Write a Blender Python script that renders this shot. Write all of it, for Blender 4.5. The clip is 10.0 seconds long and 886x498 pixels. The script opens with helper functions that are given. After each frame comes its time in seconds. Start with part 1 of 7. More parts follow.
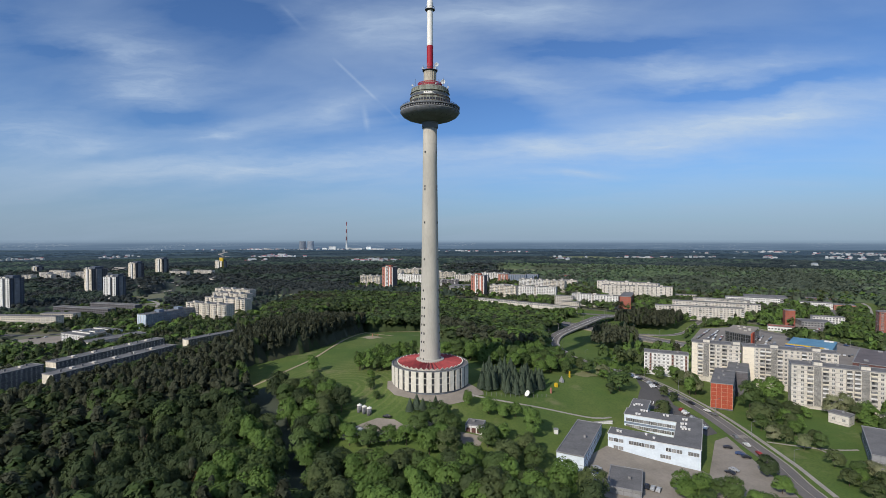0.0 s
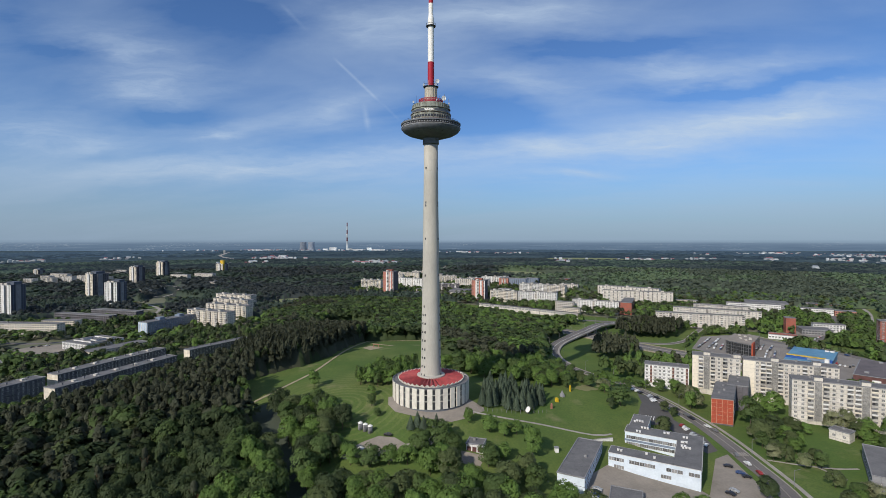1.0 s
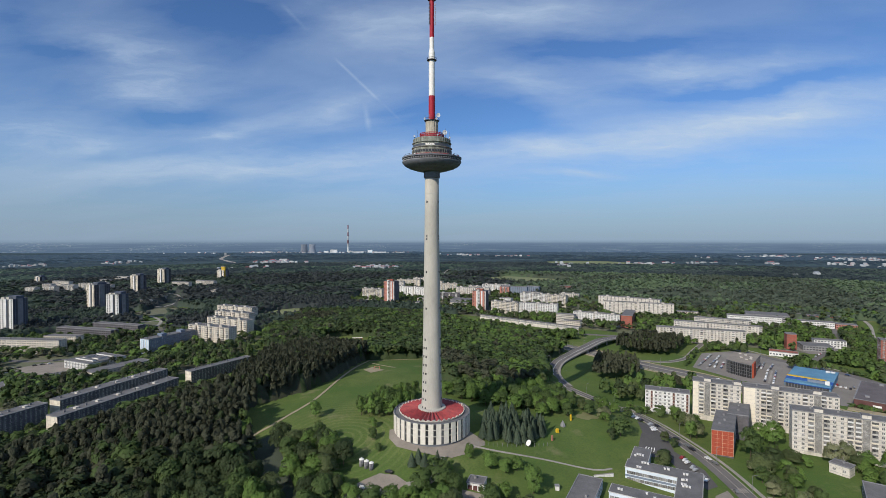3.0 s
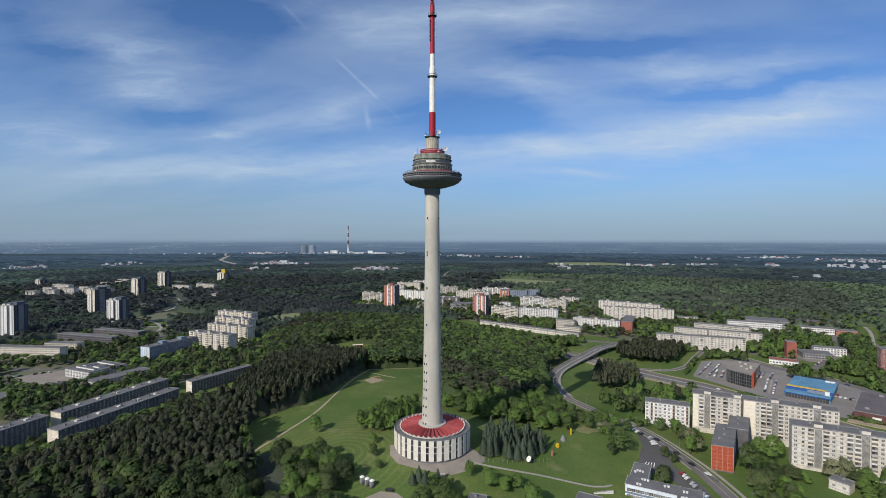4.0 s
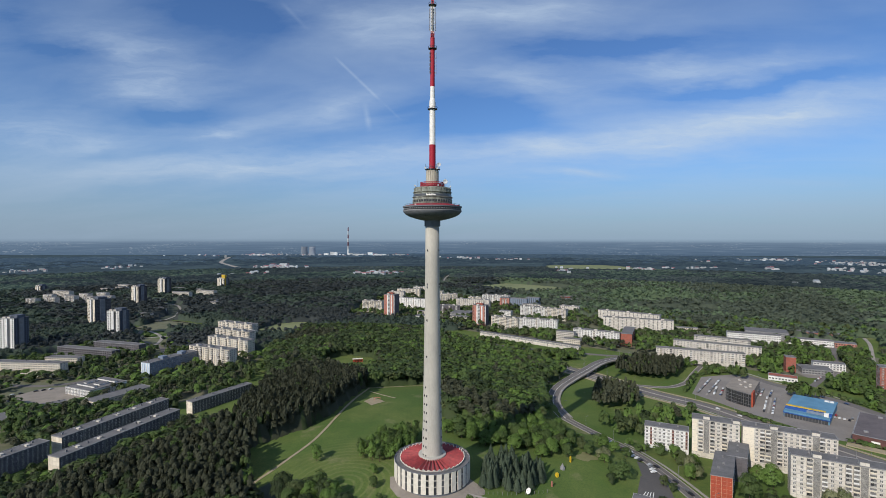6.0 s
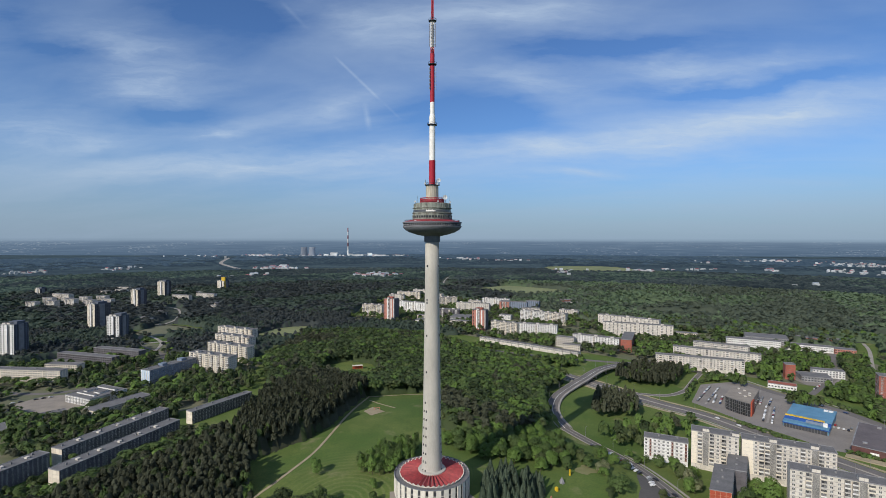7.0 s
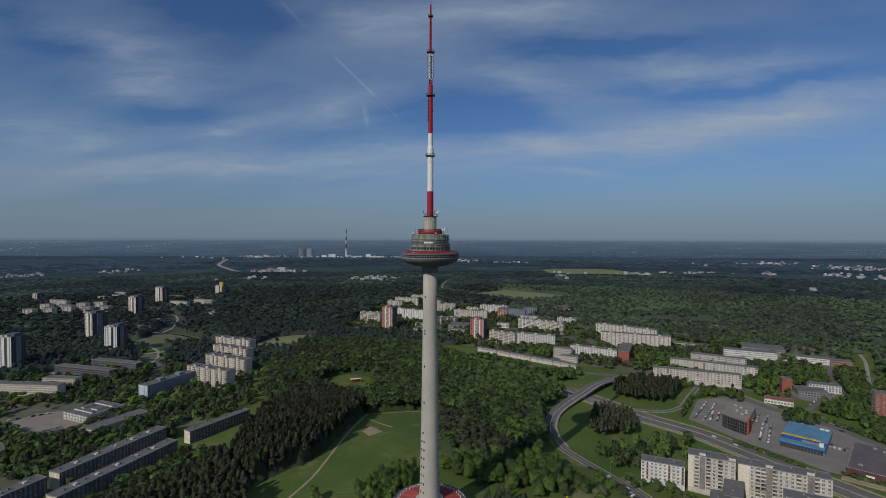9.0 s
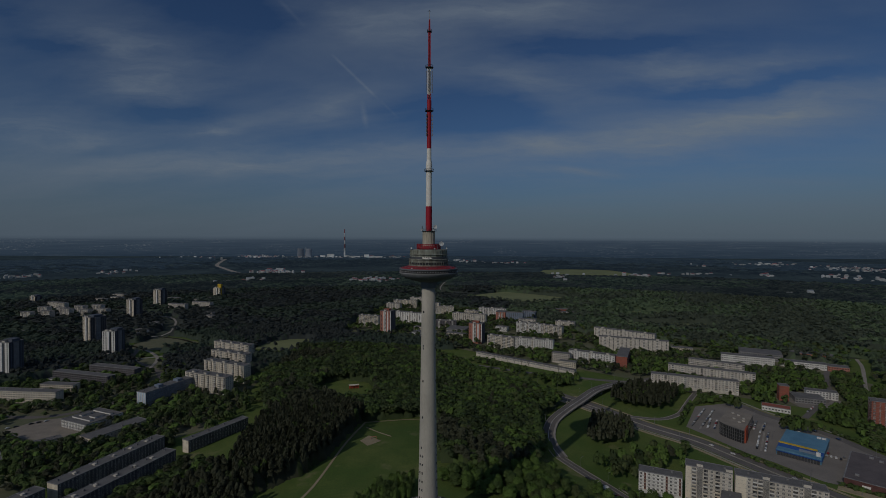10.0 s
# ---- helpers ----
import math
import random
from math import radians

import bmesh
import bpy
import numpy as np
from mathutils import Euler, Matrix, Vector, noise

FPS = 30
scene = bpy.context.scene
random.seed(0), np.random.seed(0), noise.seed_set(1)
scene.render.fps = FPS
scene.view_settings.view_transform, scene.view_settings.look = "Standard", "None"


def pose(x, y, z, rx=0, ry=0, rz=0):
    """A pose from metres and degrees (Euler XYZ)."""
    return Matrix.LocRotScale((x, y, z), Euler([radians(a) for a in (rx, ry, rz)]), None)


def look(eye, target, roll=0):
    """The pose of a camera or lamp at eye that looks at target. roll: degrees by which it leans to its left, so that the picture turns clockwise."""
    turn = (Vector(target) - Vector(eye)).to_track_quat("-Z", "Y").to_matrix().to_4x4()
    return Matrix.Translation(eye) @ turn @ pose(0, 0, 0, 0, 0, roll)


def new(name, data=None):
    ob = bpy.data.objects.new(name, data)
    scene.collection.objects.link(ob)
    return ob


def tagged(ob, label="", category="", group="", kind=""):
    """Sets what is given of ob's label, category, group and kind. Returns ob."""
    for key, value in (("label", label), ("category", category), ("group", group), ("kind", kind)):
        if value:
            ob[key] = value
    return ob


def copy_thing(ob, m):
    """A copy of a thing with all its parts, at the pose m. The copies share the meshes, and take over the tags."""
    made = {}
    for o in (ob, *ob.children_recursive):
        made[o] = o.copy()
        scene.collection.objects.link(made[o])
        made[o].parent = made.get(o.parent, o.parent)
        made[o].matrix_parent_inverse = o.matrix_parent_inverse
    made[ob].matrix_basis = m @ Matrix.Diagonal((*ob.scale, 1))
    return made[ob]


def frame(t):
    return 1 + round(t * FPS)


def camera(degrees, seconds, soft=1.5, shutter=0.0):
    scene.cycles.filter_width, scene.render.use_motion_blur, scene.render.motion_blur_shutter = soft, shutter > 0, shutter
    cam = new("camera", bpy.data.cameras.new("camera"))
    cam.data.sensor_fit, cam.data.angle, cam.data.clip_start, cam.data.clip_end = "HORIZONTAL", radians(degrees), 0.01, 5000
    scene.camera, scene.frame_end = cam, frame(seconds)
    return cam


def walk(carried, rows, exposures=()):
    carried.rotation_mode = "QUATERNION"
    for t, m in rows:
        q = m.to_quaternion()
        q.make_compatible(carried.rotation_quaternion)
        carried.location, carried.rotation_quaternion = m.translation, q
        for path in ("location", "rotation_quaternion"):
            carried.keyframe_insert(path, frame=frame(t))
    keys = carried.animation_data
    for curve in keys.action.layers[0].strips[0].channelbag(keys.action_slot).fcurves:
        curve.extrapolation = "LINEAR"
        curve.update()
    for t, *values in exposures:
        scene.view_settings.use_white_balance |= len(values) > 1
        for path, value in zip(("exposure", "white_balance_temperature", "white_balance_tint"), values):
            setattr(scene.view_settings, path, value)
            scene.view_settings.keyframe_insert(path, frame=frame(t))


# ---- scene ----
cam = camera(84.4, 10.0, soft=0.8)
METRES, EYE, TILT, LEAN, TURN = 100.0, 87.0, -1.1, 0.0, 0.0
ROWS = [
    (0.0, 0.0, 0.0, 0.0, 0.0, 0.0, -0.0),
    (0.5, -0.0009, -0.0016, 0.0501, 0.03, -0.03, -0.03),
    (1.0, -0.0015, -0.0044, 0.1002, 0.07, -0.03, -0.02),
    (1.5, -0.0014, -0.007, 0.1508, 0.09, -0.01, -0.03),
    (2.0, -0.0003, -0.0097, 0.203, 0.14, -0.02, -0.04),
    (2.5, -0.0008, -0.0116, 0.2533, 0.16, -0.0, -0.01),
    (4.0, -0.0043, -0.0194, 0.4062, 0.18, -0.06, -0.04),
    (4.5, -0.004, -0.0216, 0.4564, 0.19, -0.06, -0.02),
    (5.0, -0.0044, -0.0231, 0.5064, 0.19, -0.08, -0.04),
    (5.5, -0.0048, -0.0249, 0.5569, 0.18, -0.1, -0.06),
    (7.0, -0.0046, -0.0296, 0.706, 0.15, -0.17, -0.1),
    (7.5, -0.0049, -0.0318, 0.7544, 0.11, -0.19, -0.11),
    (8.0, -0.0038, -0.0339, 0.8034, 0.09, -0.16, -0.12),
    (8.5, -0.0044, -0.035, 0.8513, 0.02, -0.18, -0.14),
    (9.0, -0.003, -0.0356, 0.901, -0.05, -0.24, -0.18),
    (9.5, -0.0023, -0.0381, 0.9488, -0.12, -0.28, -0.21),
    (10.0, -0.0029, -0.0398, 0.999, -0.22, -0.34, -0.24),
]
FADE = [(0.0, 0.0), (8.1, 0.0), (8.5, -0.31), (9.0, -0.80), (9.5, -1.39), (10.0, -2.0)]
walk(cam, [(t, pose(0, 0, EYE, TILT, LEAN, TURN) @ pose(METRES * x, METRES * y, METRES * z, 90 + pitch, roll, yaw)) for t, x, y, z, yaw, pitch, roll in ROWS], FADE)

# ---------------------------------------------------------------- light
SUN_HEADING = radians(36.5)   # the shadows run this far to the right of straight ahead
SUN_HEIGHT = radians(33.4)
sun = new("sun", bpy.data.lights.new("sun", "SUN"))
sun.data.energy, sun.data.angle, sun.data.color = 4.3, radians(0.5), (1.0, 0.93, 0.82)
sun.matrix_world = look((-400 * math.sin(SUN_HEADING), -400 * math.cos(SUN_HEADING), 400 * math.tan(SUN_HEIGHT)), (0, 0, 0))

world = bpy.data.worlds.new("world")
scene.world = world
world.use_nodes = True


class Nodes:
    """Short way to write node trees."""

    def __init__(self, tree):
        self.tree = tree
        tree.nodes.clear()

    def add(self, kind, values=(), **props):
        node = self.tree.nodes.new(kind)
        for key, value in props.items():
            setattr(node, key, value)
        for key, value in dict(values).items():
            if isinstance(value, bpy.types.NodeSocket):
                self.tree.links.new(value, node.inputs[key])
            else:
                node.inputs[key].default_value = value
        return node

    def maths(self, op, a, b=0.0, clamp=False):
        return self.add("ShaderNodeMath", {0: a, 1: b}, operation=op, use_clamp=clamp).outputs[0]

    def mix(self, fac, a, b, blend="MIX"):
        node = self.add("ShaderNodeMix", {0: fac, 6: a, 7: b}, data_type="RGBA", blend_type=blend)
        return node.outputs[2]

    def ramp(self, fac, stops, interpolation="LINEAR"):
        node = self.add("ShaderNodeValToRGB", {0: fac})
        ramp = node.color_ramp
        ramp.interpolation = interpolation
        while len(ramp.elements) < len(stops):
            ramp.elements.new(0.5)
        for element, (place, value) in zip(ramp.elements, stops):
            element.position = place
            element.color = value if len(value) == 4 else (*value, 1)
        return node.outputs[0]

    def noise(self, vector, scale, detail=3.0, rough=0.5, distort=0.0):
        return self.add("ShaderNodeTexNoise", {"Vector": vector, "Scale": scale, "Detail": detail, "Roughness": rough, "Distortion": distort})


n = Nodes(world.node_tree)
way = n.add("ShaderNodeTexCoord").outputs["Generated"]
parts = n.add("ShaderNodeSeparateXYZ", {0: way})
sky = n.add("ShaderNodeTexSky", sky_type="NISHITA", sun_disc=False, sun_elevation=SUN_HEIGHT,
            sun_rotation=math.pi + SUN_HEADING, altitude=200, air_density=1.0, dust_density=0.6, ozone_density=2.5)
sky_colour = n.mix(1.0, sky.outputs[0], (0.056, 0.079, 0.111, 1), "MULTIPLY")
# high thin cloud, on a flat layer overhead
up = n.maths("ADD", n.maths("MAXIMUM", parts.outputs[2], 0.0), 0.16)
flat = n.add("ShaderNodeCombineXYZ", {0: n.maths("DIVIDE", parts.outputs[0], up), 1: n.maths("DIVIDE", parts.outputs[1], up), 2: 0.0}).outputs[0]
streak = n.add("ShaderNodeMapping", {"Vector": flat, "Rotation": (0, 0, radians(158)), "Scale": (2.6, 0.8, 1)}, vector_type="TEXTURE").outputs[0]
broad = n.noise(streak, 1.0, 5, 0.5, 0.35).outputs[0]
fibre = n.add("ShaderNodeMapping", {"Vector": flat, "Rotation": (0, 0, radians(172)), "Scale": (1.5, 0.7, 1)}, vector_type="TEXTURE").outputs[0]
fine = n.noise(fibre, 1.7, 6, 0.55, 0.9).outputs[0]
cover = n.maths("ADD", n.maths("MULTIPLY", broad, 0.66), n.maths("MULTIPLY", fine, 0.34))
cover = n.maths("MULTIPLY", n.ramp(cover, [(0.34, (0, 0, 0)), (0.70, (1, 1, 1))], "EASE"), 0.34)
# short vapour trails
ahead = n.maths("MAXIMUM", parts.outputs[1], 0.05)
across, rise_ = n.maths("DIVIDE", parts.outputs[0], ahead), n.maths("DIVIDE", parts.outputs[2], ahead)


def trail(x0, z0, x1, z1, wide, strength):
    """How much of a short straight trail covers the sky here."""
    lx, lz = x1 - x0, z1 - z0
    size = math.hypot(lx, lz)
    dx, dz = n.maths("SUBTRACT", across, x0), n.maths("SUBTRACT", rise_, z0)
    along_ = n.maths("ADD", n.maths("MULTIPLY", dx, lx / size), n.maths("MULTIPLY", dz, lz / size))
    off = n.maths("ABSOLUTE", n.maths("SUBTRACT", n.maths("MULTIPLY", dx, lz / size), n.maths("MULTIPLY", dz, lx / size)))
    near_ = n.maths("SUBTRACT", 1.0, n.maths("DIVIDE", off, wide), True)
    ends = n.maths("MULTIPLY", n.maths("MULTIPLY", along_, 40.0, True), n.maths("MULTIPLY", n.maths("SUBTRACT", size, along_), 40.0, True))
    return n.maths("MULTIPLY", n.maths("MULTIPLY", near_, ends), n.maths("MULTIPLY", fine, 2 * strength))


# cirrus: where it lies thick, and where the blue shows through (across, rise, length, width, slope in degrees, strength)
CIRRUS = ((-0.6, 0.3, 0.208, 0.059, -4, 0.5), (-0.453, 0.218, 0.165, 0.029, 6, 0.45), (-0.717, 0.2, 0.087, 0.028, 10, 0.35), (-0.838, 0.214, 0.42, 0.125, -3, 0.45),
          (-0.238, 0.264, 0.243, 0.047, 9, 0.4), (-0.411, 0.146, 0.80, 0.075, 3, 0.72), (-0.657, 0.374, 0.40, 0.125, -14, 0.48), (-0.168, 0.431, 0.33, 0.098, -10, 0.35),
          (0.118, 0.451, 0.468, 0.079, 2, 0.5), (0.462, 0.349, 0.26, 0.063, 5, 0.55), (0.164, 0.324, 0.33, 0.083, -6, 0.4), (0.67, 0.25, 0.572, 0.09, 9, 0.75),
          (0.452, 0.198, 0.451, 0.079, 5, 0.3), (0.188, 0.187, 0.50, 0.045, 4, 0.62), (0.25, 0.135, 0.20, 0.022, -3, 0.5), (0.684, 0.356, 0.312, 0.043, 8, 0.35))
CLEAR = ((0.324, 0.39, 0.468, 0.051, 2, -0.45), (0.508, 0.305, 0.26, 0.035, 3, -0.45), (0.073, 0.249, 0.26, 0.059, 3, -0.45), (-0.857, 0.437, 0.295, 0.118, -10, -0.25),
         (-0.766, 0.376, 0.208, 0.043, -8, -0.35), (-0.549, 0.254, 0.26, 0.024, 0, -0.25), (-0.688, 0.174, 0.364, 0.024, 2, -0.2), (0.748, 0.322, 0.33, 0.031, 7, -0.4), (-0.421, 0.454, 0.312, 0.059, -8, -0.3))
dome = n.add("ShaderNodeCombineXYZ", {0: across, 1: rise_, 2: 0.0}).outputs[0]
drift = n.noise(n.add("ShaderNodeMapping", {"Vector": dome, "Rotation": (0, 0, radians(-6)), "Scale": (4.0, 13.0, 1)}).outputs[0], 1.0, 5, 0.6).outputs["Color"]
drift = n.add("ShaderNodeVectorMath", {0: drift, 1: (0.5, 0.5, 0.5)}, operation="SUBTRACT").outputs[0]
dome = n.add("ShaderNodeVectorMath", {0: dome, 1: n.add("ShaderNodeVectorMath", {0: drift, 1: (0.22, 0.075, 0)}, operation="MULTIPLY").outputs[0]}, operation="ADD").outputs[0]
wisps = 0.0
for x_, z_, long_w, wide_w, slope, strength in CIRRUS + CLEAR:
    local_ = n.add("ShaderNodeMapping", {"Vector": dome, "Location": (x_, z_, 0), "Rotation": (0, 0, radians(slope)), "Scale": (long_w, wide_w, 1)}, vector_type="TEXTURE").outputs[0]
    wisps = n.maths("ADD", n.maths("MULTIPLY", n.add("ShaderNodeTexGradient", {0: local_}, gradient_type="QUADRATIC_SPHERE").outputs["Fac"], strength), wisps)
grain_ = n.noise(n.add("ShaderNodeMapping", {"Vector": dome, "Rotation": (0, 0, radians(-7)), "Scale": (11.0, 80.0, 1)}).outputs[0], 1.0, 4, 0.65).outputs[0]
fine_dome = n.noise(n.add("ShaderNodeMapping", {"Vector": dome, "Rotation": (0, 0, radians(-5)), "Scale": (6.0, 44.0, 1)}).outputs[0], 1.0, 5, 0.62).outputs[0]
front_ = n.maths("GREATER_THAN", parts.outputs[1], 0.1)
wisps = n.maths("MULTIPLY", n.maths("MULTIPLY", wisps, n.maths("ADD", n.maths("ADD", n.maths("MULTIPLY", fine_dome, 1.3), n.maths("MULTIPLY", grain_, 0.9)), -0.12)), front_)
trails = n.maths("ADD", trail(-0.226, 0.371, -0.126, 0.276, 0.0042, 0.17), n.maths("ADD", trail(-0.128, 0.279, -0.086, 0.239, 0.0038, 0.10), n.maths("ADD", trail(-0.163, 0.279, -0.152, 0.216, 0.008, 0.22), trail(-0.335, 0.482, -0.277, 0.423, 0.006, 0.10))))
# thicker unseen cirrus added overhead and to the south for more fill light
away_ = n.maths("SUBTRACT", 1.0, n.maths("MULTIPLY", front_, n.maths("MULTIPLY", n.maths("SUBTRACT", 0.85, rise_), 4.0, True)))
cover = n.maths("MULTIPLY", cover, n.maths("ADD", n.maths("MULTIPLY", away_, 1.5), 1.0))
cover = n.maths("ADD", n.maths("ADD", cover, wisps), n.maths("MULTIPLY", trails, front_), True)
sky_colour = n.mix(cover, sky_colour, (0.505, 0.625, 0.78, 1))
haze = n.ramp(parts.outputs[2], [(0.0, (1, 1, 1)), (0.17, (0, 0, 0))], "EASE")
sky_colour = n.mix(n.maths("MULTIPLY", haze, 0.75), sky_colour, (0.262, 0.357, 0.485, 1))
# land beyond the sheet of ground, out to the horizon
bands = n.noise(n.add("ShaderNodeMapping", {"Vector": way, "Scale": (9, 9, 420)}).outputs[0], 1.5, 5, 0.65).outputs[0]
land = n.ramp(bands, [(0.40, (0.062, 0.108, 0.178)), (0.60, (0.105, 0.165, 0.245)), (0.72, (0.27, 0.33, 0.39))])
# haze painted into the land: paler towards the horizon
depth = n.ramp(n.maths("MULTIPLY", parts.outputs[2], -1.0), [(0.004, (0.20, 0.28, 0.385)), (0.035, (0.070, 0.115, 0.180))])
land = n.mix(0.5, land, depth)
speck = n.ramp(n.noise(n.add("ShaderNodeMapping", {"Vector": way, "Scale": (210, 210, 1500)}).outputs[0], 1.0, 2, 0.6).outputs[0], [(0.60, (0, 0, 0)), (0.68, (1, 1, 1))])
quarter = n.ramp(n.noise(n.add("ShaderNodeMapping", {"Vector": way, "Scale": (10, 10, 90)}).outputs[0], 1.0, 3, 0.6).outputs[0], [(0.50, (0, 0, 0)), (0.60, (1, 1, 1))])
land = n.mix(n.maths("MULTIPLY", n.maths("MULTIPLY", speck, quarter), 0.7), land, (0.42, 0.48, 0.54, 1))
edge = n.ramp(n.maths("ADD", parts.outputs[2], 0.5), [(0.4915, (1, 1, 1)), (0.4982, (0, 0, 0))])
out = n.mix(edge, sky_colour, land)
n.add("ShaderNodeOutputWorld", {0: n.add("ShaderNodeBackground", {0: out, 1: 1.0}).outputs[0]})

# ---------------------------------------------------------------- materials


def material(name, colour, rough=0.8, metal=0.0, dark=None, scale=0.5, fine=8.0, amount=0.5, bump=0.0, per_object=0.0, per_island=0.0, spec=0.3, transmit=0.0, panels=None, streak=0.0):
    """Colour varied at two scales, with optional relief and piece to piece variation."""
    mat = bpy.data.materials.new(name)
    mat.use_nodes = True
    k = Nodes(mat.node_tree)
    place = k.add("ShaderNodeNewGeometry").outputs["Position"]
    if streak:
        place = k.add("ShaderNodeMapping", {"Vector": place, "Scale": (1, 1, streak)}).outputs[0]
    low = k.noise(place, scale, 4, 0.6).outputs[0]
    high = k.noise(place, fine, 3, 0.6).outputs[0]
    dark = dark or tuple(c * 0.6 for c in colour)
    fac = k.maths("ADD", k.maths("MULTIPLY", low, 0.65), k.maths("MULTIPLY", high, 0.35))
    fac = k.ramp(fac, [(0.5 - 0.25 * amount, (0, 0, 0)), (0.5 + 0.12, (1, 1, 1))])
    col = k.mix(fac, (*dark, 1), (*colour, 1))
    if panels:
        local = k.add("ShaderNodeSeparateXYZ", {0: k.add("ShaderNodeTexCoord").outputs["Object"]})
        flat_ = k.add("ShaderNodeCombineXYZ", {0: k.maths("ADD", local.outputs[0], local.outputs[1]), 1: k.maths("SUBTRACT", local.outputs[2], 0.32), 2: 0.0}).outputs[0]
        joint = k.add("ShaderNodeTexBrick", {"Vector": flat_, "Color1": (1, 1, 1, 1), "Color2": (0.80, 0.79, 0.77, 1), "Mortar": (0.55, 0.54, 0.52, 1), "Scale": 1.0, "Mortar Size": 0.06,
                                             "Brick Width": panels[0], "Row Height": panels[1]}, offset=0.0).outputs[0]
        col = k.mix(1.0, col, joint, "MULTIPLY")
    for amount_, source in ((per_object, "o"), (per_island, "i")):
        if amount_:
            rnd = k.add("ShaderNodeObjectInfo").outputs["Random"] if source == "o" else k.add("ShaderNodeNewGeometry").outputs["Random Per Island"]
            gain = k.maths("ADD", k.maths("MULTIPLY", rnd, 2 * amount_), 1 - amount_)
            col = k.mix(1.0, col, k.add("ShaderNodeCombineXYZ", {0: gain, 1: gain, 2: gain}).outputs[0], "MULTIPLY")
    values = {"Base Color": col, "Roughness": rough, "Metallic": metal, "Specular IOR Level": spec}
    if bump:
        values["Normal"] = k.add("ShaderNodeBump", {"Height": high, "Strength": 0.6, "Distance": bump}).outputs[0]
    surface = k.add("ShaderNodeBsdfPrincipled", values).outputs[0]
    if transmit:
        light = k.add("ShaderNodeBsdfTranslucent", {0: col}).outputs[0]
        surface = k.add("ShaderNodeMixShader", {0: transmit, 1: surface, 2: light}).outputs[0]
    k.add("ShaderNodeOutputMaterial", {0: surface})
    return mat


GRASS = bpy.data.materials.new("grass")
GRASS.use_nodes = True
g = Nodes(GRASS.node_tree)
spot = g.add("ShaderNodeNewGeometry").outputs["Position"]
wide_, mid_, blade = (g.noise(spot, s, 4, 0.6).outputs[0] for s in (0.012, 0.09, 0.9))
turf = g.mix(g.ramp(wide_, [(0.38, (0, 0, 0)), (0.62, (1, 1, 1))]), (0.078, 0.126, 0.031, 1), (0.138, 0.164, 0.049, 1))
turf = g.mix(g.maths("MULTIPLY", g.ramp(mid_, [(0.42, (0, 0, 0)), (0.66, (1, 1, 1))]), 0.55), turf, (0.078, 0.112, 0.030, 1))
mown = g.add("ShaderNodeTexWave", {"Vector": g.add("ShaderNodeMapping", {"Vector": spot, "Location": (62, -292, 0)}).outputs[0], "Scale": 0.07, "Distortion": 2.0, "Detail": 2.0, "Detail Scale": 0.3}, wave_type="RINGS", rings_direction="Z").outputs["Fac"]
reach = g.add("ShaderNodeVectorMath", {0: spot, 1: (-52, 305, 0)}, operation="DISTANCE").outputs["Value"]
cut = g.ramp(g.maths("DIVIDE", reach, 100.0), [(0.30, (1, 1, 1)), (0.62, (0, 0, 0))])
turf = g.mix(g.maths("MULTIPLY", g.maths("MULTIPLY", g.ramp(mown, [(0.55, (0, 0, 0)), (0.9, (1, 1, 1))]), cut), 0.42), turf, (0.19, 0.20, 0.085, 1))
turf = g.mix(g.maths("MULTIPLY", g.ramp(blade, [(0.40, (0, 0, 0)), (0.60, (1, 1, 1))]), 0.48), turf, (0.054, 0.092, 0.030, 1))
bare = g.noise(spot, 0.035, 5, 0.6).outputs[0]
turf = g.mix(g.maths("MULTIPLY", g.ramp(bare, [(0.60, (0, 0, 0)), (0.72, (1, 1, 1))]), 0.55), turf, (0.24, 0.21, 0.12, 1))
g.add("ShaderNodeOutputMaterial", {0: g.add("ShaderNodeBsdfPrincipled", {"Base Color": turf, "Roughness": 0.95, "Specular IOR Level": 0.1}).outputs[0]})
FOREST_FLOOR = material("forest_floor", (0.062, 0.074, 0.050), 0.95, dark=(0.042, 0.052, 0.038), scale=0.01, fine=0.2)
CONCRETE = material("weathered_concrete", (0.445, 0.42, 0.37), 0.85, dark=(0.325, 0.31, 0.275), scale=0.16, fine=1.5, amount=0.9, bump=0.02, streak=0.3)
DECK_CONCRETE = material("grey_green_cladding", (0.28, 0.30, 0.26), 0.75, dark=(0.11, 0.108, 0.088), scale=0.55, fine=1.6, amount=0.5, streak=0.2)
WORN_CONCRETE = material("worn_beige_concrete", (0.50, 0.46, 0.38), 0.85, dark=(0.24, 0.21, 0.17), scale=0.5, fine=2.0, amount=1.0, streak=0.15)
WORN_RED = material("worn_red_paint", (0.32, 0.022, 0.036), 0.6, dark=(0.12, 0.03, 0.034), scale=0.6, fine=2.5, amount=1.0)
DARK_CONCRETE = material("dark_concrete", (0.165, 0.175, 0.195), 0.8, scale=0.3, fine=3.0, amount=0.9)
WHITE_PANEL = material("white_panel", (0.68, 0.635, 0.555), 0.7, dark=(0.54, 0.50, 0.43), scale=0.4, fine=3.0, per_object=0.04)
RED_ROOF = material("red_sheet_metal", (0.31, 0.048, 0.05), 0.65, dark=(0.17, 0.036, 0.04), scale=0.5, fine=2.5, amount=0.6, per_object=0.14)
RED_PAINT = material("red_paint", (0.36, 0.012, 0.03), 0.6, dark=(0.27, 0.012, 0.026), scale=0.5, fine=4.0)
WHITE_PAINT = material("white_paint", (0.78, 0.76, 0.72), 0.5, dark=(0.66, 0.64, 0.60), scale=0.4, fine=3.0)
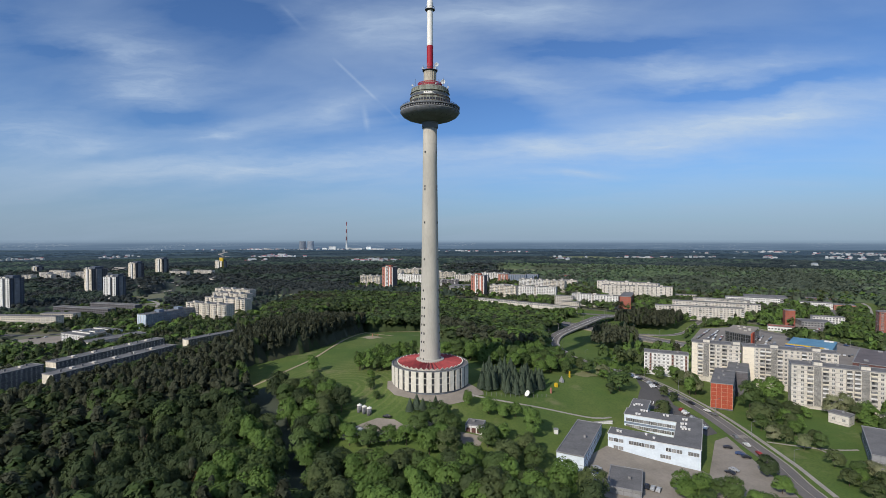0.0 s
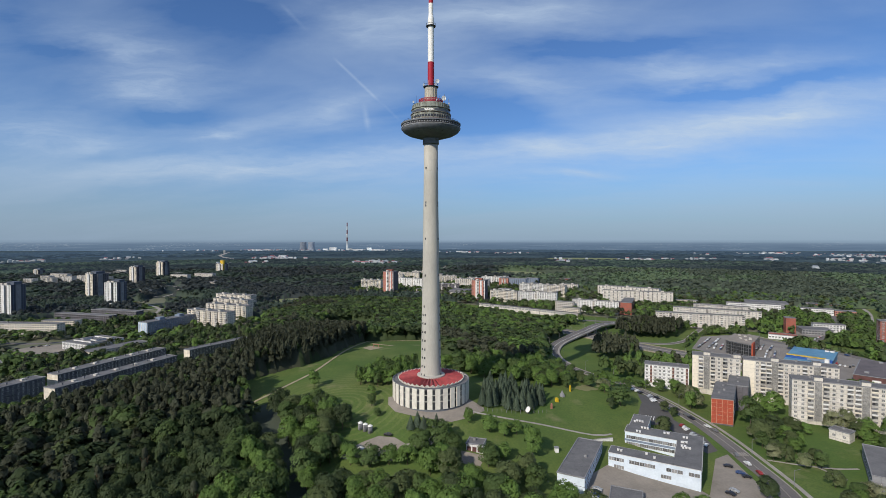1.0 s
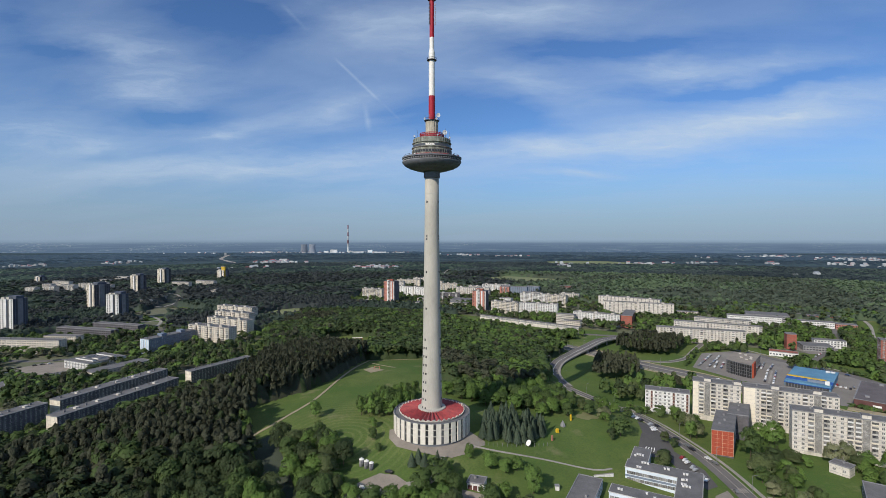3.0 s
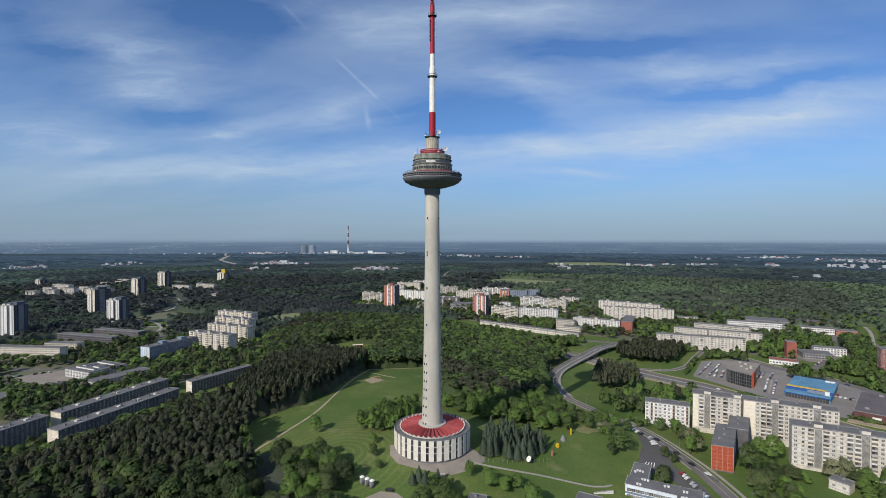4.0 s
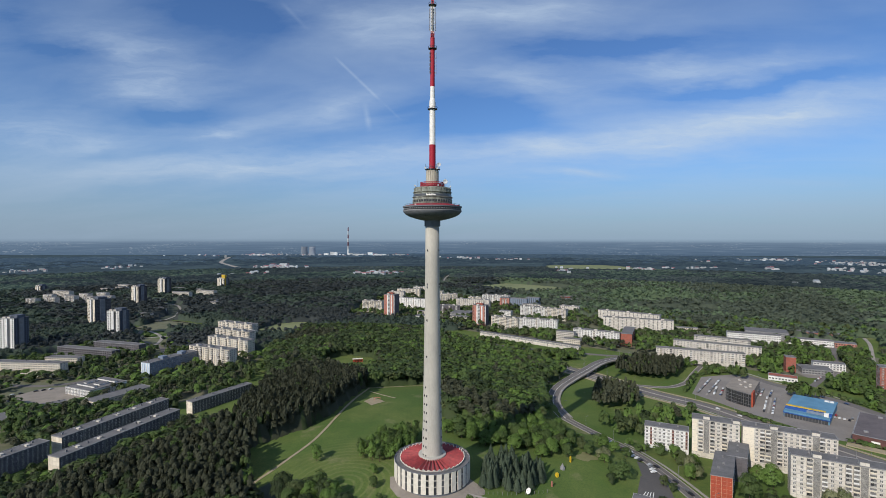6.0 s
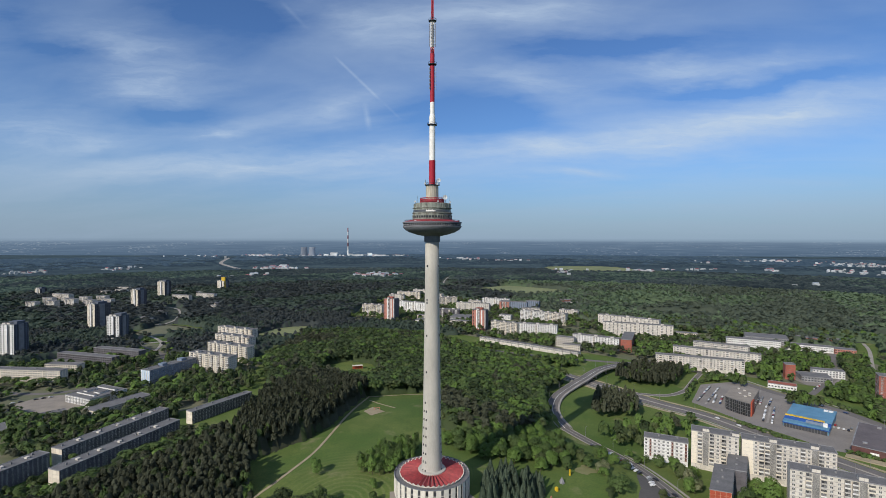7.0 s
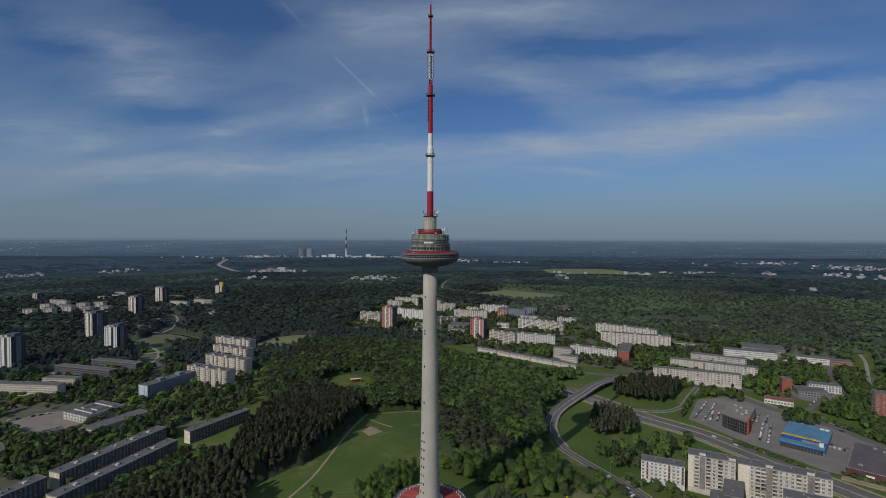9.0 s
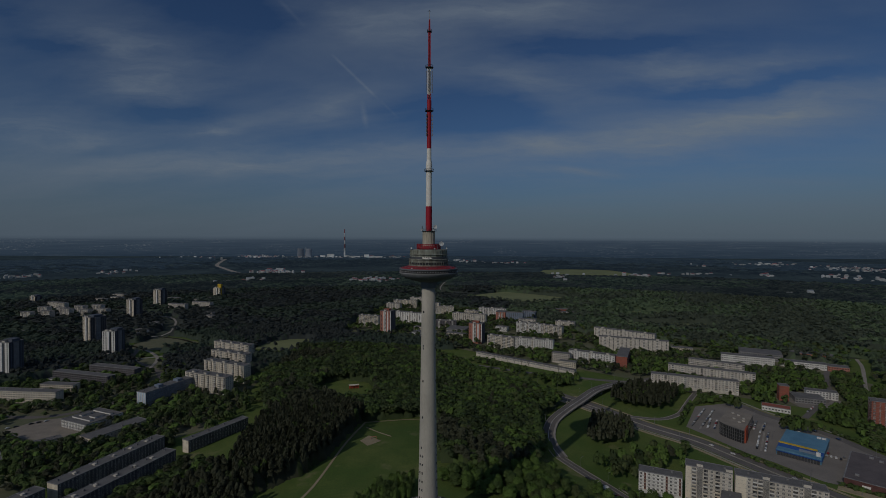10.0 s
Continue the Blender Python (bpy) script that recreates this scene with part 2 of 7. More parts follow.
STEEL = material("grey_steel", (0.20, 0.20, 0.21), 0.5, metal=0.6, scale=1.0, fine=6.0)
BLACK = material("black_steel", (0.03, 0.03, 0.035), 0.5, scale=1.0, fine=6.0)
GLASS = material("dark_window_glass", (0.075, 0.078, 0.085), 0.15, scale=0.3, fine=3.0, per_object=0.6, spec=0.5)
FLAT_GLASS = material("curtained_window_glass", (0.20, 0.195, 0.19), 0.2, dark=(0.07, 0.07, 0.075), scale=0.25, fine=2.0, amount=1.0, per_object=0.55, spec=0.5)
LOT = material("worn_car_park_asphalt", (0.235, 0.212, 0.192), 0.9, dark=(0.15, 0.136, 0.126), scale=0.04, fine=0.7, amount=1.0)
BITUMEN = material("roofing_felt", (0.155, 0.15, 0.15), 0.9, dark=(0.09, 0.088, 0.09), scale=0.15, fine=1.2, amount=0.9)
PANEL = material("precast_panel", (0.64, 0.595, 0.53), 0.85, dark=(0.47, 0.44, 0.395), scale=0.12, fine=0.9, amount=0.8, panels=(3.3, 2.8))
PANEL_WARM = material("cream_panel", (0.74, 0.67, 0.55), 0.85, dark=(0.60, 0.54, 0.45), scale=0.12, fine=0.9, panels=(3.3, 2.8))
PANEL_GREY = material("grey_panel", (0.27, 0.27, 0.28), 0.85, dark=(0.19, 0.19, 0.20), scale=0.12, fine=0.9, panels=(3.3, 2.8))
PANEL_WHITE = material("white_render", (0.76, 0.75, 0.72), 0.8, dark=(0.62, 0.61, 0.60), scale=0.2, fine=1.2, panels=(3.3, 2.8))
# blue render darkened for a wall in shade; next, its sunlit gable copy
PANEL_BLUE = material("shade_darkened_blue_render", (0.18, 0.22, 0.285), 0.8, dark=(0.14, 0.17, 0.22), scale=0.2, fine=1.2)
PANEL_PALE_BLUE = material("sunlit_blue_gable", (0.46, 0.55, 0.64), 0.8, dark=(0.38, 0.46, 0.55), scale=0.2, fine=1.2)
# grey panel darkened for walls in shade, the shade put into its colour
PANEL_SHADED = material("shaded_grey_panel", (0.145, 0.135, 0.148), 0.85, dark=(0.095, 0.09, 0.10), scale=0.12, fine=0.9, panels=(3.3, 2.8))
FORECOURT = material("worn_brown_paving", (0.27, 0.235, 0.20), 0.95, dark=(0.17, 0.15, 0.125), scale=0.12, fine=0.9, amount=1.0)
YARD = material("worn_yard_ground", (0.15, 0.145, 0.095), 0.95, dark=(0.075, 0.095, 0.045), scale=0.03, fine=0.3, amount=1.0)
BRICK_RED = material("orange_red_cladding", (0.38, 0.078, 0.040), 0.8, dark=(0.27, 0.055, 0.032), scale=0.2, fine=2.0)
BRICK_DULL = material("dull_red_brick", (0.32, 0.10, 0.068), 0.85, dark=(0.22, 0.075, 0.055), scale=0.15, fine=1.2)
SCHOOL_WALL = material("pale_blue_white_render", (0.62, 0.68, 0.74), 0.8, dark=(0.50, 0.56, 0.62), scale=0.2, fine=1.2)
# blue panel darkened to paint the shade on sides away from the sun
PANEL_BLUE_SHADED = material("shaded_blue_panel", (0.10, 0.115, 0.15), 0.8, scale=0.2, fine=1.2)
BRICK_PINK = material("salmon_brick", (0.44, 0.19, 0.14), 0.85, dark=(0.34, 0.14, 0.105), scale=0.2, fine=2.0)
ASPHALT = material("asphalt", (0.158, 0.143, 0.134), 0.9, dark=(0.10, 0.093, 0.09), scale=0.05, fine=0.8, amount=0.9)
DARK_ASPHALT = material("dark_asphalt", (0.105, 0.097, 0.093), 0.9, dark=(0.07, 0.066, 0.064), scale=0.05, fine=0.8, amount=0.9)
PAVING = material("concrete_paving", (0.33, 0.30, 0.27), 0.9, dark=(0.24, 0.22, 0.20), scale=0.08, fine=0.8)
DIRT = material("trodden_path", (0.34, 0.28, 0.19), 0.95, dark=(0.25, 0.21, 0.13), scale=0.1, fine=0.8)
DRY_GRASS = material("dry_grass", (0.20, 0.185, 0.09), 0.95, dark=(0.11, 0.135, 0.045), scale=0.16, fine=0.9, amount=1.3)
FIELD = material("hay_field", (0.19, 0.205, 0.098), 0.95, dark=(0.095, 0.125, 0.058), scale=0.012, fine=0.09, amount=1.3)
BARK = material("bark", (0.10, 0.075, 0.055), 0.95, scale=0.6, fine=6.0)
PINE_BARK = material("pine_bark", (0.20, 0.11, 0.065), 0.95, scale=0.6, fine=6.0)
BLUE_METAL = material("blue_roof_sheet", (0.115, 0.25, 0.36), 0.5, dark=(0.08, 0.185, 0.28), scale=0.1, fine=1.0)
YELLOW = material("yellow_paint", (0.70, 0.46, 0.03), 0.5, scale=0.3, fine=2.0)
BROWN_WALL = material("brown_red_cladding", (0.13, 0.06, 0.055), 0.7, scale=0.2, fine=1.5)


def leaf(name, colour, dark, through_=0.33):
    """Foliage; far foliage lets more light through, which flattens its light and shade."""
    return material(name, colour, 0.62, dark=dark, scale=0.07 if through_ < 0.4 else 0.014, fine=0.5 if through_ < 0.4 else 0.16, amount=1.0, per_object=0.16, per_island=0.14 if through_ < 0.4 else 0.06, spec=0.16, transmit=through_)


LEAF = [leaf("leaf_fresh", (0.132, 0.208, 0.050), (0.085, 0.144, 0.037)),
        leaf("leaf_mid", (0.093, 0.138, 0.043), (0.060, 0.096, 0.032)),
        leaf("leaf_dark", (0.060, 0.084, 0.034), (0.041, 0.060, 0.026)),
        leaf("leaf_olive", (0.102, 0.128, 0.050), (0.070, 0.092, 0.038))]
PINE = leaf("pine_needles", (0.077, 0.084, 0.051), (0.052, 0.060, 0.038))
SPRUCE = leaf("spruce_needles", (0.088, 0.118, 0.078), (0.058, 0.084, 0.058))
# haze painted into these leaf colours: bluer for woods farther off
FAR_PINE = leaf("haze_tinted_conifers", (0.076, 0.088, 0.085), (0.060, 0.073, 0.071), 0.45)
FAR_LEAF = leaf("haze_tinted_broadleaf", (0.086, 0.116, 0.086), (0.066, 0.094, 0.072), 0.45)
# brighter copies of the far leaf colours, sunlight painted in
SUNNY_LEAF = leaf("sunlit_broadleaf", (0.145, 0.200, 0.112), (0.112, 0.158, 0.094), 0.45)
SUNNY_PINE = leaf("sunlit_conifers", (0.120, 0.146, 0.104), (0.094, 0.118, 0.086), 0.45)
BLOSSOM = leaf("chestnut_blossom", (0.26, 0.26, 0.15), (0.09, 0.13, 0.045))


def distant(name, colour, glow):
    """For far woods and works towards the horizon, a backdrop with haze added as a glow."""
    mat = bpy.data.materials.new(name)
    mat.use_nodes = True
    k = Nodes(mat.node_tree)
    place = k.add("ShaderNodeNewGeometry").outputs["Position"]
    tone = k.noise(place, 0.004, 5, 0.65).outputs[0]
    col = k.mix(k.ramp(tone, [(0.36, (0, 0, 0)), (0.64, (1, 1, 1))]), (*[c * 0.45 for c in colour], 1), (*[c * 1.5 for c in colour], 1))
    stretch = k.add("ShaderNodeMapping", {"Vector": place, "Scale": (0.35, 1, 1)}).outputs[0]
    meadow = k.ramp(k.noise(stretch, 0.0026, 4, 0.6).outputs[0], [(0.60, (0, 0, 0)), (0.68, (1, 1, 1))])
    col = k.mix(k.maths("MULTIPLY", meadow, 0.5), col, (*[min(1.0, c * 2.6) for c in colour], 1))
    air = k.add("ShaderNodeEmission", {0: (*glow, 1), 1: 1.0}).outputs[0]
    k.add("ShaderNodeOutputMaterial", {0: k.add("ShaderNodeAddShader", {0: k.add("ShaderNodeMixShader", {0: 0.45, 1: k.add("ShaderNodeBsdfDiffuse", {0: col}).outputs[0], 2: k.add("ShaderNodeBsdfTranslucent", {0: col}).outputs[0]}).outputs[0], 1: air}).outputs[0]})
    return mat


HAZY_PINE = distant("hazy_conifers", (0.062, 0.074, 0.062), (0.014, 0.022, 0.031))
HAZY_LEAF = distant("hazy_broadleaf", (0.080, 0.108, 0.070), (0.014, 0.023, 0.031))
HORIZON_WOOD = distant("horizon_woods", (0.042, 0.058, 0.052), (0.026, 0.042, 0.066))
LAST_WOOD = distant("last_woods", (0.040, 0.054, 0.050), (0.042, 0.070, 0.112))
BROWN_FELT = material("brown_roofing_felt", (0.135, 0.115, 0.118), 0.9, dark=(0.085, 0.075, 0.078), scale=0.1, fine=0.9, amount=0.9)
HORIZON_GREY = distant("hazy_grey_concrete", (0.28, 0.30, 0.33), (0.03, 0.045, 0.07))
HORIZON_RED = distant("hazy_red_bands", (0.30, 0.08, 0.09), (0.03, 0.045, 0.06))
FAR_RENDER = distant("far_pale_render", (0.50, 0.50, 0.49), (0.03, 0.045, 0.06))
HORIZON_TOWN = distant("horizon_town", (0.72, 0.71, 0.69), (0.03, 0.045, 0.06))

# ---------------------------------------------------------------- shaping helpers


def shape(name, verts, faces, mats, indices=None, smooth=False):
    mesh = bpy.data.meshes.new(name)
    mesh.from_pydata([tuple(v) for v in verts], [], [tuple(f) for f in faces])
    for mat in mats if isinstance(mats, (list, tuple)) else [mats]:
        mesh.materials.append(mat)
    if indices is not None:
        mesh.polygons.foreach_set("material_index", indices)
    if smooth:
        mesh.polygons.foreach_set("use_smooth", [True] * len(mesh.polygons))
    mesh.update()
    return mesh


def sprays(name, pieces, mats, indices=None):
    """A mesh of many loose leaf pieces, from arrays of corners (n, corners, 3) and of the crown's outward way at each piece (n, 3)."""
    corners, outward = pieces
    count, k = corners.shape[:2]
    mesh = bpy.data.meshes.new(name)
    mesh.vertices.add(k * count)
    mesh.vertices.foreach_set("co", np.ascontiguousarray(corners, dtype=np.float32).ravel())
    mesh.loops.add(k * count)
    mesh.loops.foreach_set("vertex_index", np.arange(k * count, dtype=np.int32))
    mesh.polygons.add(count)
    mesh.polygons.foreach_set("loop_start", np.arange(0, k * count, k, dtype=np.int32))
    for mat in mats:
        mesh.materials.append(mat)
    if indices is not None:
        mesh.polygons.foreach_set("material_index", np.asarray(indices, dtype=np.int32))
    mesh.polygons.foreach_set("use_smooth", np.ones(count, dtype=bool))
    mesh.update(calc_edges=True)
    mesh.normals_split_custom_set_from_vertices(np.repeat(outward, k, axis=0).astype(np.float32))
    return mesh


def part(name, mesh, parent, label="", at=None):
    ob = new(name, mesh)
    ob.parent = parent
    if at is not None:
        ob.matrix_basis = at
    return tagged(ob, label)


def thing(name, label, category, at, group=""):
    ob = new(name)
    ob.matrix_basis = at
    return tagged(ob, label, category, group)


class Solid:
    """Collects boxes, turned profiles and prisms into one mesh."""

    def __init__(self):
        self.v, self.f, self.m = [], [], []

    def box(self, x0, y0, z0, x1, y1, z1, mat=0):
        b = len(self.v)
        self.v += [(x, y, z) for z in (z0, z1) for x, y in ((x0, y0), (x1, y0), (x1, y1), (x0, y1))]
        self.f += [(b + 3, b + 2, b + 1, b), (b + 4, b + 5, b + 6, b + 7)] + [(b + i, b + (i + 1) % 4, b + 4 + (i + 1) % 4, b + 4 + i) for i in range(4)]
        self.m += [mat] * 6
        return self

    def prism(self, plan, z0, z1, mat=0, top=None):
        b, k = len(self.v), len(plan)
        self.v += [(x, y, z0) for x, y in plan] + [(x, y, z1) for x, y in plan]
        self.f += [tuple(b + i for i in reversed(range(k))), tuple(b + k + i for i in range(k))]
        self.f += [(b + i, b + (i + 1) % k, b + k + (i + 1) % k, b + k + i) for i in range(k)]
        self.m += [mat, mat if top is None else top] + [mat] * k
        return self

    def turned(self, profile, sides=48, mat=0, close=True, cx=0.0, cy=0.0):
        """profile: (radius, z) from the bottom up."""
        b = len(self.v)
        for r, z in profile:
            self.v += [(cx + r * math.cos(2 * math.pi * i / sides), cy + r * math.sin(2 * math.pi * i / sides), z) for i in range(sides)]
        for j in range(len(profile) - 1):
            for i in range(sides):
                a, c = b + j * sides + i, b + j * sides + (i + 1) % sides
                self.f.append((a, c, c + sides, a + sides))
                self.m.append(mat)
        if close:
            self.f += [tuple(b + i for i in reversed(range(sides))), tuple(b + (len(profile) - 1) * sides + i for i in range(sides))]
            self.m += [mat, mat]
        return self

    def bar(self, p, q, w, mat=0):
        p, q = Vector(p), Vector(q)
        d = (q - p).normalized()
        s = d.cross(Vector((0, 0, 1)) if abs(d.z) < 0.9 else Vector((1, 0, 0))).normalized() * w / 2
        t = d.cross(s).normalized() * w / 2
        b = len(self.v)
        self.v += [tuple(e + o) for e in (p, q) for o in (-s - t, s - t, s + t, -s + t)]
        self.f += [(b + 3, b + 2, b + 1, b), (b + 4, b + 5, b + 6, b + 7)] + [(b + i, b + (i + 1) % 4, b + 4 + (i + 1) % 4, b + 4 + i) for i in range(4)]
        self.m += [mat] * 6
        return self

    def mesh(self, name, mats, smooth=False):
        return shape(name, self.v, self.f, mats, self.m, smooth)


# ---------------------------------------------------------------- ground
TOWER = (-8.0, 302.0)


def ground_height(x, y):
    """A low hill, on which the tower stands, over level land."""
    dx, dy = np.asarray(x) + 36.0, np.asarray(y) - 350.0
    hill = 22.5 * np.exp(-np.abs(dx / np.where(dx > 0, 120.0, 172.0)) ** 3 - np.abs(dy / np.where(dy > 0, 190.0, 112.0)) ** 3)
    bank = 9.0 * np.exp(-((np.asarray(x) - 115.0) ** 2 + dy ** 2) / (2 * 35.0 ** 2))
    knoll = 3.6 * np.exp(-((np.asarray(x) + 8.0) ** 2 + (np.asarray(y) - 296.0) ** 2) / (2 * 26.0 ** 2))
    return -22.5 + hill + bank + knoll


def height(x, y):
    return float(ground_height(x, y))


def sheet_axis(fine0, fine1, step):
    inner = np.arange(fine0, fine1 + 0.1, step)
    left = fine0 - np.geomspace(step, 4950 + fine0, 40)
    right = fine1 + np.geomspace(step, 4950 - fine1, 40)
    return np.concatenate([left[::-1], inner, right])


gx, gy = sheet_axis(-320, 360, 8), sheet_axis(100, 640, 8)
mx, my = np.meshgrid(gx, gy)
grid = np.stack([mx, my, ground_height(mx, my)], -1)
corner_sets = np.stack([grid[:-1, :-1], grid[:-1, 1:], grid[1:, 1:], grid[1:, :-1]], 2).reshape(-1, 4, 3)
ids = np.arange(mx.size).reshape(mx.shape)
faces = np.stack([ids[:-1, :-1], ids[:-1, 1:], ids[1:, 1:], ids[1:, :-1]], -1).reshape(-1, 4)
middle = corner_sets.mean(1)
reach_ = np.hypot(middle[:, 0], middle[:, 1])
# beyond 2900 m the ground also takes the glow added for haze
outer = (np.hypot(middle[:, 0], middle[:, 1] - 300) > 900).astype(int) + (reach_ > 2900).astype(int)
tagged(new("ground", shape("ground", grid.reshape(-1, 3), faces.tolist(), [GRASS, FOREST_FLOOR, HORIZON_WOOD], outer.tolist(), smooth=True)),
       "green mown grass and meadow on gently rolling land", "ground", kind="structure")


LANES, FOOTPRINTS = [], []   # what trees keep clear of: roads with their half width, and the outlines of buildings


def smooth_line(points, step=5.0):
    """A rounded line through points, in even short steps."""
    pts = [np.array(p, float) for p in points]
    pts = [2 * pts[0] - pts[1]] + pts + [2 * pts[-1] - pts[-2]]
    line = []
    for a, b, c, d in zip(pts, pts[1:], pts[2:], pts[3:]):
        count = max(2, int(np.linalg.norm((c - b)[:2]) / step))
        for i in range(count):
            t = i / count
            line.append(0.5 * (2 * b + (c - a) * t + (2 * a - 5 * b + 4 * c - d) * t * t + (3 * b - a - 3 * c + d) * t ** 3))
    return line + [pts[-2]]


def strip(name, label, points, width, mat, lift=0.2, thick=0.5, category="road", offset=0.0, kind="structure", parent=None):
    """A road or path laid along points on the ground; points with a third number keep that height."""
    line = smooth_line(points)
    verts, faces_ = [], []
    for i, p in enumerate(line):
        d = line[min(i + 1, len(line) - 1)][:2] - line[max(i - 1, 0)][:2]
        d = d / np.linalg.norm(d)
        side = np.array([d[1], -d[0]])
        for s in (-0.5, 0.5):
            q = p[:2] + side * (s * width + offset)
            z = (p[2] if len(p) > 2 else height(*q)) + lift
            verts += [(q[0], q[1], z - thick), (q[0], q[1], z)]
    for i in range(len(line) - 1):
        b = 4 * i
        faces_ += [(b + 1, b + 3, b + 7, b + 5), (b, b + 1, b + 5, b + 4), (b + 3, b + 2, b + 6, b + 7), (b + 2, b, b + 4, b + 6)]
    if width > 1.5:
        LANES.append(([tuple(p[:2]) for p in points], width / 2 + abs(offset)))
    ob = new(name, shape(name, verts, faces_, mat))
    if parent is not None:
        ob.parent = parent
        return tagged(ob, label)
    return tagged(ob, label, category, kind=kind)


def patch(name, label, plan, mat, lift=0.12, category="ground", cell=4.0):
    """A level of paving or lawn laid over the ground inside an outline."""
    bm = bmesh.new()
    xs, ys = [p[0] for p in plan], [p[1] for p in plan]
    ring = [bm.verts.new((x, y, 0)) for x, y in plan]
    bm.faces.new(ring)
    for axis, lo, hi in ((0, min(xs), max(xs)), (1, min(ys), max(ys))):
        k = lo + cell
        while k < hi:
            co = (k, 0, 0) if axis == 0 else (0, k, 0)
            bmesh.ops.bisect_plane(bm, geom=bm.verts[:] + bm.edges[:] + bm.faces[:], plane_co=co, plane_no=(1, 0, 0) if axis == 0 else (0, 1, 0))
            k += cell
    for v in bm.verts:
        v.co.z = height(v.co.x, v.co.y) + lift
    bmesh.ops.recalc_face_normals(bm, faces=bm.faces[:])
    if sum(f.normal.z for f in bm.faces) < 0:
        bmesh.ops.reverse_faces(bm, faces=bm.faces[:])
    mesh = bpy.data.meshes.new(name)
    bm.to_mesh(mesh)
    bm.free()
    mesh.materials.append(mat)
    return tagged(new(name, mesh), label, category, kind="structure")

# ---------------------------------------------------------------- roads and paved ground
LOOP = [(112, 450, -19.3), (110, 480, -20.3), (114, 510, -20.6), (127, 545, -20.4), (150, 578, -19.4), (176, 607, -17.0), (203, 638, -15.2), (232, 667, -17.4), (262, 694, -21.6)]
ROAD_NEAR = [(158, 150), (157.5, 205), (162, 233), (163.5, 256), (164.5, 285), (162.5, 310), (156.5, 334), (148, 362), (138, 392), (126, 420), (112, 450)]
strip("road", "grey asphalt two-lane road with parked cars", ROAD_NEAR, 9.5, ASPHALT)
bridge = thing("road_bridge", "curved concrete flyover with asphalt and pale parapets", "bridge", pose(0, 0, 0))
strip("carriageway", "", LOOP, 10.5, ASPHALT, 0.35, 1.0, parent=bridge)
strip("parapet", "pale concrete kerb and parapet", LOOP, 0.6, PAVING, 1.0, 2.2, offset=-5.6, parent=bridge)
strip("parapet", "pale concrete kerb and parapet", LOOP, 2.2, PAVING, 0.6, 1.6, offset=6.4, parent=bridge)
strip("lane_line", "pale lane line", LOOP, 0.35, PANEL_WHITE, 0.42, 0.1, offset=0.2, parent=bridge)
for x, y, zt in ((192, 627, -16.0), (212, 648, -16.2)):
    for dx, dy in ((-3.0, 3.0), (3.0, -3.0)):
        part("pier", Solid().box(-0.7, -0.7, -24, 0.7, 0.7, zt - 0.4).mesh("pier", [PAVING]), bridge, "", pose(x + dx, y + dy, 0, 0, 0, 45))
part("abutment", Solid().box(-1.5, -6.5, -24, 1.5, 6.5, -17.2).mesh("abutment", [PAVING]), bridge, "", pose(172, 603, 0, 0, 0, 48))
MAIN = [(60, 760), (120, 690), (165, 630), (194, 590), (228, 536), (263, 495), (284, 455), (303, 418), (320, 385), (345, 335), (370, 280)]
strip("road", "grey asphalt main road with two carriageways", MAIN, 8.5, ASPHALT, offset=-5.5, lift=0.25)
strip("road", "grey asphalt main road with two carriageways", MAIN, 8.5, ASPHALT, offset=6.0, lift=0.25)
strip("pavement", "pale concrete pavement beside the road", MAIN, 2.0, PAVING, offset=13.0, lift=0.22, category="pavement")
SLIP = [(176, 600), (192, 577), (225, 562), (255, 556), (283, 572), (302, 596), (319, 619), (344, 651)]
for side_ in (-2.9, 2.9):
    strip("kerb", "pale concrete kerb along the slip road", SLIP, 1.2, PAVING, lift=0.3, offset=side_, category="kerb")
strip("road", "grey asphalt slip road up to the flyover", SLIP, 4.6, ASPHALT, lift=0.3)
strip("road", "grey asphalt street between trees and shops", [(275, 702), (320, 690), (340, 660), (365, 632), (384, 572), (405, 530), (417, 500), (424, 455), (440, 400), (470, 330)], 11, ASPHALT, lift=0.3)
strip("road", "grey asphalt street past the estate", [(60, 790), (140, 745), (200, 722), (275, 702), (340, 735), (420, 780)], 9, ASPHALT, lift=0.22)
strip("road", "grey asphalt side street", [(424, 560), (470, 600), (520, 640), (560, 700), (640, 800)], 7, ASPHALT, lift=0.22)
strip("road", "grey asphalt street through the western estate", [(-700, 640), (-560, 575), (-470, 555), (-420, 585), (-400, 660), (-430, 740), (-520, 820), (-560, 900)], 8, ASPHALT, lift=0.22)
strip("road", "grey asphalt street curving through the trees", [(-520, 820), (-430, 870), (-360, 860), (-250, 850), (-180, 880)], 7, PAVING, lift=0.22)
strip("pavement", "pale concrete pavement beside the road", [(171, 233), (172.5, 256), (173.5, 285), (171.5, 310), (165.5, 336), (157, 364), (147, 394)], 2.2, PAVING, lift=0.2, category="pavement")
strip("pavement", "pale concrete pavement beside the road", [(167, 205), (171, 233)], 2.2, PAVING, lift=0.2, category="pavement")
patch("car_park", "worn grey asphalt car park round the shops", [(272, 533), (316, 598), (362, 610), (384, 572), (404, 527), (416, 492), (424, 445), (440, 400), (398, 400), (352, 396), (330, 412), (312, 447), (297, 470), (284, 505)], LOT, 0.16, "car park", 10)
for k_, (p, q) in enumerate((((284, 527), (327, 580)), ((343, 516), (364, 542)), ((315, 472), (349, 518)), ((367, 470), (386, 451)))):
    strip("traffic_island", "narrow kerbed island between rows of parking", [p, q], 1.8, PAVING, 0.32, 0.4, "kerb")
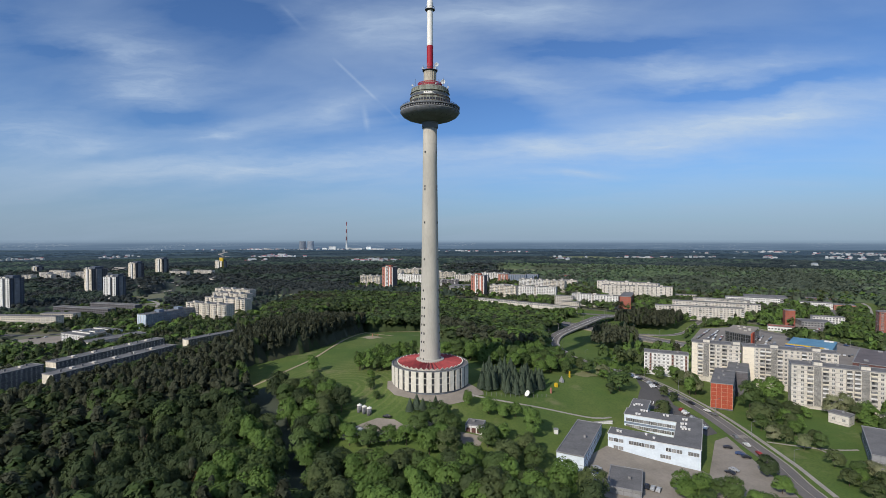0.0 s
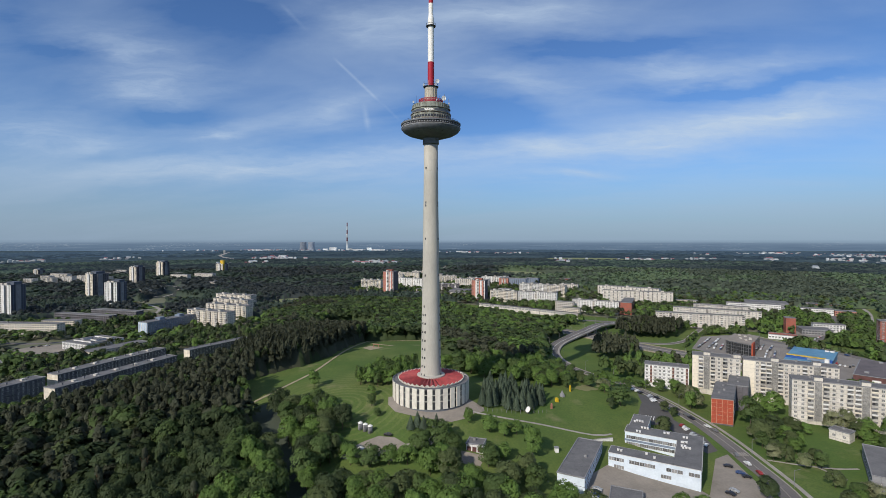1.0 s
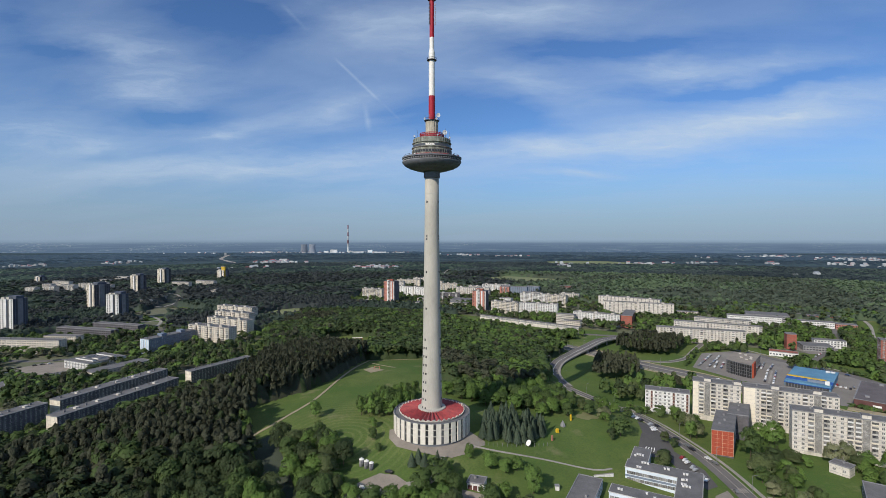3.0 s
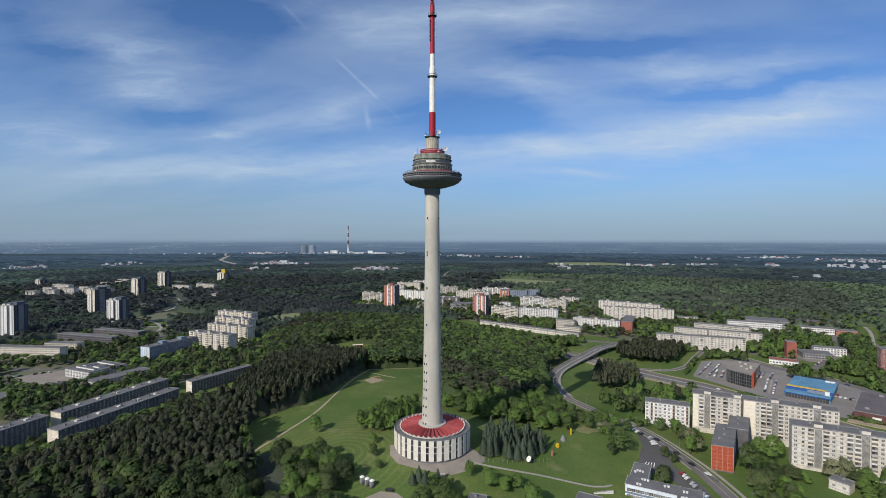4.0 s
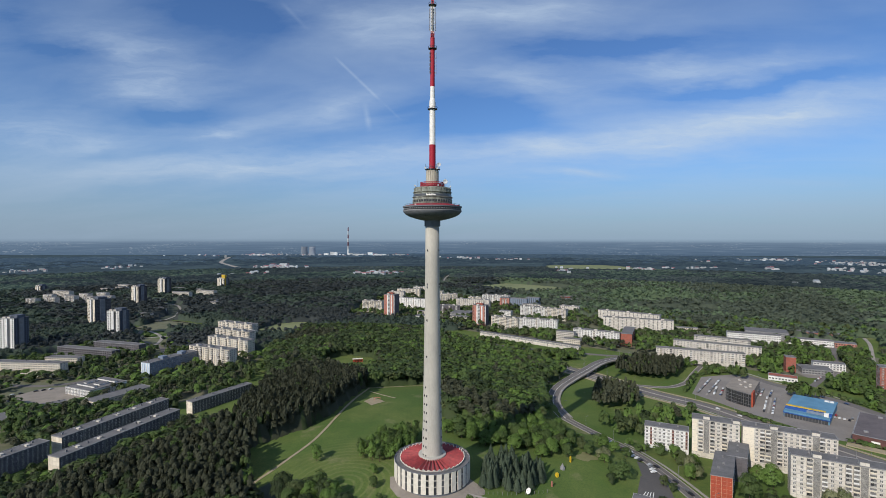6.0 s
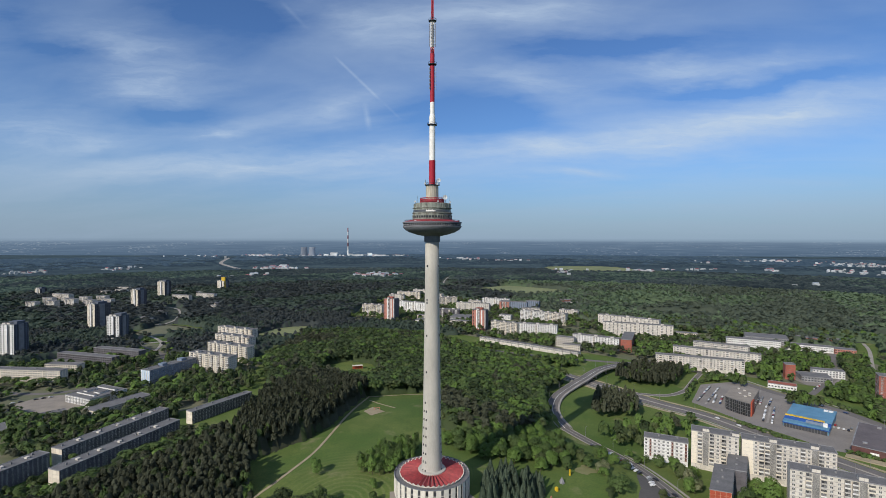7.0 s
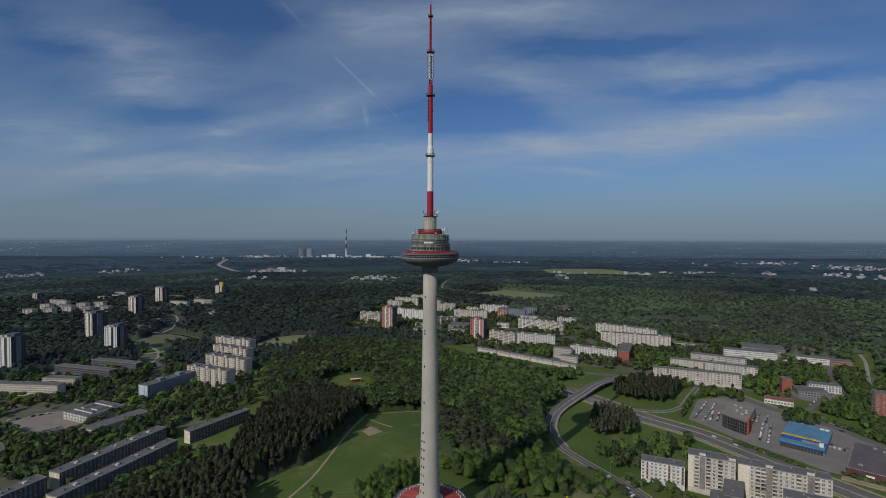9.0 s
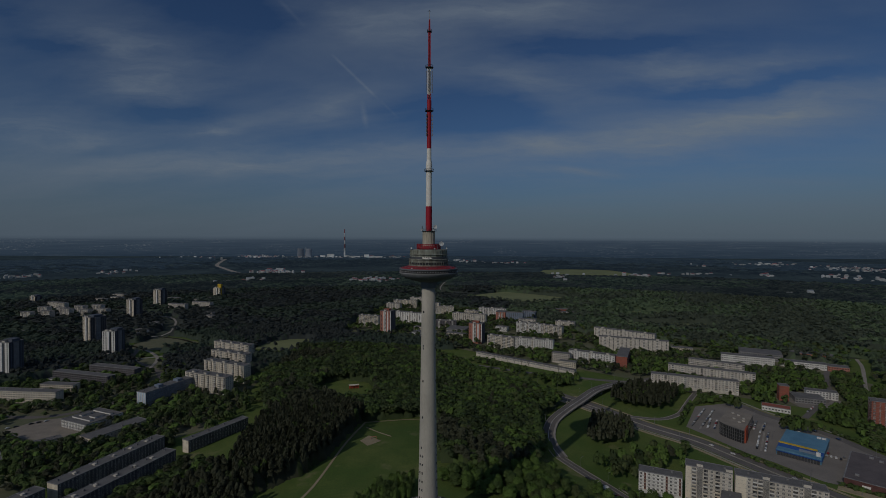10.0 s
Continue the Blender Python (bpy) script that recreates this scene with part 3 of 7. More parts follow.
patch("bare_ground", "dry trodden patch on the lawn", [(93, 344), (95, 349), (99, 351), (101, 355), (105, 354), (107, 350), (111, 348), (109, 344), (104, 343), (101, 340), (97, 341)], DRY_GRASS, 0.13, "ground")
patch("car_park", "pale gravel car park below the tower", [(-52, 243), (-50, 249), (-43, 255), (-35, 259.5), (-26, 258), (-20, 253), (-19, 245), (-24, 241), (-40, 240)], FORECOURT, 0.14, "car park")
patch("forecourt", "pale paved forecourt round the hall", [(-34, 298), (-33, 288), (-28, 280), (-19, 276), (-7, 272.5), (4, 271), (12, 275), (18, 282), (24, 286), (24, 290), (14, 300), (-20, 300)], FORECOURT, 0.14, "pavement")
patch("schoolyard", "asphalt yard between the low buildings", [(62, 205), (66, 232), (84, 248), (122, 228), (132, 205), (95, 195)], FORECOURT, 0.14, "yard")
patch("car_park", "asphalt car park beside the low white school", [(122, 222), (147, 262), (157, 268), (153, 232), (151, 205), (132, 205)], FORECOURT, 0.14, "car park")
patch("sandpit", "pale sand patch on the lawn", [(-75, 448), (-69, 463), (-55, 447), (-66, 434)], DIRT, 0.14, "sandpit")
PATH_A = [(-128, 282), (-113.4, 309), (-108.2, 320.7), (-97.7, 351), (-92.7, 382), (-86.9, 444), (-81, 500), (-80, 515)]
strip("path", "pale trodden footpath across the lawn", PATH_A, 2.0, DIRT, 0.16, 0.3, "path")
strip("path", "pale trodden footpath across the lawn", [(-80, 512), (-55, 520), (-26, 527), (10, 522)], 2.2, DIRT, 0.16, 0.3, "path")
strip("path", "pale trodden footpath across the lawn", [(-76, 493), (-62, 475), (-47, 460)], 1.6, DIRT, 0.16, 0.3, "path")
strip("path", "pale footpath across the lawn beside the spruces", [(14, 284), (27, 282.5), (57, 282), (86, 279), (98, 283)], 1.3, PAVING, 0.16, 0.3, "path")
strip("path", "pale drive down from the hall", [(-2, 272), (-3, 262), (-8, 254), (-20, 251)], 4, PAVING, 0.17, 0.3, "path")
patch("paved_yard", "pale paved yard of the western school", [(-470, 505), (-455, 545), (-420, 560), (-388, 520), (-378, 500), (-405, 492)], FORECOURT, 0.14, "yard", 10)
FIELDS = ([(-16, 1795), (60, 1752), (114, 1745), (237, 1857), (363, 1756), (434, 1671), (400, 1590), (340, 1514), (244, 1496), (147, 1587), (37, 1690)], [(545, 2560), (600, 2960), (657, 3107), (788, 3172), (1000, 3150), (1083, 3060), (1115, 2805), (1010, 2480), (930, 2440), (690, 2470)], [(490, 1320), (553, 1385), (600, 1360), (640, 1290), (543, 1275)], [(440, 1130), (640, 1090), (640, 1180), (450, 1190)],
          [(700, 892), (742, 874), (770, 858), (860, 900), (850, 912), (760, 884)], [(-590, 890), (-585, 1010), (-530, 990), (-430, 925), (-470, 885)], [(-350, 900), (-335, 960), (-304, 985), (-270, 990), (-250, 950), (-258, 890), (-300, 885)])
for plan in FIELDS:
    patch("field", "pale green open field among far woods", plan, FIELD if plan is not FIELDS[5] else YARD, 0.5, "field", 200)
for plan in ([(-205, 1040), (-60, 985), (60, 885), (215, 770), (300, 700), (455, 590), (620, 640), (620, 800), (465, 950), (300, 1055), (160, 1325), (-60, 1470), (-155, 1450), (-205, 1200)],
             [(-700, 480), (-345, 380), (-300, 470), (-250, 520), (-262, 700), (-420, 800), (-600, 860), (-720, 700)]):
    patch("estate_ground", "worn grass and paving between apartment blocks", plan, YARD, 0.08, "ground", 20)
patch("glade", "open grass clearing in the wood", [(-172, 644), (-165, 688), (-140, 706), (-105, 694), (-84, 644), (-90, 592), (-122, 588)], GRASS, 0.3, "ground", 8)
patch("junction", "asphalt junction beside the school", [(134, 330), (143, 336), (150, 324), (148, 312), (138, 302), (126, 300), (121, 304)], DARK_ASPHALT, 0.18, "road", 5)
patch("side_street", "asphalt side street and lay-by beside the near road", [(140, 352), (148, 350), (152, 338), (150, 324), (147, 312), (156, 290), (154, 272), (146, 268), (140, 285), (138, 305), (131, 314), (135, 330)], DARK_ASPHALT, 0.14, "road", 6)
for i in range(4):
    strip("hatch_line", "white hatch line on the junction", [(126 + 2.2 * i, 306.8), (130.4 + 1.7 * i, 312.3)], 0.45, WHITE_PAINT, lift=0.24, thick=0.1, category="road marking")
strip("median", "pale paved median between the carriageways", MAIN, 1.6, PAVING, offset=0.3, lift=0.3, category="pavement")
strip("lane_line", "pale broken lane line on the road", ROAD_NEAR, 0.2, PAVING, lift=0.42, category="road marking")
strip("kerb", "pale kerb along the near road", ROAD_NEAR, 0.5, PAVING, offset=5.0, lift=0.5, category="kerb")
strip("kerb", "pale kerb along the near road", ROAD_NEAR[5:], 0.5, PAVING, offset=-5.0, lift=0.5, category="kerb")
FAR_ROADS = ([(90, 2420), (30, 2300), (6, 2131), (-2, 1960), (12, 1800), (60, 1745), (110, 1726)], [(-1700, 1600), (-1372, 1640), (-1250, 1650), (-1200, 1735), (-1100, 1768), (-1000, 1740), (-800, 1760)], [(-600, 1010), (-533, 985), (-476, 945), (-425, 915), (-360, 880), (-250, 860)],
             [(-600, 930), (-547, 893), (-500, 850), (-470, 800), (-440, 700)], [(566, 635), (592, 671), (680, 778), (720, 836)], [(-1090, 1210), (-1040, 1215), (-900, 1290), (-700, 1250), (-600, 1090), (-580, 1000)],
             [(-1937, 4396), (-1760, 3900), (-1583, 3453), (-1422, 3182), (-1240, 2900), (-1134, 2752), (-1000, 2640), (-790, 2620)])
for line in FAR_ROADS:
    strip("road", "pale far road through the woods", line, 5.0 if line[0][1] < 4000 else 26.0, PAVING, lift=0.5)
strip("verge", "pale worn verge along the main road", MAIN[2:], 3.0, DIRT, offset=-13.0, lift=0.2, category="verge")
strip("verge", "pale worn verge along the main road", MAIN[2:], 3.4, DIRT, offset=17.0, lift=0.2, category="verge")
strip("verge", "dry worn grass along the street behind the shops", [(300, 706), (345, 682), (372, 640), (398, 582), (420, 540)], 9, DRY_GRASS, offset=10, lift=0.18, category="verge")
strip("path", "narrow pale footpath across the grass", [(175, 262), (190, 256), (204, 252), (216, 252)], 1.2, PAVING, 0.16, 0.3, "path")
strip("path", "narrow pale footpath across the grass", [(196, 254), (200, 240)], 1.2, PAVING, 0.16, 0.3, "path")
strip("path", "trodden earth track through the trees", [(-70, 232), (-64, 227.5), (-54, 221), (-46, 216), (-38, 208)], 2.4, DIRT, 0.18, 0.3, "path")
patch("forecourt", "reddish paved apron before the small garage", [(9, 249), (21, 246), (18, 238), (8, 240)], FORECOURT, 0.15, "pavement")
patch("school_yard", "worn paved yard behind the orange-red box", [(446, 596), (490, 588), (516, 614), (512, 640), (474, 646), (448, 632)], LOT, 0.16, "yard", 10)
strip("pavement", "pale footway along the street behind the shops", [(275, 712), (322, 700), (350, 664), (375, 636), (394, 576), (415, 534), (428, 502)], 2.0, PAVING, lift=0.3, category="pavement")

# ---------------------------------------------------------------- the tower
tower = thing("television_tower", "tall concrete television tower with round deck, red and white mast", "tower", pose(*TOWER, 0))
part("shaft", Solid().turned([(7.0, -3), (6.7, 12), (6.3, 20), (5.85, 38), (5.45, 60), (5.05, 85), (4.7, 110), (4.4, 135), (4.25, 158)], 64, 0).mesh("shaft", [CONCRETE], True), tower)
part("collar", Solid().turned([(7.5, 11.0), (8.2, 11.2), (8.3, 12.0), (7.9, 12.3), (7.7, 13.2), (6.75, 13.3)], 64).mesh("collar", [WHITE_PANEL]), tower, "pale concrete collar at the foot of the shaft")
part("neck", Solid().turned([(4.3, 155.2), (4.95, 155.4), (4.95, 159.4), (5.4, 159.8)], 48).mesh("neck", [DARK_CONCRETE]), tower)
# underside in a darker concrete, its shade put into the colour
part("bowl", Solid().turned([(5.3, 160.4), (9.5, 161.3), (14.0, 162.7), (16.6, 164.1), (17.9, 165.6), (18.1, 166.2), (17.6, 166.5)], 72).mesh("bowl", [DARK_CONCRETE], True), tower, "underside of the observation deck, darkened for its shade")
seam = Solid().bar((14.1, 0, 162.75), (17.95, 0, 165.6), 0.16).mesh("bowl_seam", [BLACK])
for i in range(24):
    part("bowl_seam", seam, tower, at=pose(0, 0, 0, 0, 0, i * 15))
part("deck_rim", Solid().turned([(17.5, 165.9), (18.2, 166.1), (18.25, 166.6), (17.7, 166.65)], 72).mesh("deck_rim", [PANEL_GREY]), tower)
part("deck_eave", Solid().turned([(17.6, 168.2), (18.25, 168.25), (18.35, 169.05), (17.9, 169.1)], 72).mesh("deck_eave", [DARK_CONCRETE]), tower, "dark eave of the deck")
part("deck_roof", Solid().turned([(17.95, 168.8), (17.9, 168.95), (16.6, 169.5), (14.0, 170.2), (11.6, 170.6)], 72).mesh("deck_roof", [WORN_RED]), tower, "worn red sheet roof of the deck")
part("window_band", Solid().turned([(17.65, 166.5), (17.75, 168.3)], 72, close=False).mesh("window_band", [BLACK]), tower, "dark window band of the deck")
mullion = Solid().box(-0.34, -0.12, 167.1, 0.28, 0.2, 167.8).mesh("mullion", [PANEL_GREY])
for i in range(72):
    part("mullion", mullion, tower, at=pose(0, 0, 0, 0, 0, i * 5) @ pose(17.8, 0, 0, 0, 0, 90))
kit = random.Random(4)
CLUTTER = [Solid().box(-0.5, -0.4, 0, 0.5, 0.4, 0.9).mesh("deck_box", [m_]) for m_ in (WORN_RED, PANEL_GREY, WHITE_PAINT)]
for i in range(26):
    a = kit.uniform(0, 360)
    part("deck_box", kit.choice(CLUTTER), tower, "small box on the deck roof", pose(0, 0, 0, 0, 0, a) @ pose(kit.uniform(14.5, 17.4), 0, 168.9, 0, 0, kit.uniform(0, 90)))
hoop = Solid().turned([(16.9, 170.2), (17.0, 170.2), (17.0, 170.32), (16.9, 170.32)], 72, close=False)
for i in range(36):
    a = i * math.pi / 18
    hoop.bar((16.95 * math.cos(a), 16.95 * math.sin(a), 169.2), (16.95 * math.cos(a), 16.95 * math.sin(a), 170.3), 0.1)
part("deck_railing", hoop.mesh("deck_railing", [BLACK]), tower, "thin dark railing on the deck roof")
part("drum", Solid().turned([(12.0, 169.5), (12.0, 171.2), (12.0, 171.3), (12.0, 174.4), (11.8, 174.5), (11.7, 176.2), (11.5, 176.4), (11.3, 180.2), (10.6, 180.6)], 64).mesh("drum", [DECK_CONCRETE], False), tower)
part("drum_window_band", Solid().turned([(12.13, 171.5), (12.13, 172.8)], 64, close=False).mesh("drum_window_band", [GLASS]), tower)
part("drum_window_band", Solid().turned([(11.86, 175.0), (11.84, 176.3)], 64, close=False).mesh("drum_window_band", [GLASS]), tower)
post = Solid().box(-0.16, -0.1, 171.0, 0.16, 0.16, 173.2).mesh("window_post", [DECK_CONCRETE])
for i in range(44):
    part("window_post", post, tower, at=pose(0, 0, 0, 0, 0, i * 360 / 44) @ pose(12.2, 0, 0, 0, 0, 90))
ledge = [(12.15, 174.3), (12.5, 174.4), (12.5, 174.7), (12.1, 174.8)]
part("ledge", Solid().turned(ledge, 64).mesh("ledge", [DECK_CONCRETE]), tower)
part("ledge", Solid().turned([(r - 0.4, z + 3.0) for r, z in ledge], 64).mesh("ledge", [DECK_CONCRETE]), tower)
# lettered band on the drum, only as light bars
for i, (a, w, h) in enumerate(((-15, 0.7, 1.1), (-11.5, 0.9, 0.8), (-8, 0.5, 1.2), (-4.5, 1.0, 0.7), (-1, 0.7, 1.0), (2.5, 0.5, 1.2), (6, 0.9, 0.9), (10, 0.4, 0.6))):
    part("sign_bar", Solid().box(-w / 2, -0.12, 175.1, w / 2, 0.05, 175.1 + h).mesh("sign_bar", [WHITE_PAINT]), tower, "pale sign lettering on the drum",
         at=pose(0, 0, 0, 0, 0, a) @ pose(0, -11.95, 0))
stain = Solid().box(-0.35, -0.03, 176.6, 0.35, 0.1, 180.1).mesh("cladding_strip", [DECK_CONCRETE])
for i in range(40):
    part("cladding_strip", stain, tower, at=pose(0, 0, 0, 0, 0, i * 9) @ pose(0, -11.5, 0))
rail = Solid()
rail.turned([(7.2, 181.4), (7.5, 181.4), (7.5, 181.9), (7.2, 181.9)], 48, close=False)
rail.turned([(7.3, 183.6), (7.5, 183.6), (7.5, 183.9), (7.3, 183.9)], 48, close=False)
rail.turned([(7.3, 182.3), (7.5, 182.3), (7.5, 183.0), (7.3, 183.0)], 48, close=False)
for i in range(36):
    a = i * math.pi / 18
    rail.bar((7.4 * math.cos(a), 7.4 * math.sin(a), 180.4), (7.4 * math.cos(a), 7.4 * math.sin(a), 184.0), 0.22)
    rail.bar((7.4 * math.cos(a), 7.4 * math.sin(a), 182.9), (7.4 * math.cos(a + math.pi / 18), 7.4 * math.sin(a + math.pi / 18), 183.8), 0.16)
part("platform_railing", rail.mesh("platform_railing", [WORN_RED]), tower, "red railing of the upper platform")
part("platform", Solid().turned([(6.2, 180.3), (7.3, 181.0), (7.35, 182.2), (7.1, 182.2), (7.0, 181.6), (3.6, 181.8)], 48).mesh("platform", [WORN_RED]), tower)
part("upper_drum", Solid().turned([(4.0, 180.3), (3.8, 184.0), (3.7, 190.9), (3.6, 191.6)], 48).mesh("upper_drum", [WORN_CONCRETE], False), tower, "worn beige concrete upper drum")
rib = Solid().box(-0.18, -0.1, 181.8, 0.18, 0.12, 191.2).mesh("rib", [WORN_CONCRETE])
for i in range(18):
    part("rib", rib, tower, at=pose(0, 0, 0, 0, 0, i * 20) @ pose(0, -3.8, 0))
for i in range(12):
    a = kit.uniform(0, 360)
    part("aerial_pole", Solid().bar((0, 0, 180.2), (0, 0, 183.2 + kit.uniform(0, 3)), 0.14).mesh("aerial_pole", [STEEL]), tower, "", pose(0, 0, 0, 0, 0, a) @ pose(kit.choice((7.5, 10.9, 11.0)), 0, 0))
for i in range(7):
    part("gallery_pole", Solid().bar((0, 0, 190.0), (0, 0, 193.5), 0.16).mesh("gallery_pole", [STEEL]), tower, "", pose(0, 0, 0, 0, 0, i * 51) @ pose(4.5, 0, 0))

# the whole deck sits this much lower on the shaft
DECK_DROP = 1.5
for ob in tower.children:
    if ob.name.split(".")[0] in ("bowl", "bowl_seam", "deck_rim", "deck_eave", "deck_roof", "window_band", "mullion", "deck_box", "deck_railing", "drum", "drum_window_band", "window_post", "ledge", "sign_bar", "cladding_strip",
                                 "platform_railing", "platform", "upper_drum", "rib", "aerial_pole"):
        ob.matrix_basis = pose(0, 0, -DECK_DROP) @ ob.matrix_basis


def gallery(z, r):
    s = Solid().turned([(r - 0.9, z - 0.5), (r, z - 0.25), (r, z), (r - 1.0, z + 0.05)], 32)
    s.turned([(r - 0.08, z + 1.0), (r + 0.04, z + 1.0), (r + 0.04, z + 1.15), (r - 0.08, z + 1.15)], 32, close=False)
    for j in range(12):
        b = j * math.pi / 6
        s.bar((r * math.cos(b), r * math.sin(b), z), (r * math.cos(b), r * math.sin(b), z + 1.1), 0.12)
    return part("mast_gallery", s.mesh("mast_gallery", [BLACK]), tower, "dark steel gallery round the mast")


gallery(190.6, 4.6)
gallery(227.7, 3.0)
gallery(264.7, 2.6)
gallery(291.2, 2.4)
gallery(313.1, 1.5)
for name, label, r0, z0, r1, z1, mat in (
        ("mast_section", "red painted mast section", 2.0, 190.0, 1.95, 205.7, RED_PAINT),
        ("mast_section", "white painted mast section", 1.85, 205.7, 1.8, 232.6, WHITE_PAINT),
        ("mast_section", "white painted mast section", 1.45, 232.6, 1.4, 241.4, WHITE_PAINT),
        ("mast_section", "red painted mast section", 1.4, 241.4, 1.35, 271.3, RED_PAINT)):
    part(name, Solid().turned([(r0, z0), (r1, z1)], 24).mesh(name, [mat], False), tower, label)
part("mast_shoulder", Solid().turned([(2.0, 227.7), (1.9, 232.1), (1.45, 234.3)], 24).mesh("mast_shoulder", [WHITE_PAINT]), tower)


def lattice(z0, z1, w0, w1, bands, mat, label):
    s = Solid()
    for k in range(bands):
        a, b = k / bands, (k + 1) / bands
        za, zb, wa, wb = z0 + (z1 - z0) * a, z0 + (z1 - z0) * b, w0 + (w1 - w0) * a, w0 + (w1 - w0) * b
        ca = [(wa * x, wa * y, za) for x, y in ((-1, -1), (1, -1), (1, 1), (-1, 1))]
        cb = [(wb * x, wb * y, zb) for x, y in ((-1, -1), (1, -1), (1, 1), (-1, 1))]
        for i in range(4):
            j = (i + 1) % 4
            s.bar(ca[i], cb[i], 0.34)
            s.bar(ca[i], cb[j], 0.22)
            s.bar(ca[j], cb[i], 0.22)
            s.bar(cb[i], cb[j], 0.22)
    return part("mast_lattice", s.mesh("mast_lattice", [mat]), tower, label)


lattice(270.8, 274.7, 1.0, 1.0, 2, RED_PAINT, "red lattice mast section")
lattice(273.8, 291.2, 1.0, 0.95, 9, WHITE_PAINT, "white lattice mast section with antenna panels")
lattice(291.2, 313.1, 0.62, 0.55, 12, RED_PAINT, "red lattice mast section")
lattice(313.1, 320.3, 0.42, 0.3, 5, RED_PAINT, "red lattice mast section")
part("mast_core", Solid().turned([(0.5, 270.8), (0.5, 291.2), (0.35, 291.2), (0.3, 312.5), (0.2, 312.5), (0.16, 320.3), (0.12, 326.2)], 12).mesh("mast_core", [STEEL]), tower)
part("mast_tip", Solid().bar((-1.1, 0, 325.6), (1.1, 0, 325.6), 0.2).bar((0, -1.1, 325.6), (0, 1.1, 325.6), 0.2).mesh("mast_tip", [BLACK]), tower)
aerial = Solid().box(-0.3, -0.15, 0, 0.3, 0.15, 1.6).bar((0, 0, 0.4), (0, 0.9, 0.4), 0.1).bar((0, 0, 1.2), (0, 0.9, 1.2), 0.1).mesh("aerial", [STEEL])
for z in np.arange(249.1, 262.6, 2.3):
    for a in (80, 200.0, 316.3):
        part("aerial", aerial, tower, at=pose(0, 0, 0, 0, 0, a) @ pose(0, -2.2, z))
for z in np.arange(275.7, 289.7, 2.0):
    for a in (0, 90, 180.0, 267.9):
        part("aerial", aerial, tower, at=pose(0, 0, 0, 0, 0, a) @ pose(0, -1.9, z))


GREY_DISH = material("grey_dish_paint", (0.52, 0.55, 0.58), 0.5, scale=0.6, fine=3)


def dish_mesh(r, paint=GREY_DISH):
    return Solid().turned([(0.05, 0), (r * 0.55, r * 0.12), (r * 0.85, r * 0.3), (r, r * 0.45), (r * 0.93, r * 0.45), (r * 0.5, r * 0.2), (0.04, r * 0.1)], 24, close=False).mesh("dish", [paint], True)


for az, r, z, size in ((-38, 5.2, 193.0, 1.25), (-50, 4.6, 191.0, 0.7), (-150, 4.9, 191.2, 0.6), (-22, 8.6, 182.6, 1.45), (-152, 11.6, 179.9, 0.6), (-70, 10.9, 179.8, 0.45), (-12, 11.3, 179.8, 0.5)):
    a = radians(az)
    holder = part("antenna_mount", Solid().bar((0, 0, -1.0), (0, 0, 0.6), 0.25).bar((-0.8, 0, -0.9), (0.3, 0, -0.6), 0.25).mesh("antenna_mount", [STEEL]), tower, "", pose(r * math.cos(a), r * math.sin(a), z, 0, 0, az))
    part("dish", dish_mesh(size), holder, "white microwave dish", pose(0.1, 0, 0, 0, 0, -95 - az) @ pose(0.3, 0, 0, 0, 90, 0))
# windows of the shaft
pane = Solid().box(-0.38, -0.25, -0.6, 0.38, 0.25, 0.6, 0).box(-0.5, -0.15, -0.72, 0.5, 0.22, -0.6, 1).mesh("shaft_window", [GLASS, DARK_CONCRETE])


def shaft_radius(z):
    return float(np.interp(z, [12, 20, 38, 60, 85, 110, 135, 158], [6.7, 6.3, 5.85, 5.45, 5.05, 4.7, 4.4, 4.25]))


for i in range(9):
    z = 14.0 + 5.25 * i
    for az in ((-146, -126) if i < 8 else (-136,)):
        a = radians(az)
        part("shaft_window", pane, tower, at=pose(shaft_radius(z) * math.cos(a), shaft_radius(z) * math.sin(a), z, 0, 0, az + 90))
    a = radians(-22)
    part("shaft_window", pane, tower, at=pose(shaft_radius(z) * math.cos(a), shaft_radius(z) * math.sin(a), z, 0, 0, 68))
for z in (75.0, 97.5, 117.8, 119.6, 140.5):
    for az in (-130, -25):
        a = radians(az)
        part("shaft_window", pane, tower, at=pose(shaft_radius(z) * math.cos(a), shaft_radius(z) * math.sin(a), z, 0, 0, az + 90))
# faint ring joints of the slip-formed shaft
for z in np.arange(22, 152, 6.5):
    r = shaft_radius(z)
    part("shaft_joint", Solid().turned([(r, z - 0.06), (r + 0.035, z), (r, z + 0.06)], 64, close=False).mesh("shaft_joint", [CONCRETE]), tower)

# the round hall at its foot
hall = thing("round_hall", "round white hall with slit windows and red pleated roof", "building", pose(*TOWER, 0))
COUNT = 32
R = 23.4
part("inner_wall", Solid().turned([(R - 0.35, -7.0), (R - 0.35, 10.4)], 64).mesh("inner_wall", [DARK_CONCRETE]), hall)
part("plinth", Solid().turned([(R - 0.6, -8.5), (R - 0.6, -1.2), (R - 0.2, -1.0)], 64).mesh("plinth", [DARK_CONCRETE]), hall, "dark recessed plinth")
half = math.pi / COUNT * R
wall_panel = Solid().box(-half * 0.64, -0.28, -0.9, half * 0.64, 0.35, 10.9).mesh("wall_panel", [WHITE_PANEL])
slit = Solid().box(-half * 0.37, 0.0, -0.9, half * 0.37, 0.2, 10.6, 0)
for k, tall_ in ((3.4, 0.5), (7.0, 0.6)):
    slit.box(-half * 0.33, -0.08, k, half * 0.33, 0.0, k + tall_, 1)
slit = slit.mesh("slit_window", [GLASS, CONCRETE])
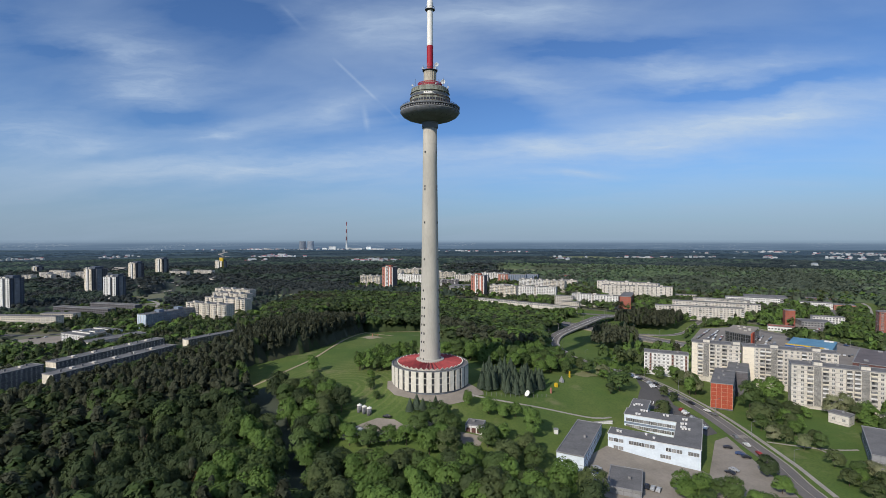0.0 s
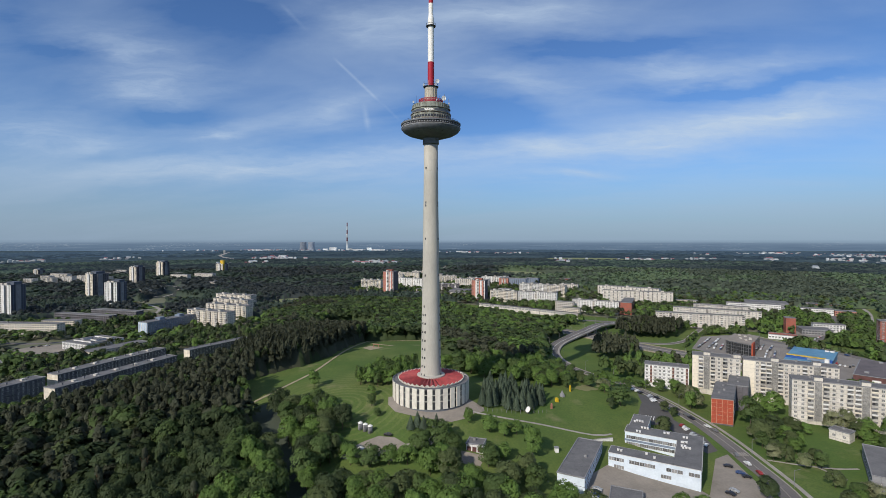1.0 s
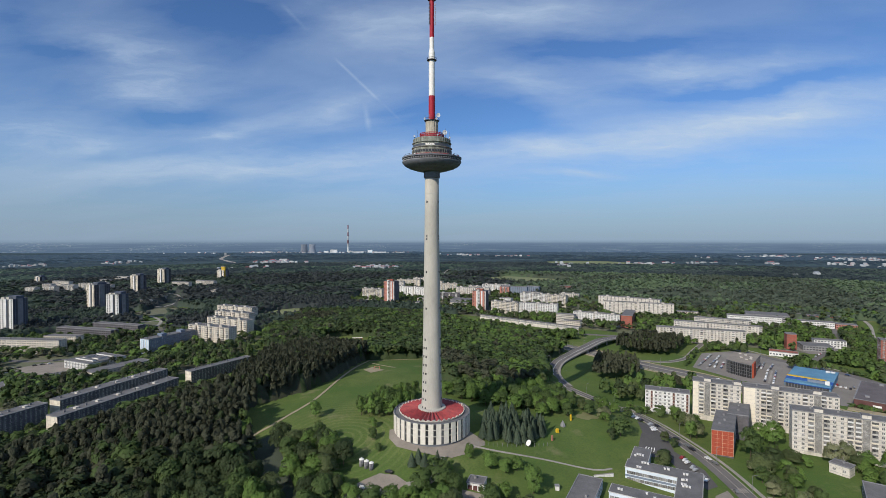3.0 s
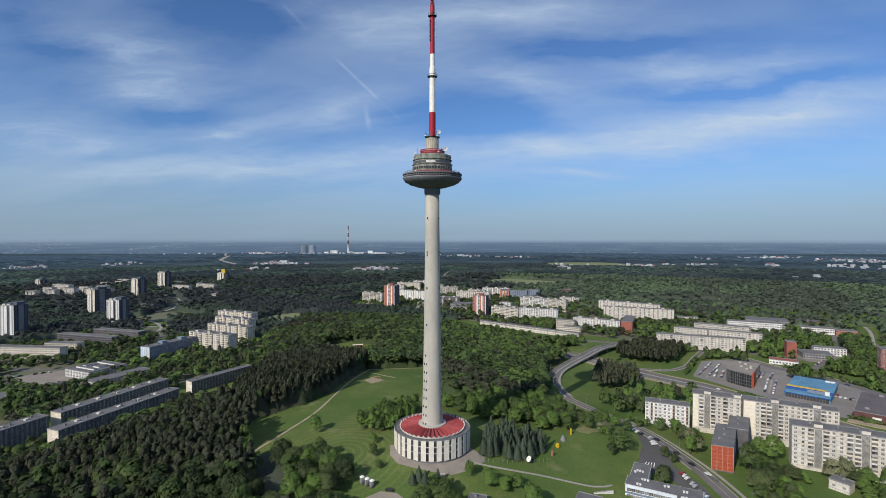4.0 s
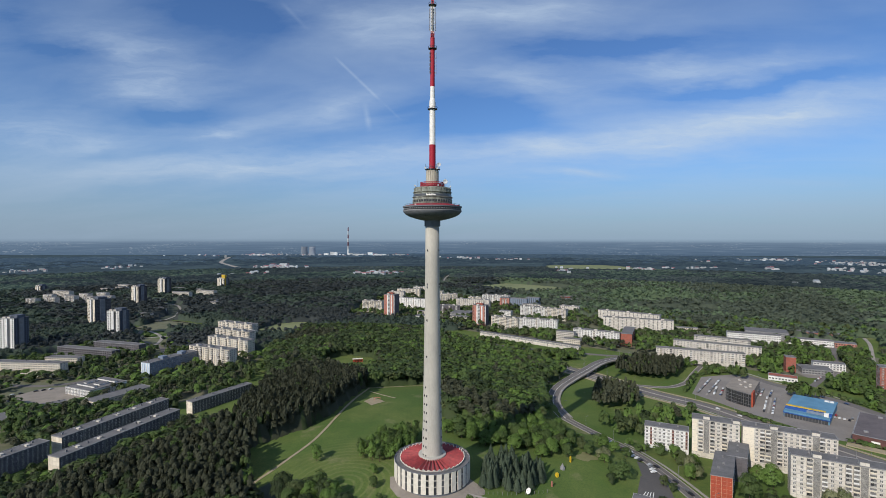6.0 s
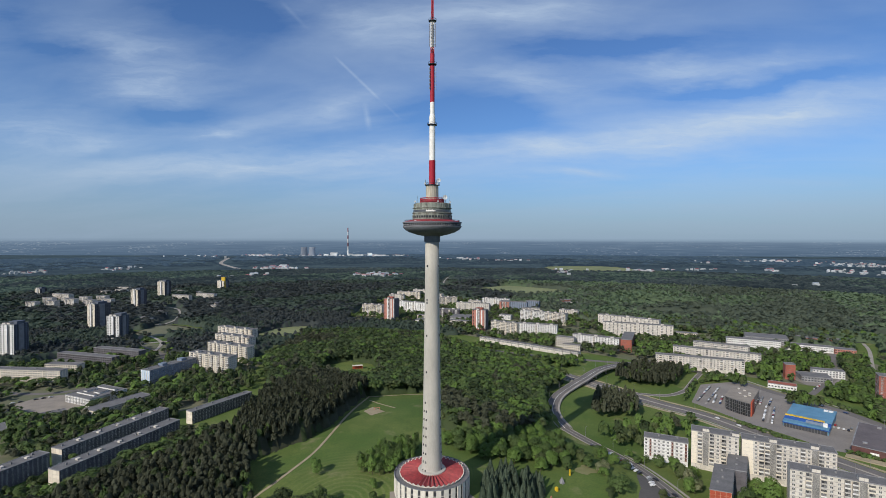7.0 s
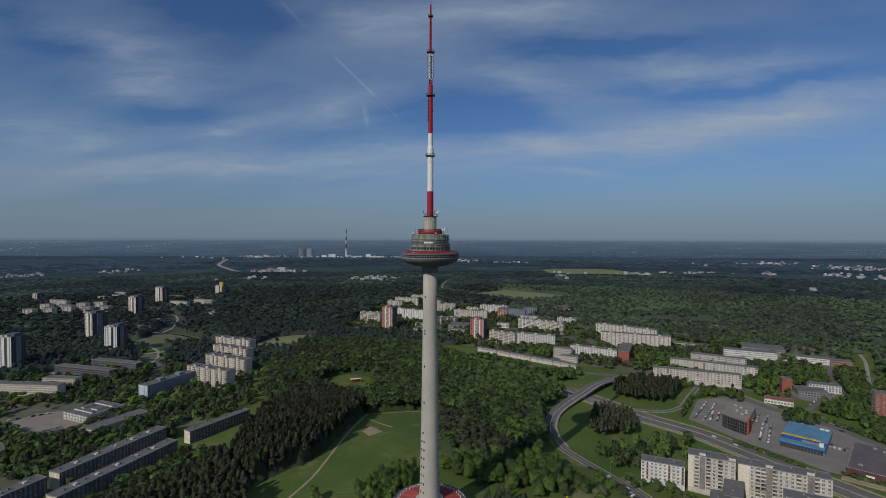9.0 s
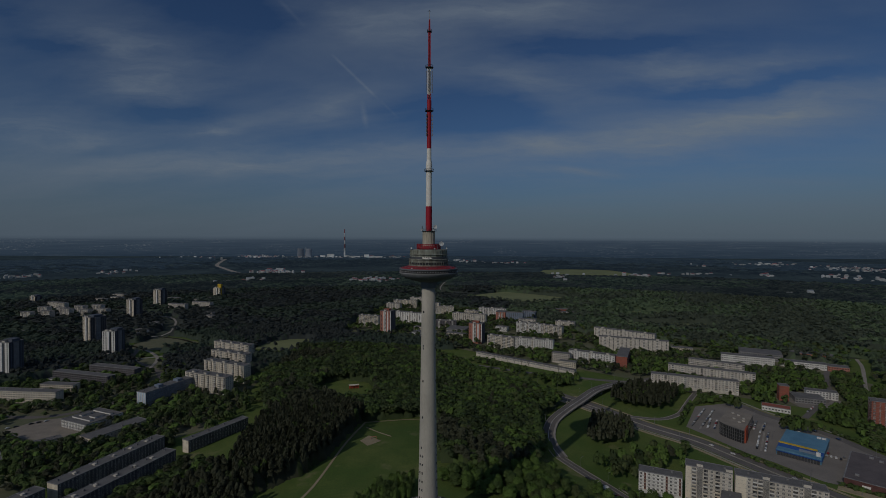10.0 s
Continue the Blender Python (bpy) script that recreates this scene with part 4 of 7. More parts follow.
for i in range(COUNT):
    part("wall_panel", wall_panel, hall, at=pose(0, 0, 0, 0, 0, i * 360 / COUNT) @ pose(0, -R, 0))
    part("slit_window", slit, hall, at=pose(0, 0, 0, 0, 0, (i + 0.5) * 360 / COUNT) @ pose(0, -R + 0.1, 0))
part("roof_ring", Solid().turned([(R - 0.4, 10.2), (R + 0.1, 10.3), (R + 0.15, 11.0), (R - 0.25, 11.05), (R - 0.3, 10.6), (8, 10.7)], 96).mesh("roof_ring", [BITUMEN]), hall, "dark felt roof ring")
part("gutter_rail", Solid().turned([(R - 0.15, 11.0), (R + 0.2, 11.0), (R + 0.2, 11.25), (R - 0.15, 11.25)], 96, close=False).mesh("gutter_rail", [DARK_CONCRETE]), hall)
PLEATS = 40
for i in range(PLEATS):
    a0, a1, a2 = (2 * math.pi * (i + k) / PLEATS for k in (0, 0.5, 1))
    g = 0.13

    def at_(radius, a, z, off=0.0):
        return (radius * math.cos(a) - off * math.sin(a), radius * math.sin(a) + off * math.cos(a), z)

    verts = [at_(19.6, a0, 10.9, g), at_(20.0, a1, 12.2), at_(19.6, a2, 10.9, -g), at_(7.6, a2, 12.3, -g * 0.6), at_(7.6, a1, 13.2), at_(7.6, a0, 12.3, g * 0.6), at_(19.5, a0, 10.6, g), at_(19.5, a2, 10.6, -g)]
    part("roof_pleat", shape("roof_pleat", verts, [(0, 1, 4, 5), (1, 2, 3, 4), (0, 6, 7, 2, 1)], [RED_ROOF, WHITE_PANEL], [0, 0, 1]), hall)
    # dark strip along each fold, painting the shade between pleats
    part("valley_gutter", shape("valley_gutter", [at_(19.7, a0, 10.84, -g), at_(19.7, a0, 10.84, g), at_(7.6, a0, 12.25, g * 0.6), at_(7.6, a0, 12.25, -g * 0.6)], [(0, 1, 2, 3)], BITUMEN), hall, "dark strip painted as shade between the pleats")
    part("edge_strut", Solid().bar(at_(19.75, a0, 10.95), at_(20.25, a1, 12.3), 0.3).bar(at_(20.25, a1, 12.3), at_(19.75, a2, 10.95), 0.3).mesh("edge_strut", [WHITE_PANEL]), hall, "pale zig-zag roof edge")
part("roof_collar", Solid().turned([(8.6, 12.4), (8.6, 13.4), (7.9, 13.6), (6.0, 13.7)], 64, close=False).mesh("roof_collar", [CONCRETE]), hall, "pale concrete collar round the shaft")

# ---------------------------------------------------------------- buildings
W_SMALL = Solid().box(-0.75, -0.05, 0.9, 0.75, 0.05, 2.3, 0).box(-0.85, -0.10, 0.8, 0.85, 0.02, 0.9, 1).box(-0.85, -0.08, 2.35, 0.85, 0.02, 2.45, 1).box(-0.05, -0.09, 0.9, 0.05, 0, 2.35, 1).mesh("window", [FLAT_GLASS, PANEL_WHITE])
W_WIDE = Solid().box(-1.15, -0.05, 0.9, 1.15, 0.05, 2.35, 0).box(-1.25, -0.10, 0.8, 1.25, 0.02, 0.9, 1).box(-0.45, -0.09, 0.9, -0.37, 0, 2.35, 1).box(0.37, -0.09, 0.9, 0.45, 0, 2.35, 1).mesh("window", [FLAT_GLASS, PANEL_WHITE])
W_FAR = Solid().box(-0.95, -0.06, 0.8, 0.95, 0.0, 2.35, 0).mesh("window", [GLASS])
BALCONY = Solid().box(-1.6, -1.15, 0.0, 1.6, 0.0, 0.16, 0).box(-1.6, -1.2, 0.16, 1.6, -1.05, 1.15, 1).box(-1.6, -1.15, 0.16, -1.48, 0, 2.7, 0).box(1.48, -1.15, 0.16, 1.6, 0, 2.7, 0).box(-1.4, -0.06, 0.2, 1.4, 0.02, 2.45, 2).mesh("balcony", [PANEL, PANEL_WHITE, FLAT_GLASS])
BALCONY_GLAZED = Solid().box(-1.6, -1.15, 0.0, 1.6, 0.0, 0.16, 0).box(-1.6, -1.2, 0.16, 1.6, -1.0, 1.15, 1).box(-1.55, -1.1, 1.15, 1.55, 0, 2.5, 2).box(-1.6, -1.2, 2.5, 1.6, 0, 2.66, 0).mesh("balcony", [PANEL, PANEL_WARM, FLAT_GLASS])
BROWN_BALCONY = Solid().box(-0.75, -0.6, 0.0, 0.75, 0.0, 0.2, 0).box(-0.75, -0.65, 0.25, 0.75, -0.55, 1.15, 1).box(-0.7, -0.5, 0.2, 0.7, 0.02, 2.5, 2).mesh("balcony", [PANEL, material("brown_balcony", (0.28, 0.16, 0.12), 0.8, scale=0.5, fine=3), BROWN_WALL])
BALCONY_GREY = Solid().box(-1.6, -1.15, 0.0, 1.6, 0.0, 0.16, 0).box(-1.6, -1.2, 0.16, 1.6, -1.05, 1.1, 1).box(-1.6, -1.15, 0.16, -1.48, 0, 2.7, 0).box(0.1, -1.1, 1.1, 1.5, -1.0, 2.5, 3).box(-1.4, -0.06, 0.2, 1.4, 0.02, 2.45, 2).mesh("balcony", [PANEL, material("faded_balcony_board", (0.46, 0.44, 0.41), 0.8, scale=0.4, fine=2, per_object=0.3), GLASS, FLAT_GLASS])
STAIR = Solid()
for i_ in range(7):
    for j_ in range(5):
        STAIR.box(-1.75 + i_ * 0.52, -0.14, 0.12 + j_ * 0.54, -1.42 + i_ * 0.52, 0.0, 0.40 + j_ * 0.54, 0)
STAIR.box(-1.9, -0.05, 0.0, 1.9, 0.03, 2.75, 1)
STAIR = STAIR.mesh("stair_screen", [material("screen_concrete", (0.44, 0.42, 0.39), 0.9, scale=0.3, fine=1.5), material("stair_concrete", (0.17, 0.165, 0.16), 0.9, dark=(0.12, 0.12, 0.115), scale=0.3, fine=1.5)])
CREAM = Solid().box(-1.8, -0.08, 0, 1.8, 0.02, 2.72).mesh("cream_panel", [material("cream_render", (0.74, 0.665, 0.54), 0.85, dark=(0.62, 0.56, 0.46), scale=0.1, fine=0.8)])
ROOF_BOX = Solid().box(-2.3, -0.3, 0, 2.3, 5.0, 2.4, 0).box(-2.4, -0.4, 2.4, 2.4, 5.1, 2.6, 1).mesh("roof_cabin", [PANEL, BITUMEN])
VENT = Solid().box(-0.6, -0.4, 0, 0.6, 0.4, 1.3, 0).box(-0.7, -0.5, 1.3, 0.7, 0.5, 1.45, 1).mesh("roof_vent", [PANEL_GREY, BITUMEN])


def joined(parent, name, mesh, places):
    """Many copies of a far-off detail in one mesh."""
    count = len(mesh.vertices)
    co = np.empty(count * 3, np.float32)
    mesh.vertices.foreach_get("co", co)
    co = co.reshape(-1, 3)
    verts, faces_, mats = [], [], []
    for p in places:
        m = np.array(p)
        b = len(verts)
        verts += (co @ m[:3, :3].T + m[:3, 3]).tolist()
        for f in mesh.polygons:
            faces_.append([b + v for v in f.vertices])
            mats.append(f.material_index)
    ob = part(name, shape(name, verts, faces_, list(mesh.materials), mats), parent)
    return tagged(ob, kind="stuff")


def tray(length, depth, tall, felt):
    """A flat roof with its parapet, in one closed skin."""
    loops = [(-0.25, tall - 0.3), (-0.25, tall + 0.3), (0.2, tall + 0.3), (0.2, tall)]
    v = [(x, y, z) for e, z in loops for x, y in ((e, e), (length - e, e), (length - e, depth - e), (e, depth - e))]
    f = [(4 * k + i, 4 * k + (i + 1) % 4, 4 * k + 4 + (i + 1) % 4, 4 * k + 4 + i) for k in range(3) for i in range(4)] + [(12, 13, 14, 15), (3, 2, 1, 0)]
    return shape("roof", v, f, [PANEL_GREY, felt], [0] * 12 + [1, 0])


def block(name, label, a, b, depth, roof, storeys, layout="w", wall=PANEL, each=True, cabins=(), gable="", category="apartment block", base=None, roof_mat=BITUMEN, group="", rise=2.8, back=False, side_wall=None, far_wall=None):
    """A slab from a to b (the front edge, left to right as one faces it), with its storeys, openings and roof.
    layout: one letter a bay: w window, W wide window, b balcony, g glazed balcony, s stair screen, . blank."""
    layout = layout or ".."
    a, b = Vector(a), Vector(b)
    u = b - a
    length = u.length
    tall = storeys * rise + 1.0
    z0 = roof - tall
    back_ = Vector((-u.y, u.x)).normalized() * (depth + 3)
    FOOTPRINTS.append([tuple(a - u.normalized() * 3 - back_ * 0.2), tuple(b + u.normalized() * 3 - back_ * 0.2), tuple(b + u.normalized() * 3 + back_), tuple(a - u.normalized() * 3 + back_)])
    foot = min(height(a.x, a.y), height(b.x, b.y), z0 + 1)
    ob = thing(name, label, category, pose(a.x, a.y, z0, 0, 0, math.degrees(math.atan2(u.y, u.x))), group)
    low = min(0.0, foot - z0) - 1.0
    s = Solid().box(0, 0, low, length, depth, tall - 0.3, 0)
    bays = max(1, round(length / 3.3)) if len(layout) == 1 else len(layout)
    letters = layout * bays if len(layout) == 1 else layout
    pitch = length / bays
    part("wall", s.mesh("wall", [wall]), ob)
    course = Solid().box(-0.05, -0.05, 0, length + 0.05, depth + 0.05, 0.14).mesh("string_course", [PANEL_GREY if wall is not PANEL_GREY else PANEL])
    if each:
        for i in range(storeys):
            part("string_course", course, ob, "", pose(0, 0, 0.25 + i * rise))
    else:
        joined(ob, "string_course", course, [pose(0, 0, 0.25 + i * rise) for i in range(storeys)])
    if side_wall is not None:
        part("gable_wall", Solid().box(-0.12, 0.1, low, 0.0, depth - 0.1, tall - 0.35).mesh("gable_wall", [side_wall]), ob, "blank gable painted paler as sunlit")
    # far_wall: a darker skin that paints shade on the right-hand end
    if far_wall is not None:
        part("gable_wall", Solid().box(length, 0.1, low, length + 0.12, depth - 0.1, tall - 0.35).mesh("gable_wall", [far_wall]), ob, "blank side painted as shaded")
    part("roof", tray(length, depth, tall, roof_mat), ob, "dark felt roof with a low parapet")
    kinds = {"w": ("window", W_SMALL), "W": ("window", W_WIDE), "b": ("balcony", BALCONY), "g": ("balcony", BALCONY_GLAZED), "s": ("stair_screen", STAIR), "d": ("balcony", BROWN_BALCONY), "c": ("cream_panel", CREAM)}
    spots = {}
    for i in range(storeys):
        for j, c in enumerate(letters):
            if c in kinds:
                spots.setdefault(c, []).append(pose((j + 0.5) * pitch, 0, 0.45 + i * rise))
                if back:
                    spots[c].append(pose(length - (j + 0.5) * pitch, depth, 0.45 + i * rise, 0, 0, 180))
    count = max(1, round(depth / 3.6))
    for side in gable:
        for i in range(storeys):
            for j in range(count):
                y = (j + 0.5) * depth / count
                m = pose(0, y, 0.45 + i * rise, 0, 0, -90) if side == "l" else pose(length + (0.1 if far_wall else 0.0), y, 0.45 + i * rise, 0, 0, 90)
                spots.setdefault("w", []).append(m)
    pick = random.Random(round(a.x * 7 + a.y))
    for c, places in spots.items():
        piece, mesh = kinds[c]
        if each:
            for m in places:
                part(piece, mesh if c != "b" else pick.choice((BALCONY, BALCONY, BALCONY_GREY, BALCONY_GLAZED)), ob, at=m)
        else:
            joined(ob, "glazing" if piece == "window" else "balcony_front", W_FAR if piece == "window" else mesh, places)
    for x in cabins:
        part("roof_cabin", ROOF_BOX, ob, "", pose(x * length, 0.6, tall))
    rng = random.Random(len(name) + round(a.x))
    for i in range(max(1, int(length / 14)) if each else 0):
        part("roof_vent", VENT, ob, "", pose((i + 0.3 + 0.4 * rng.random()) * length / max(1, int(length / 14)), depth * (0.45 + 0.25 * rng.random()), tall))
    return ob


def along(a, heading, length):
    return (a[0] + length * math.cos(radians(heading)), a[1] + length * math.sin(radians(heading)))


# estate beside the near road
H9 = math.degrees(math.atan2(-42, 80))
block("apartment_block", "nine-storey pale grey panel apartment block with balconies", (193.7, 379), (222.3, 364.2), 12, 7.6, 9, "cbsbwbww", PANEL, cabins=(0.312, 0.93), gable="", group="nine-storey blocks")
block("apartment_block", "nine-storey cream and grey panel apartment block with balconies", (223.4, 362.6), (274, 336.6), 12, 7.8, 9, "ccwbbsbwwwbwsbww", PANEL, cabins=(0.344, 0.78), group="nine-storey blocks")
c0 = (228.6, 319.0)
block("apartment_block", "long nine-storey pale panel apartment block with stair screens", c0, along(c0, H9, 96), 12, 5.6, 9, "wwbsbwwbbsbwwbbsbwwbbsbw", PANEL, cabins=(0.146, 0.396, 0.646, 0.896), group="nine-storey blocks")
block("apartment_block", "five-storey white panel apartment block with dark roof", (161.8, 391.5), (191.0, 378.3), 11, -3.0, 5, "wdwwwwdwwd", PANEL_WHITE)
clad = thing("apartment_block", "five-storey block with orange-red gridded gable and dark stepped roof", "apartment block", pose(172, 312.2, -20.7, 0, 0, -22))


def slant(x0, y0, x1, y1):
    """The plan of a wing whose long sides run aslant to the gable."""
    return [(x + 0.19 * y, y) for x, y in ((x0, y0), (x1, y0), (x1, y1), (x0, y1))]


for x0, y0, x1, y1 in ((0, 0, 12.5, 42), (7.5, 36, 20, 63)):
    part("wall", Solid().prism(slant(x0, y0, x1, y1), -3, 15.7).mesh("wall", [PANEL_SHADED]), clad)
    part("roof", Solid().prism(slant(x0 - 0.3, y0 - 0.3, x1 + 0.3, y1 + 0.3), 15.7, 16.1 + 0.04 * x0, 1, 0).mesh("roof", [BITUMEN, PANEL_GREY]), clad, "dark felt roof")
    for i in range(5):
        for j in range(int((y1 - y0) / 3.6)):
            part("window", W_SMALL, clad, at=pose(x1 + 0.19 * (y0 + 2 + 3.6 * j), y0 + 2 + 3.6 * j, 0.6 + 3.0 * i, 0, 0, 79))
part("grid", Solid().box(0, -0.12, 0, 12.5, 0, 15.7).mesh("grid", [material("salmon_grid", (0.62, 0.36, 0.24), 0.85, scale=0.4, fine=2)]), clad, "pale salmon joint grid of the gable")
CLADDING = Solid().box(-1.42, -0.12, -1.2, 1.42, 0.05, 1.2).mesh("cladding_panel", [BRICK_RED])
for i in range(6):
    for j in range(4):
        part("cladding_panel", CLADDING, clad, "orange-red cladding panel", pose(1.65 + 3.06 * j, -0.14, 1.4 + 2.58 * i))
for x, y in ((6, 12), (10, 20), (11, 31), (22, 45), (24, 56)):
    part("roof_vent", VENT, clad, "", pose(x, y, 16.1))
# low white school with a courtyard
school = thing("school", "low white two-storey school with flat dark roof and courtyard", "school", pose(84.2, 247.5, -20.2, 0, 0, -28.8))
WINGS = ((0, 0, 30, 9), (30, 0, 42, 33), (3, 33, 42, 44), (4, 44, 13.5, 64))
for x0, y0, x1, y1 in WINGS:
    part("wing_wall", Solid().box(x0, y0, -2.5, x1, y1, 8.4).mesh("wing_wall", [SCHOOL_WALL]), school)
    e = 0.35
    part("wing_roof", Solid().box(x0 - e, y0 - e, 8.4, x1 + e, y1 + e, 8.7, 1).box(x0 - 0.05, y0 - 0.05, 8.7, x1 + 0.05, y1 + 0.05, 8.72, 0).mesh("wing_roof", [BITUMEN, PANEL_WHITE]), school, "dark felt roof with white edge")
SCHOOL_WINDOW = Solid().box(-1.12, -0.06, 0, 1.12, 0.04, 1.7, 0).box(-1.16, -0.1, -0.12, 1.16, 0.02, 0, 1).box(-0.05, -0.09, 0, 0.05, 0, 1.7, 1).mesh("window", [FLAT_GLASS, PANEL_WHITE])
for z in (1.2, 4.9):
    for i in range(17):
        if i not in (3, 9, 10, 14) if z > 4 else i in (1, 2, 10, 11):
            part("window", SCHOOL_WINDOW, school, at=pose(1.5 + i * 2.42, 0, z))
        part("window", SCHOOL_WINDOW, school, at=pose(42, 1.5 + i * 2.5, z, 0, 0, 90))
    for i in range(11):
        part("window", SCHOOL_WINDOW, school, at=pose(5.0 + i * 2.35, 33, z))
    for i in range(5):
        part("window", SCHOOL_WINDOW, school, at=pose(3, 34.6 + i * 2.0, z, 0, 0, -90))
        part("window", SCHOOL_WINDOW, school, at=pose(4, 47 + i * 3.2, z, 0, 0, -90))
part("blue_fascia", Solid().box(2.9, 32.8, 3.4, 30, 33, 4.5).mesh("blue_fascia", [PANEL_BLUE]), school, "pale blue fascia band")
HOOD = Solid().box(-0.5, -0.4, 0, 0.5, 0.4, 0.8).box(-0.6, -0.5, 0.8, 0.6, 0.5, 0.95).mesh("roof_hood", [PANEL_WHITE])
rng = random.Random(5)
for x0, y0, x1, y1 in WINGS:
    for i in range(int((x1 - x0) * (y1 - y0) / 85)):
        hx, hy = rng.uniform(x0 + 1.2, x1 - 2.8), rng.uniform(y0 + 1, y1 - 1.8)
        for k in range(rng.choice((1, 2, 2, 3))):
            part("roof_hood", HOOD, school, "small pale roof ventilator", pose(hx + 1.5 * k, hy + rng.uniform(-0.3, 0.5), 8.7))
block("gymnasium", "long low hall with flat dark roof and white gable", (53.1, 226.7), (64.3, 220.8), 45, -12, 2, "", SCHOOL_WALL, category="hall", gable="r", rise=3.6)
block("workshop", "low flat-roofed workshop with dark felt roof", (70.4, 207.3), (83, 202), 21, -18.4, 1, "..", PANEL_GREY, category="workshop", rise=3.2)
small_garage = block("garage", "white garage with brown doors among trees", (11.5, 250), (20.0, 247.4), 8, -8.2, 1, "", PANEL_WHITE, category="garage", rise=3.2)
for x in (1.6, 4.4, 7.2):
    part("garage_door", Solid().box(-1.1, -0.12, 0.1, 1.1, 0.05, 2.5).mesh("garage_door", [BROWN_WALL]), small_garage, "brown garage door", pose(x, 0, 0.3))
block("annex", "low white annex with flat dark roof", (231.5, 291.5), (237, 283), 8, -16.5, 1, "ww", PANEL, category="annex", rise=4.0)
block("nursery", "low flat-roofed hall with grey walls", (203.5, 230), along((203.5, 230), -36, 35), 44, -15, 1, "WWWWWW", PANEL_GREY, category="hall", rise=5.0, gable="l")

# shops
oval = thing("glass_shop", "rounded dark glass shop building with flat grey roof", "shop", pose(309, 489, -23, 0, 0, 50))
bow = [(15 - 15.5 * math.sin(a) ** 0.9 + 3 * math.sin(2 * a), 25 * math.cos(a)) for a in np.linspace(0.02, math.pi / 2, 18)]
plan = list(reversed(bow)) + [(56, 24), (58, 1)]
plan = [(58, 0)] + [(56, 24)] + bow
part("glass_wall", Solid().prism(plan, -1, 13.4).mesh("glass_wall", [GLASS]), oval)
part("roof", Solid().prism([(x * 1.02, y * 1.02) for x, y in plan], 13.4, 14.2, 0, 1).mesh("roof", [STEEL, FORECOURT]), oval, "flat grey roof")
for i in range(2, len(plan)):
    x, y = plan[i]
    part("mullion", Solid().bar((x * 1.005, y * 1.005, -0.5), (x * 1.005, y * 1.005, 13.4), 0.3).mesh("mullion", [STEEL]), oval)
for z in (3.2, 6.6, 10.0):
    part("transom", Solid().prism([(x * 1.006, y * 1.006) for x, y in plan], z, z + 0.35).mesh("transom", [STEEL]), oval)
part("entrance_wall", Solid().box(0, -0.8, -0.5, 14, 0.6, 15.0).mesh("entrance_wall", [BRICK_RED]), oval, "red entrance wall", pose(1.5, -0.6, 0))
for x, y in ((22, 8), (30, 14), (36, 6), (44, 12), (28, 5), (48, 18)):
    part("roof_unit", Solid().box(-1.6, -1.2, 14.2, 1.3, 1.0, 15.1).mesh("roof_unit", [PANEL]), oval, "white rooftop plant unit", pose(x, y, 0, 0, 0, 20))

store = thing("blue_store", "low shop with blue metal roof, yellow band and dark glass front", "shop", pose(322, 462, -23, 0, 0, -44))
sx, sy = 35, 62
part("wall", Solid().box(0, 6, -1, sx, sy, 6.2).mesh("wall", [BLUE_METAL]), store)
part("roof", shape("roof", [(-0.5, 24, 7.2), (sx + 0.5, 24, 7.2), (sx + 0.5, sy + 0.5, 8.6), (-0.5, sy + 0.5, 8.6), (-0.5, 24, 6.2), (sx + 0.5, 24, 6.2), (sx + 0.5, sy + 0.5, 6.2), (-0.5, sy + 0.5, 6.2)],
                   [(0, 1, 2, 3), (0, 4, 5, 1), (1, 5, 6, 2), (2, 6, 7, 3), (3, 7, 4, 0)], BLUE_METAL), store, "pale blue metal roof")
part("front_roof", shape("front_roof", [(-0.5, 5, 4.6), (sx + 0.5, 5, 4.6), (sx + 0.5, 20.5, 7.4), (-0.5, 20.5, 7.4), (-0.5, 5, 4.2), (sx + 0.5, 5, 4.2), (sx + 0.5, 20.5, 6.2), (-0.5, 20.5, 6.2)],
                         [(0, 1, 2, 3), (4, 5, 1, 0), (1, 5, 6, 2), (2, 6, 7, 3), (3, 7, 4, 0)], material("deep_blue_sheet", (0.03, 0.10, 0.34), 0.5, scale=0.1, fine=1.0)), store, "deep blue sloping front roof")
part("yellow_band", Solid().box(-0.6, 20.5, 6.2, sx * 0.86, 24, 8.0).mesh("yellow_band", [YELLOW]), store, "yellow roof band")
part("shop_front", Solid().box(1, 4.5, -0.8, sx - 1, 5.9, 4.0).mesh("shop_front", [GLASS]), store, "dark glazed shop front")
for i in range(15):
    part("front_post", Solid().box(-0.15, -0.2, -0.8, 0.15, 0.2, 4.2).mesh("front_post", [STEEL]), store, "", pose(1 + i * (sx - 2) / 14, 4.3, 0))
part("roof_sign", Solid().box(0, -0.2, 0, 16, 0.3, 2.4).mesh("roof_sign", [PANEL_BLUE]), store, "pale blank sign board", pose(17, 12, 6.4))
for x, y in ((31.5, 57), (27.5, 57), (32, 12)):
    part("roof_unit", Solid().box(-1.7, -1.4, 5.0, 1.7, 1.4, 9.4).mesh("roof_unit", [PANEL_WHITE]), store, "white rooftop plant unit", pose(x, y, 0))

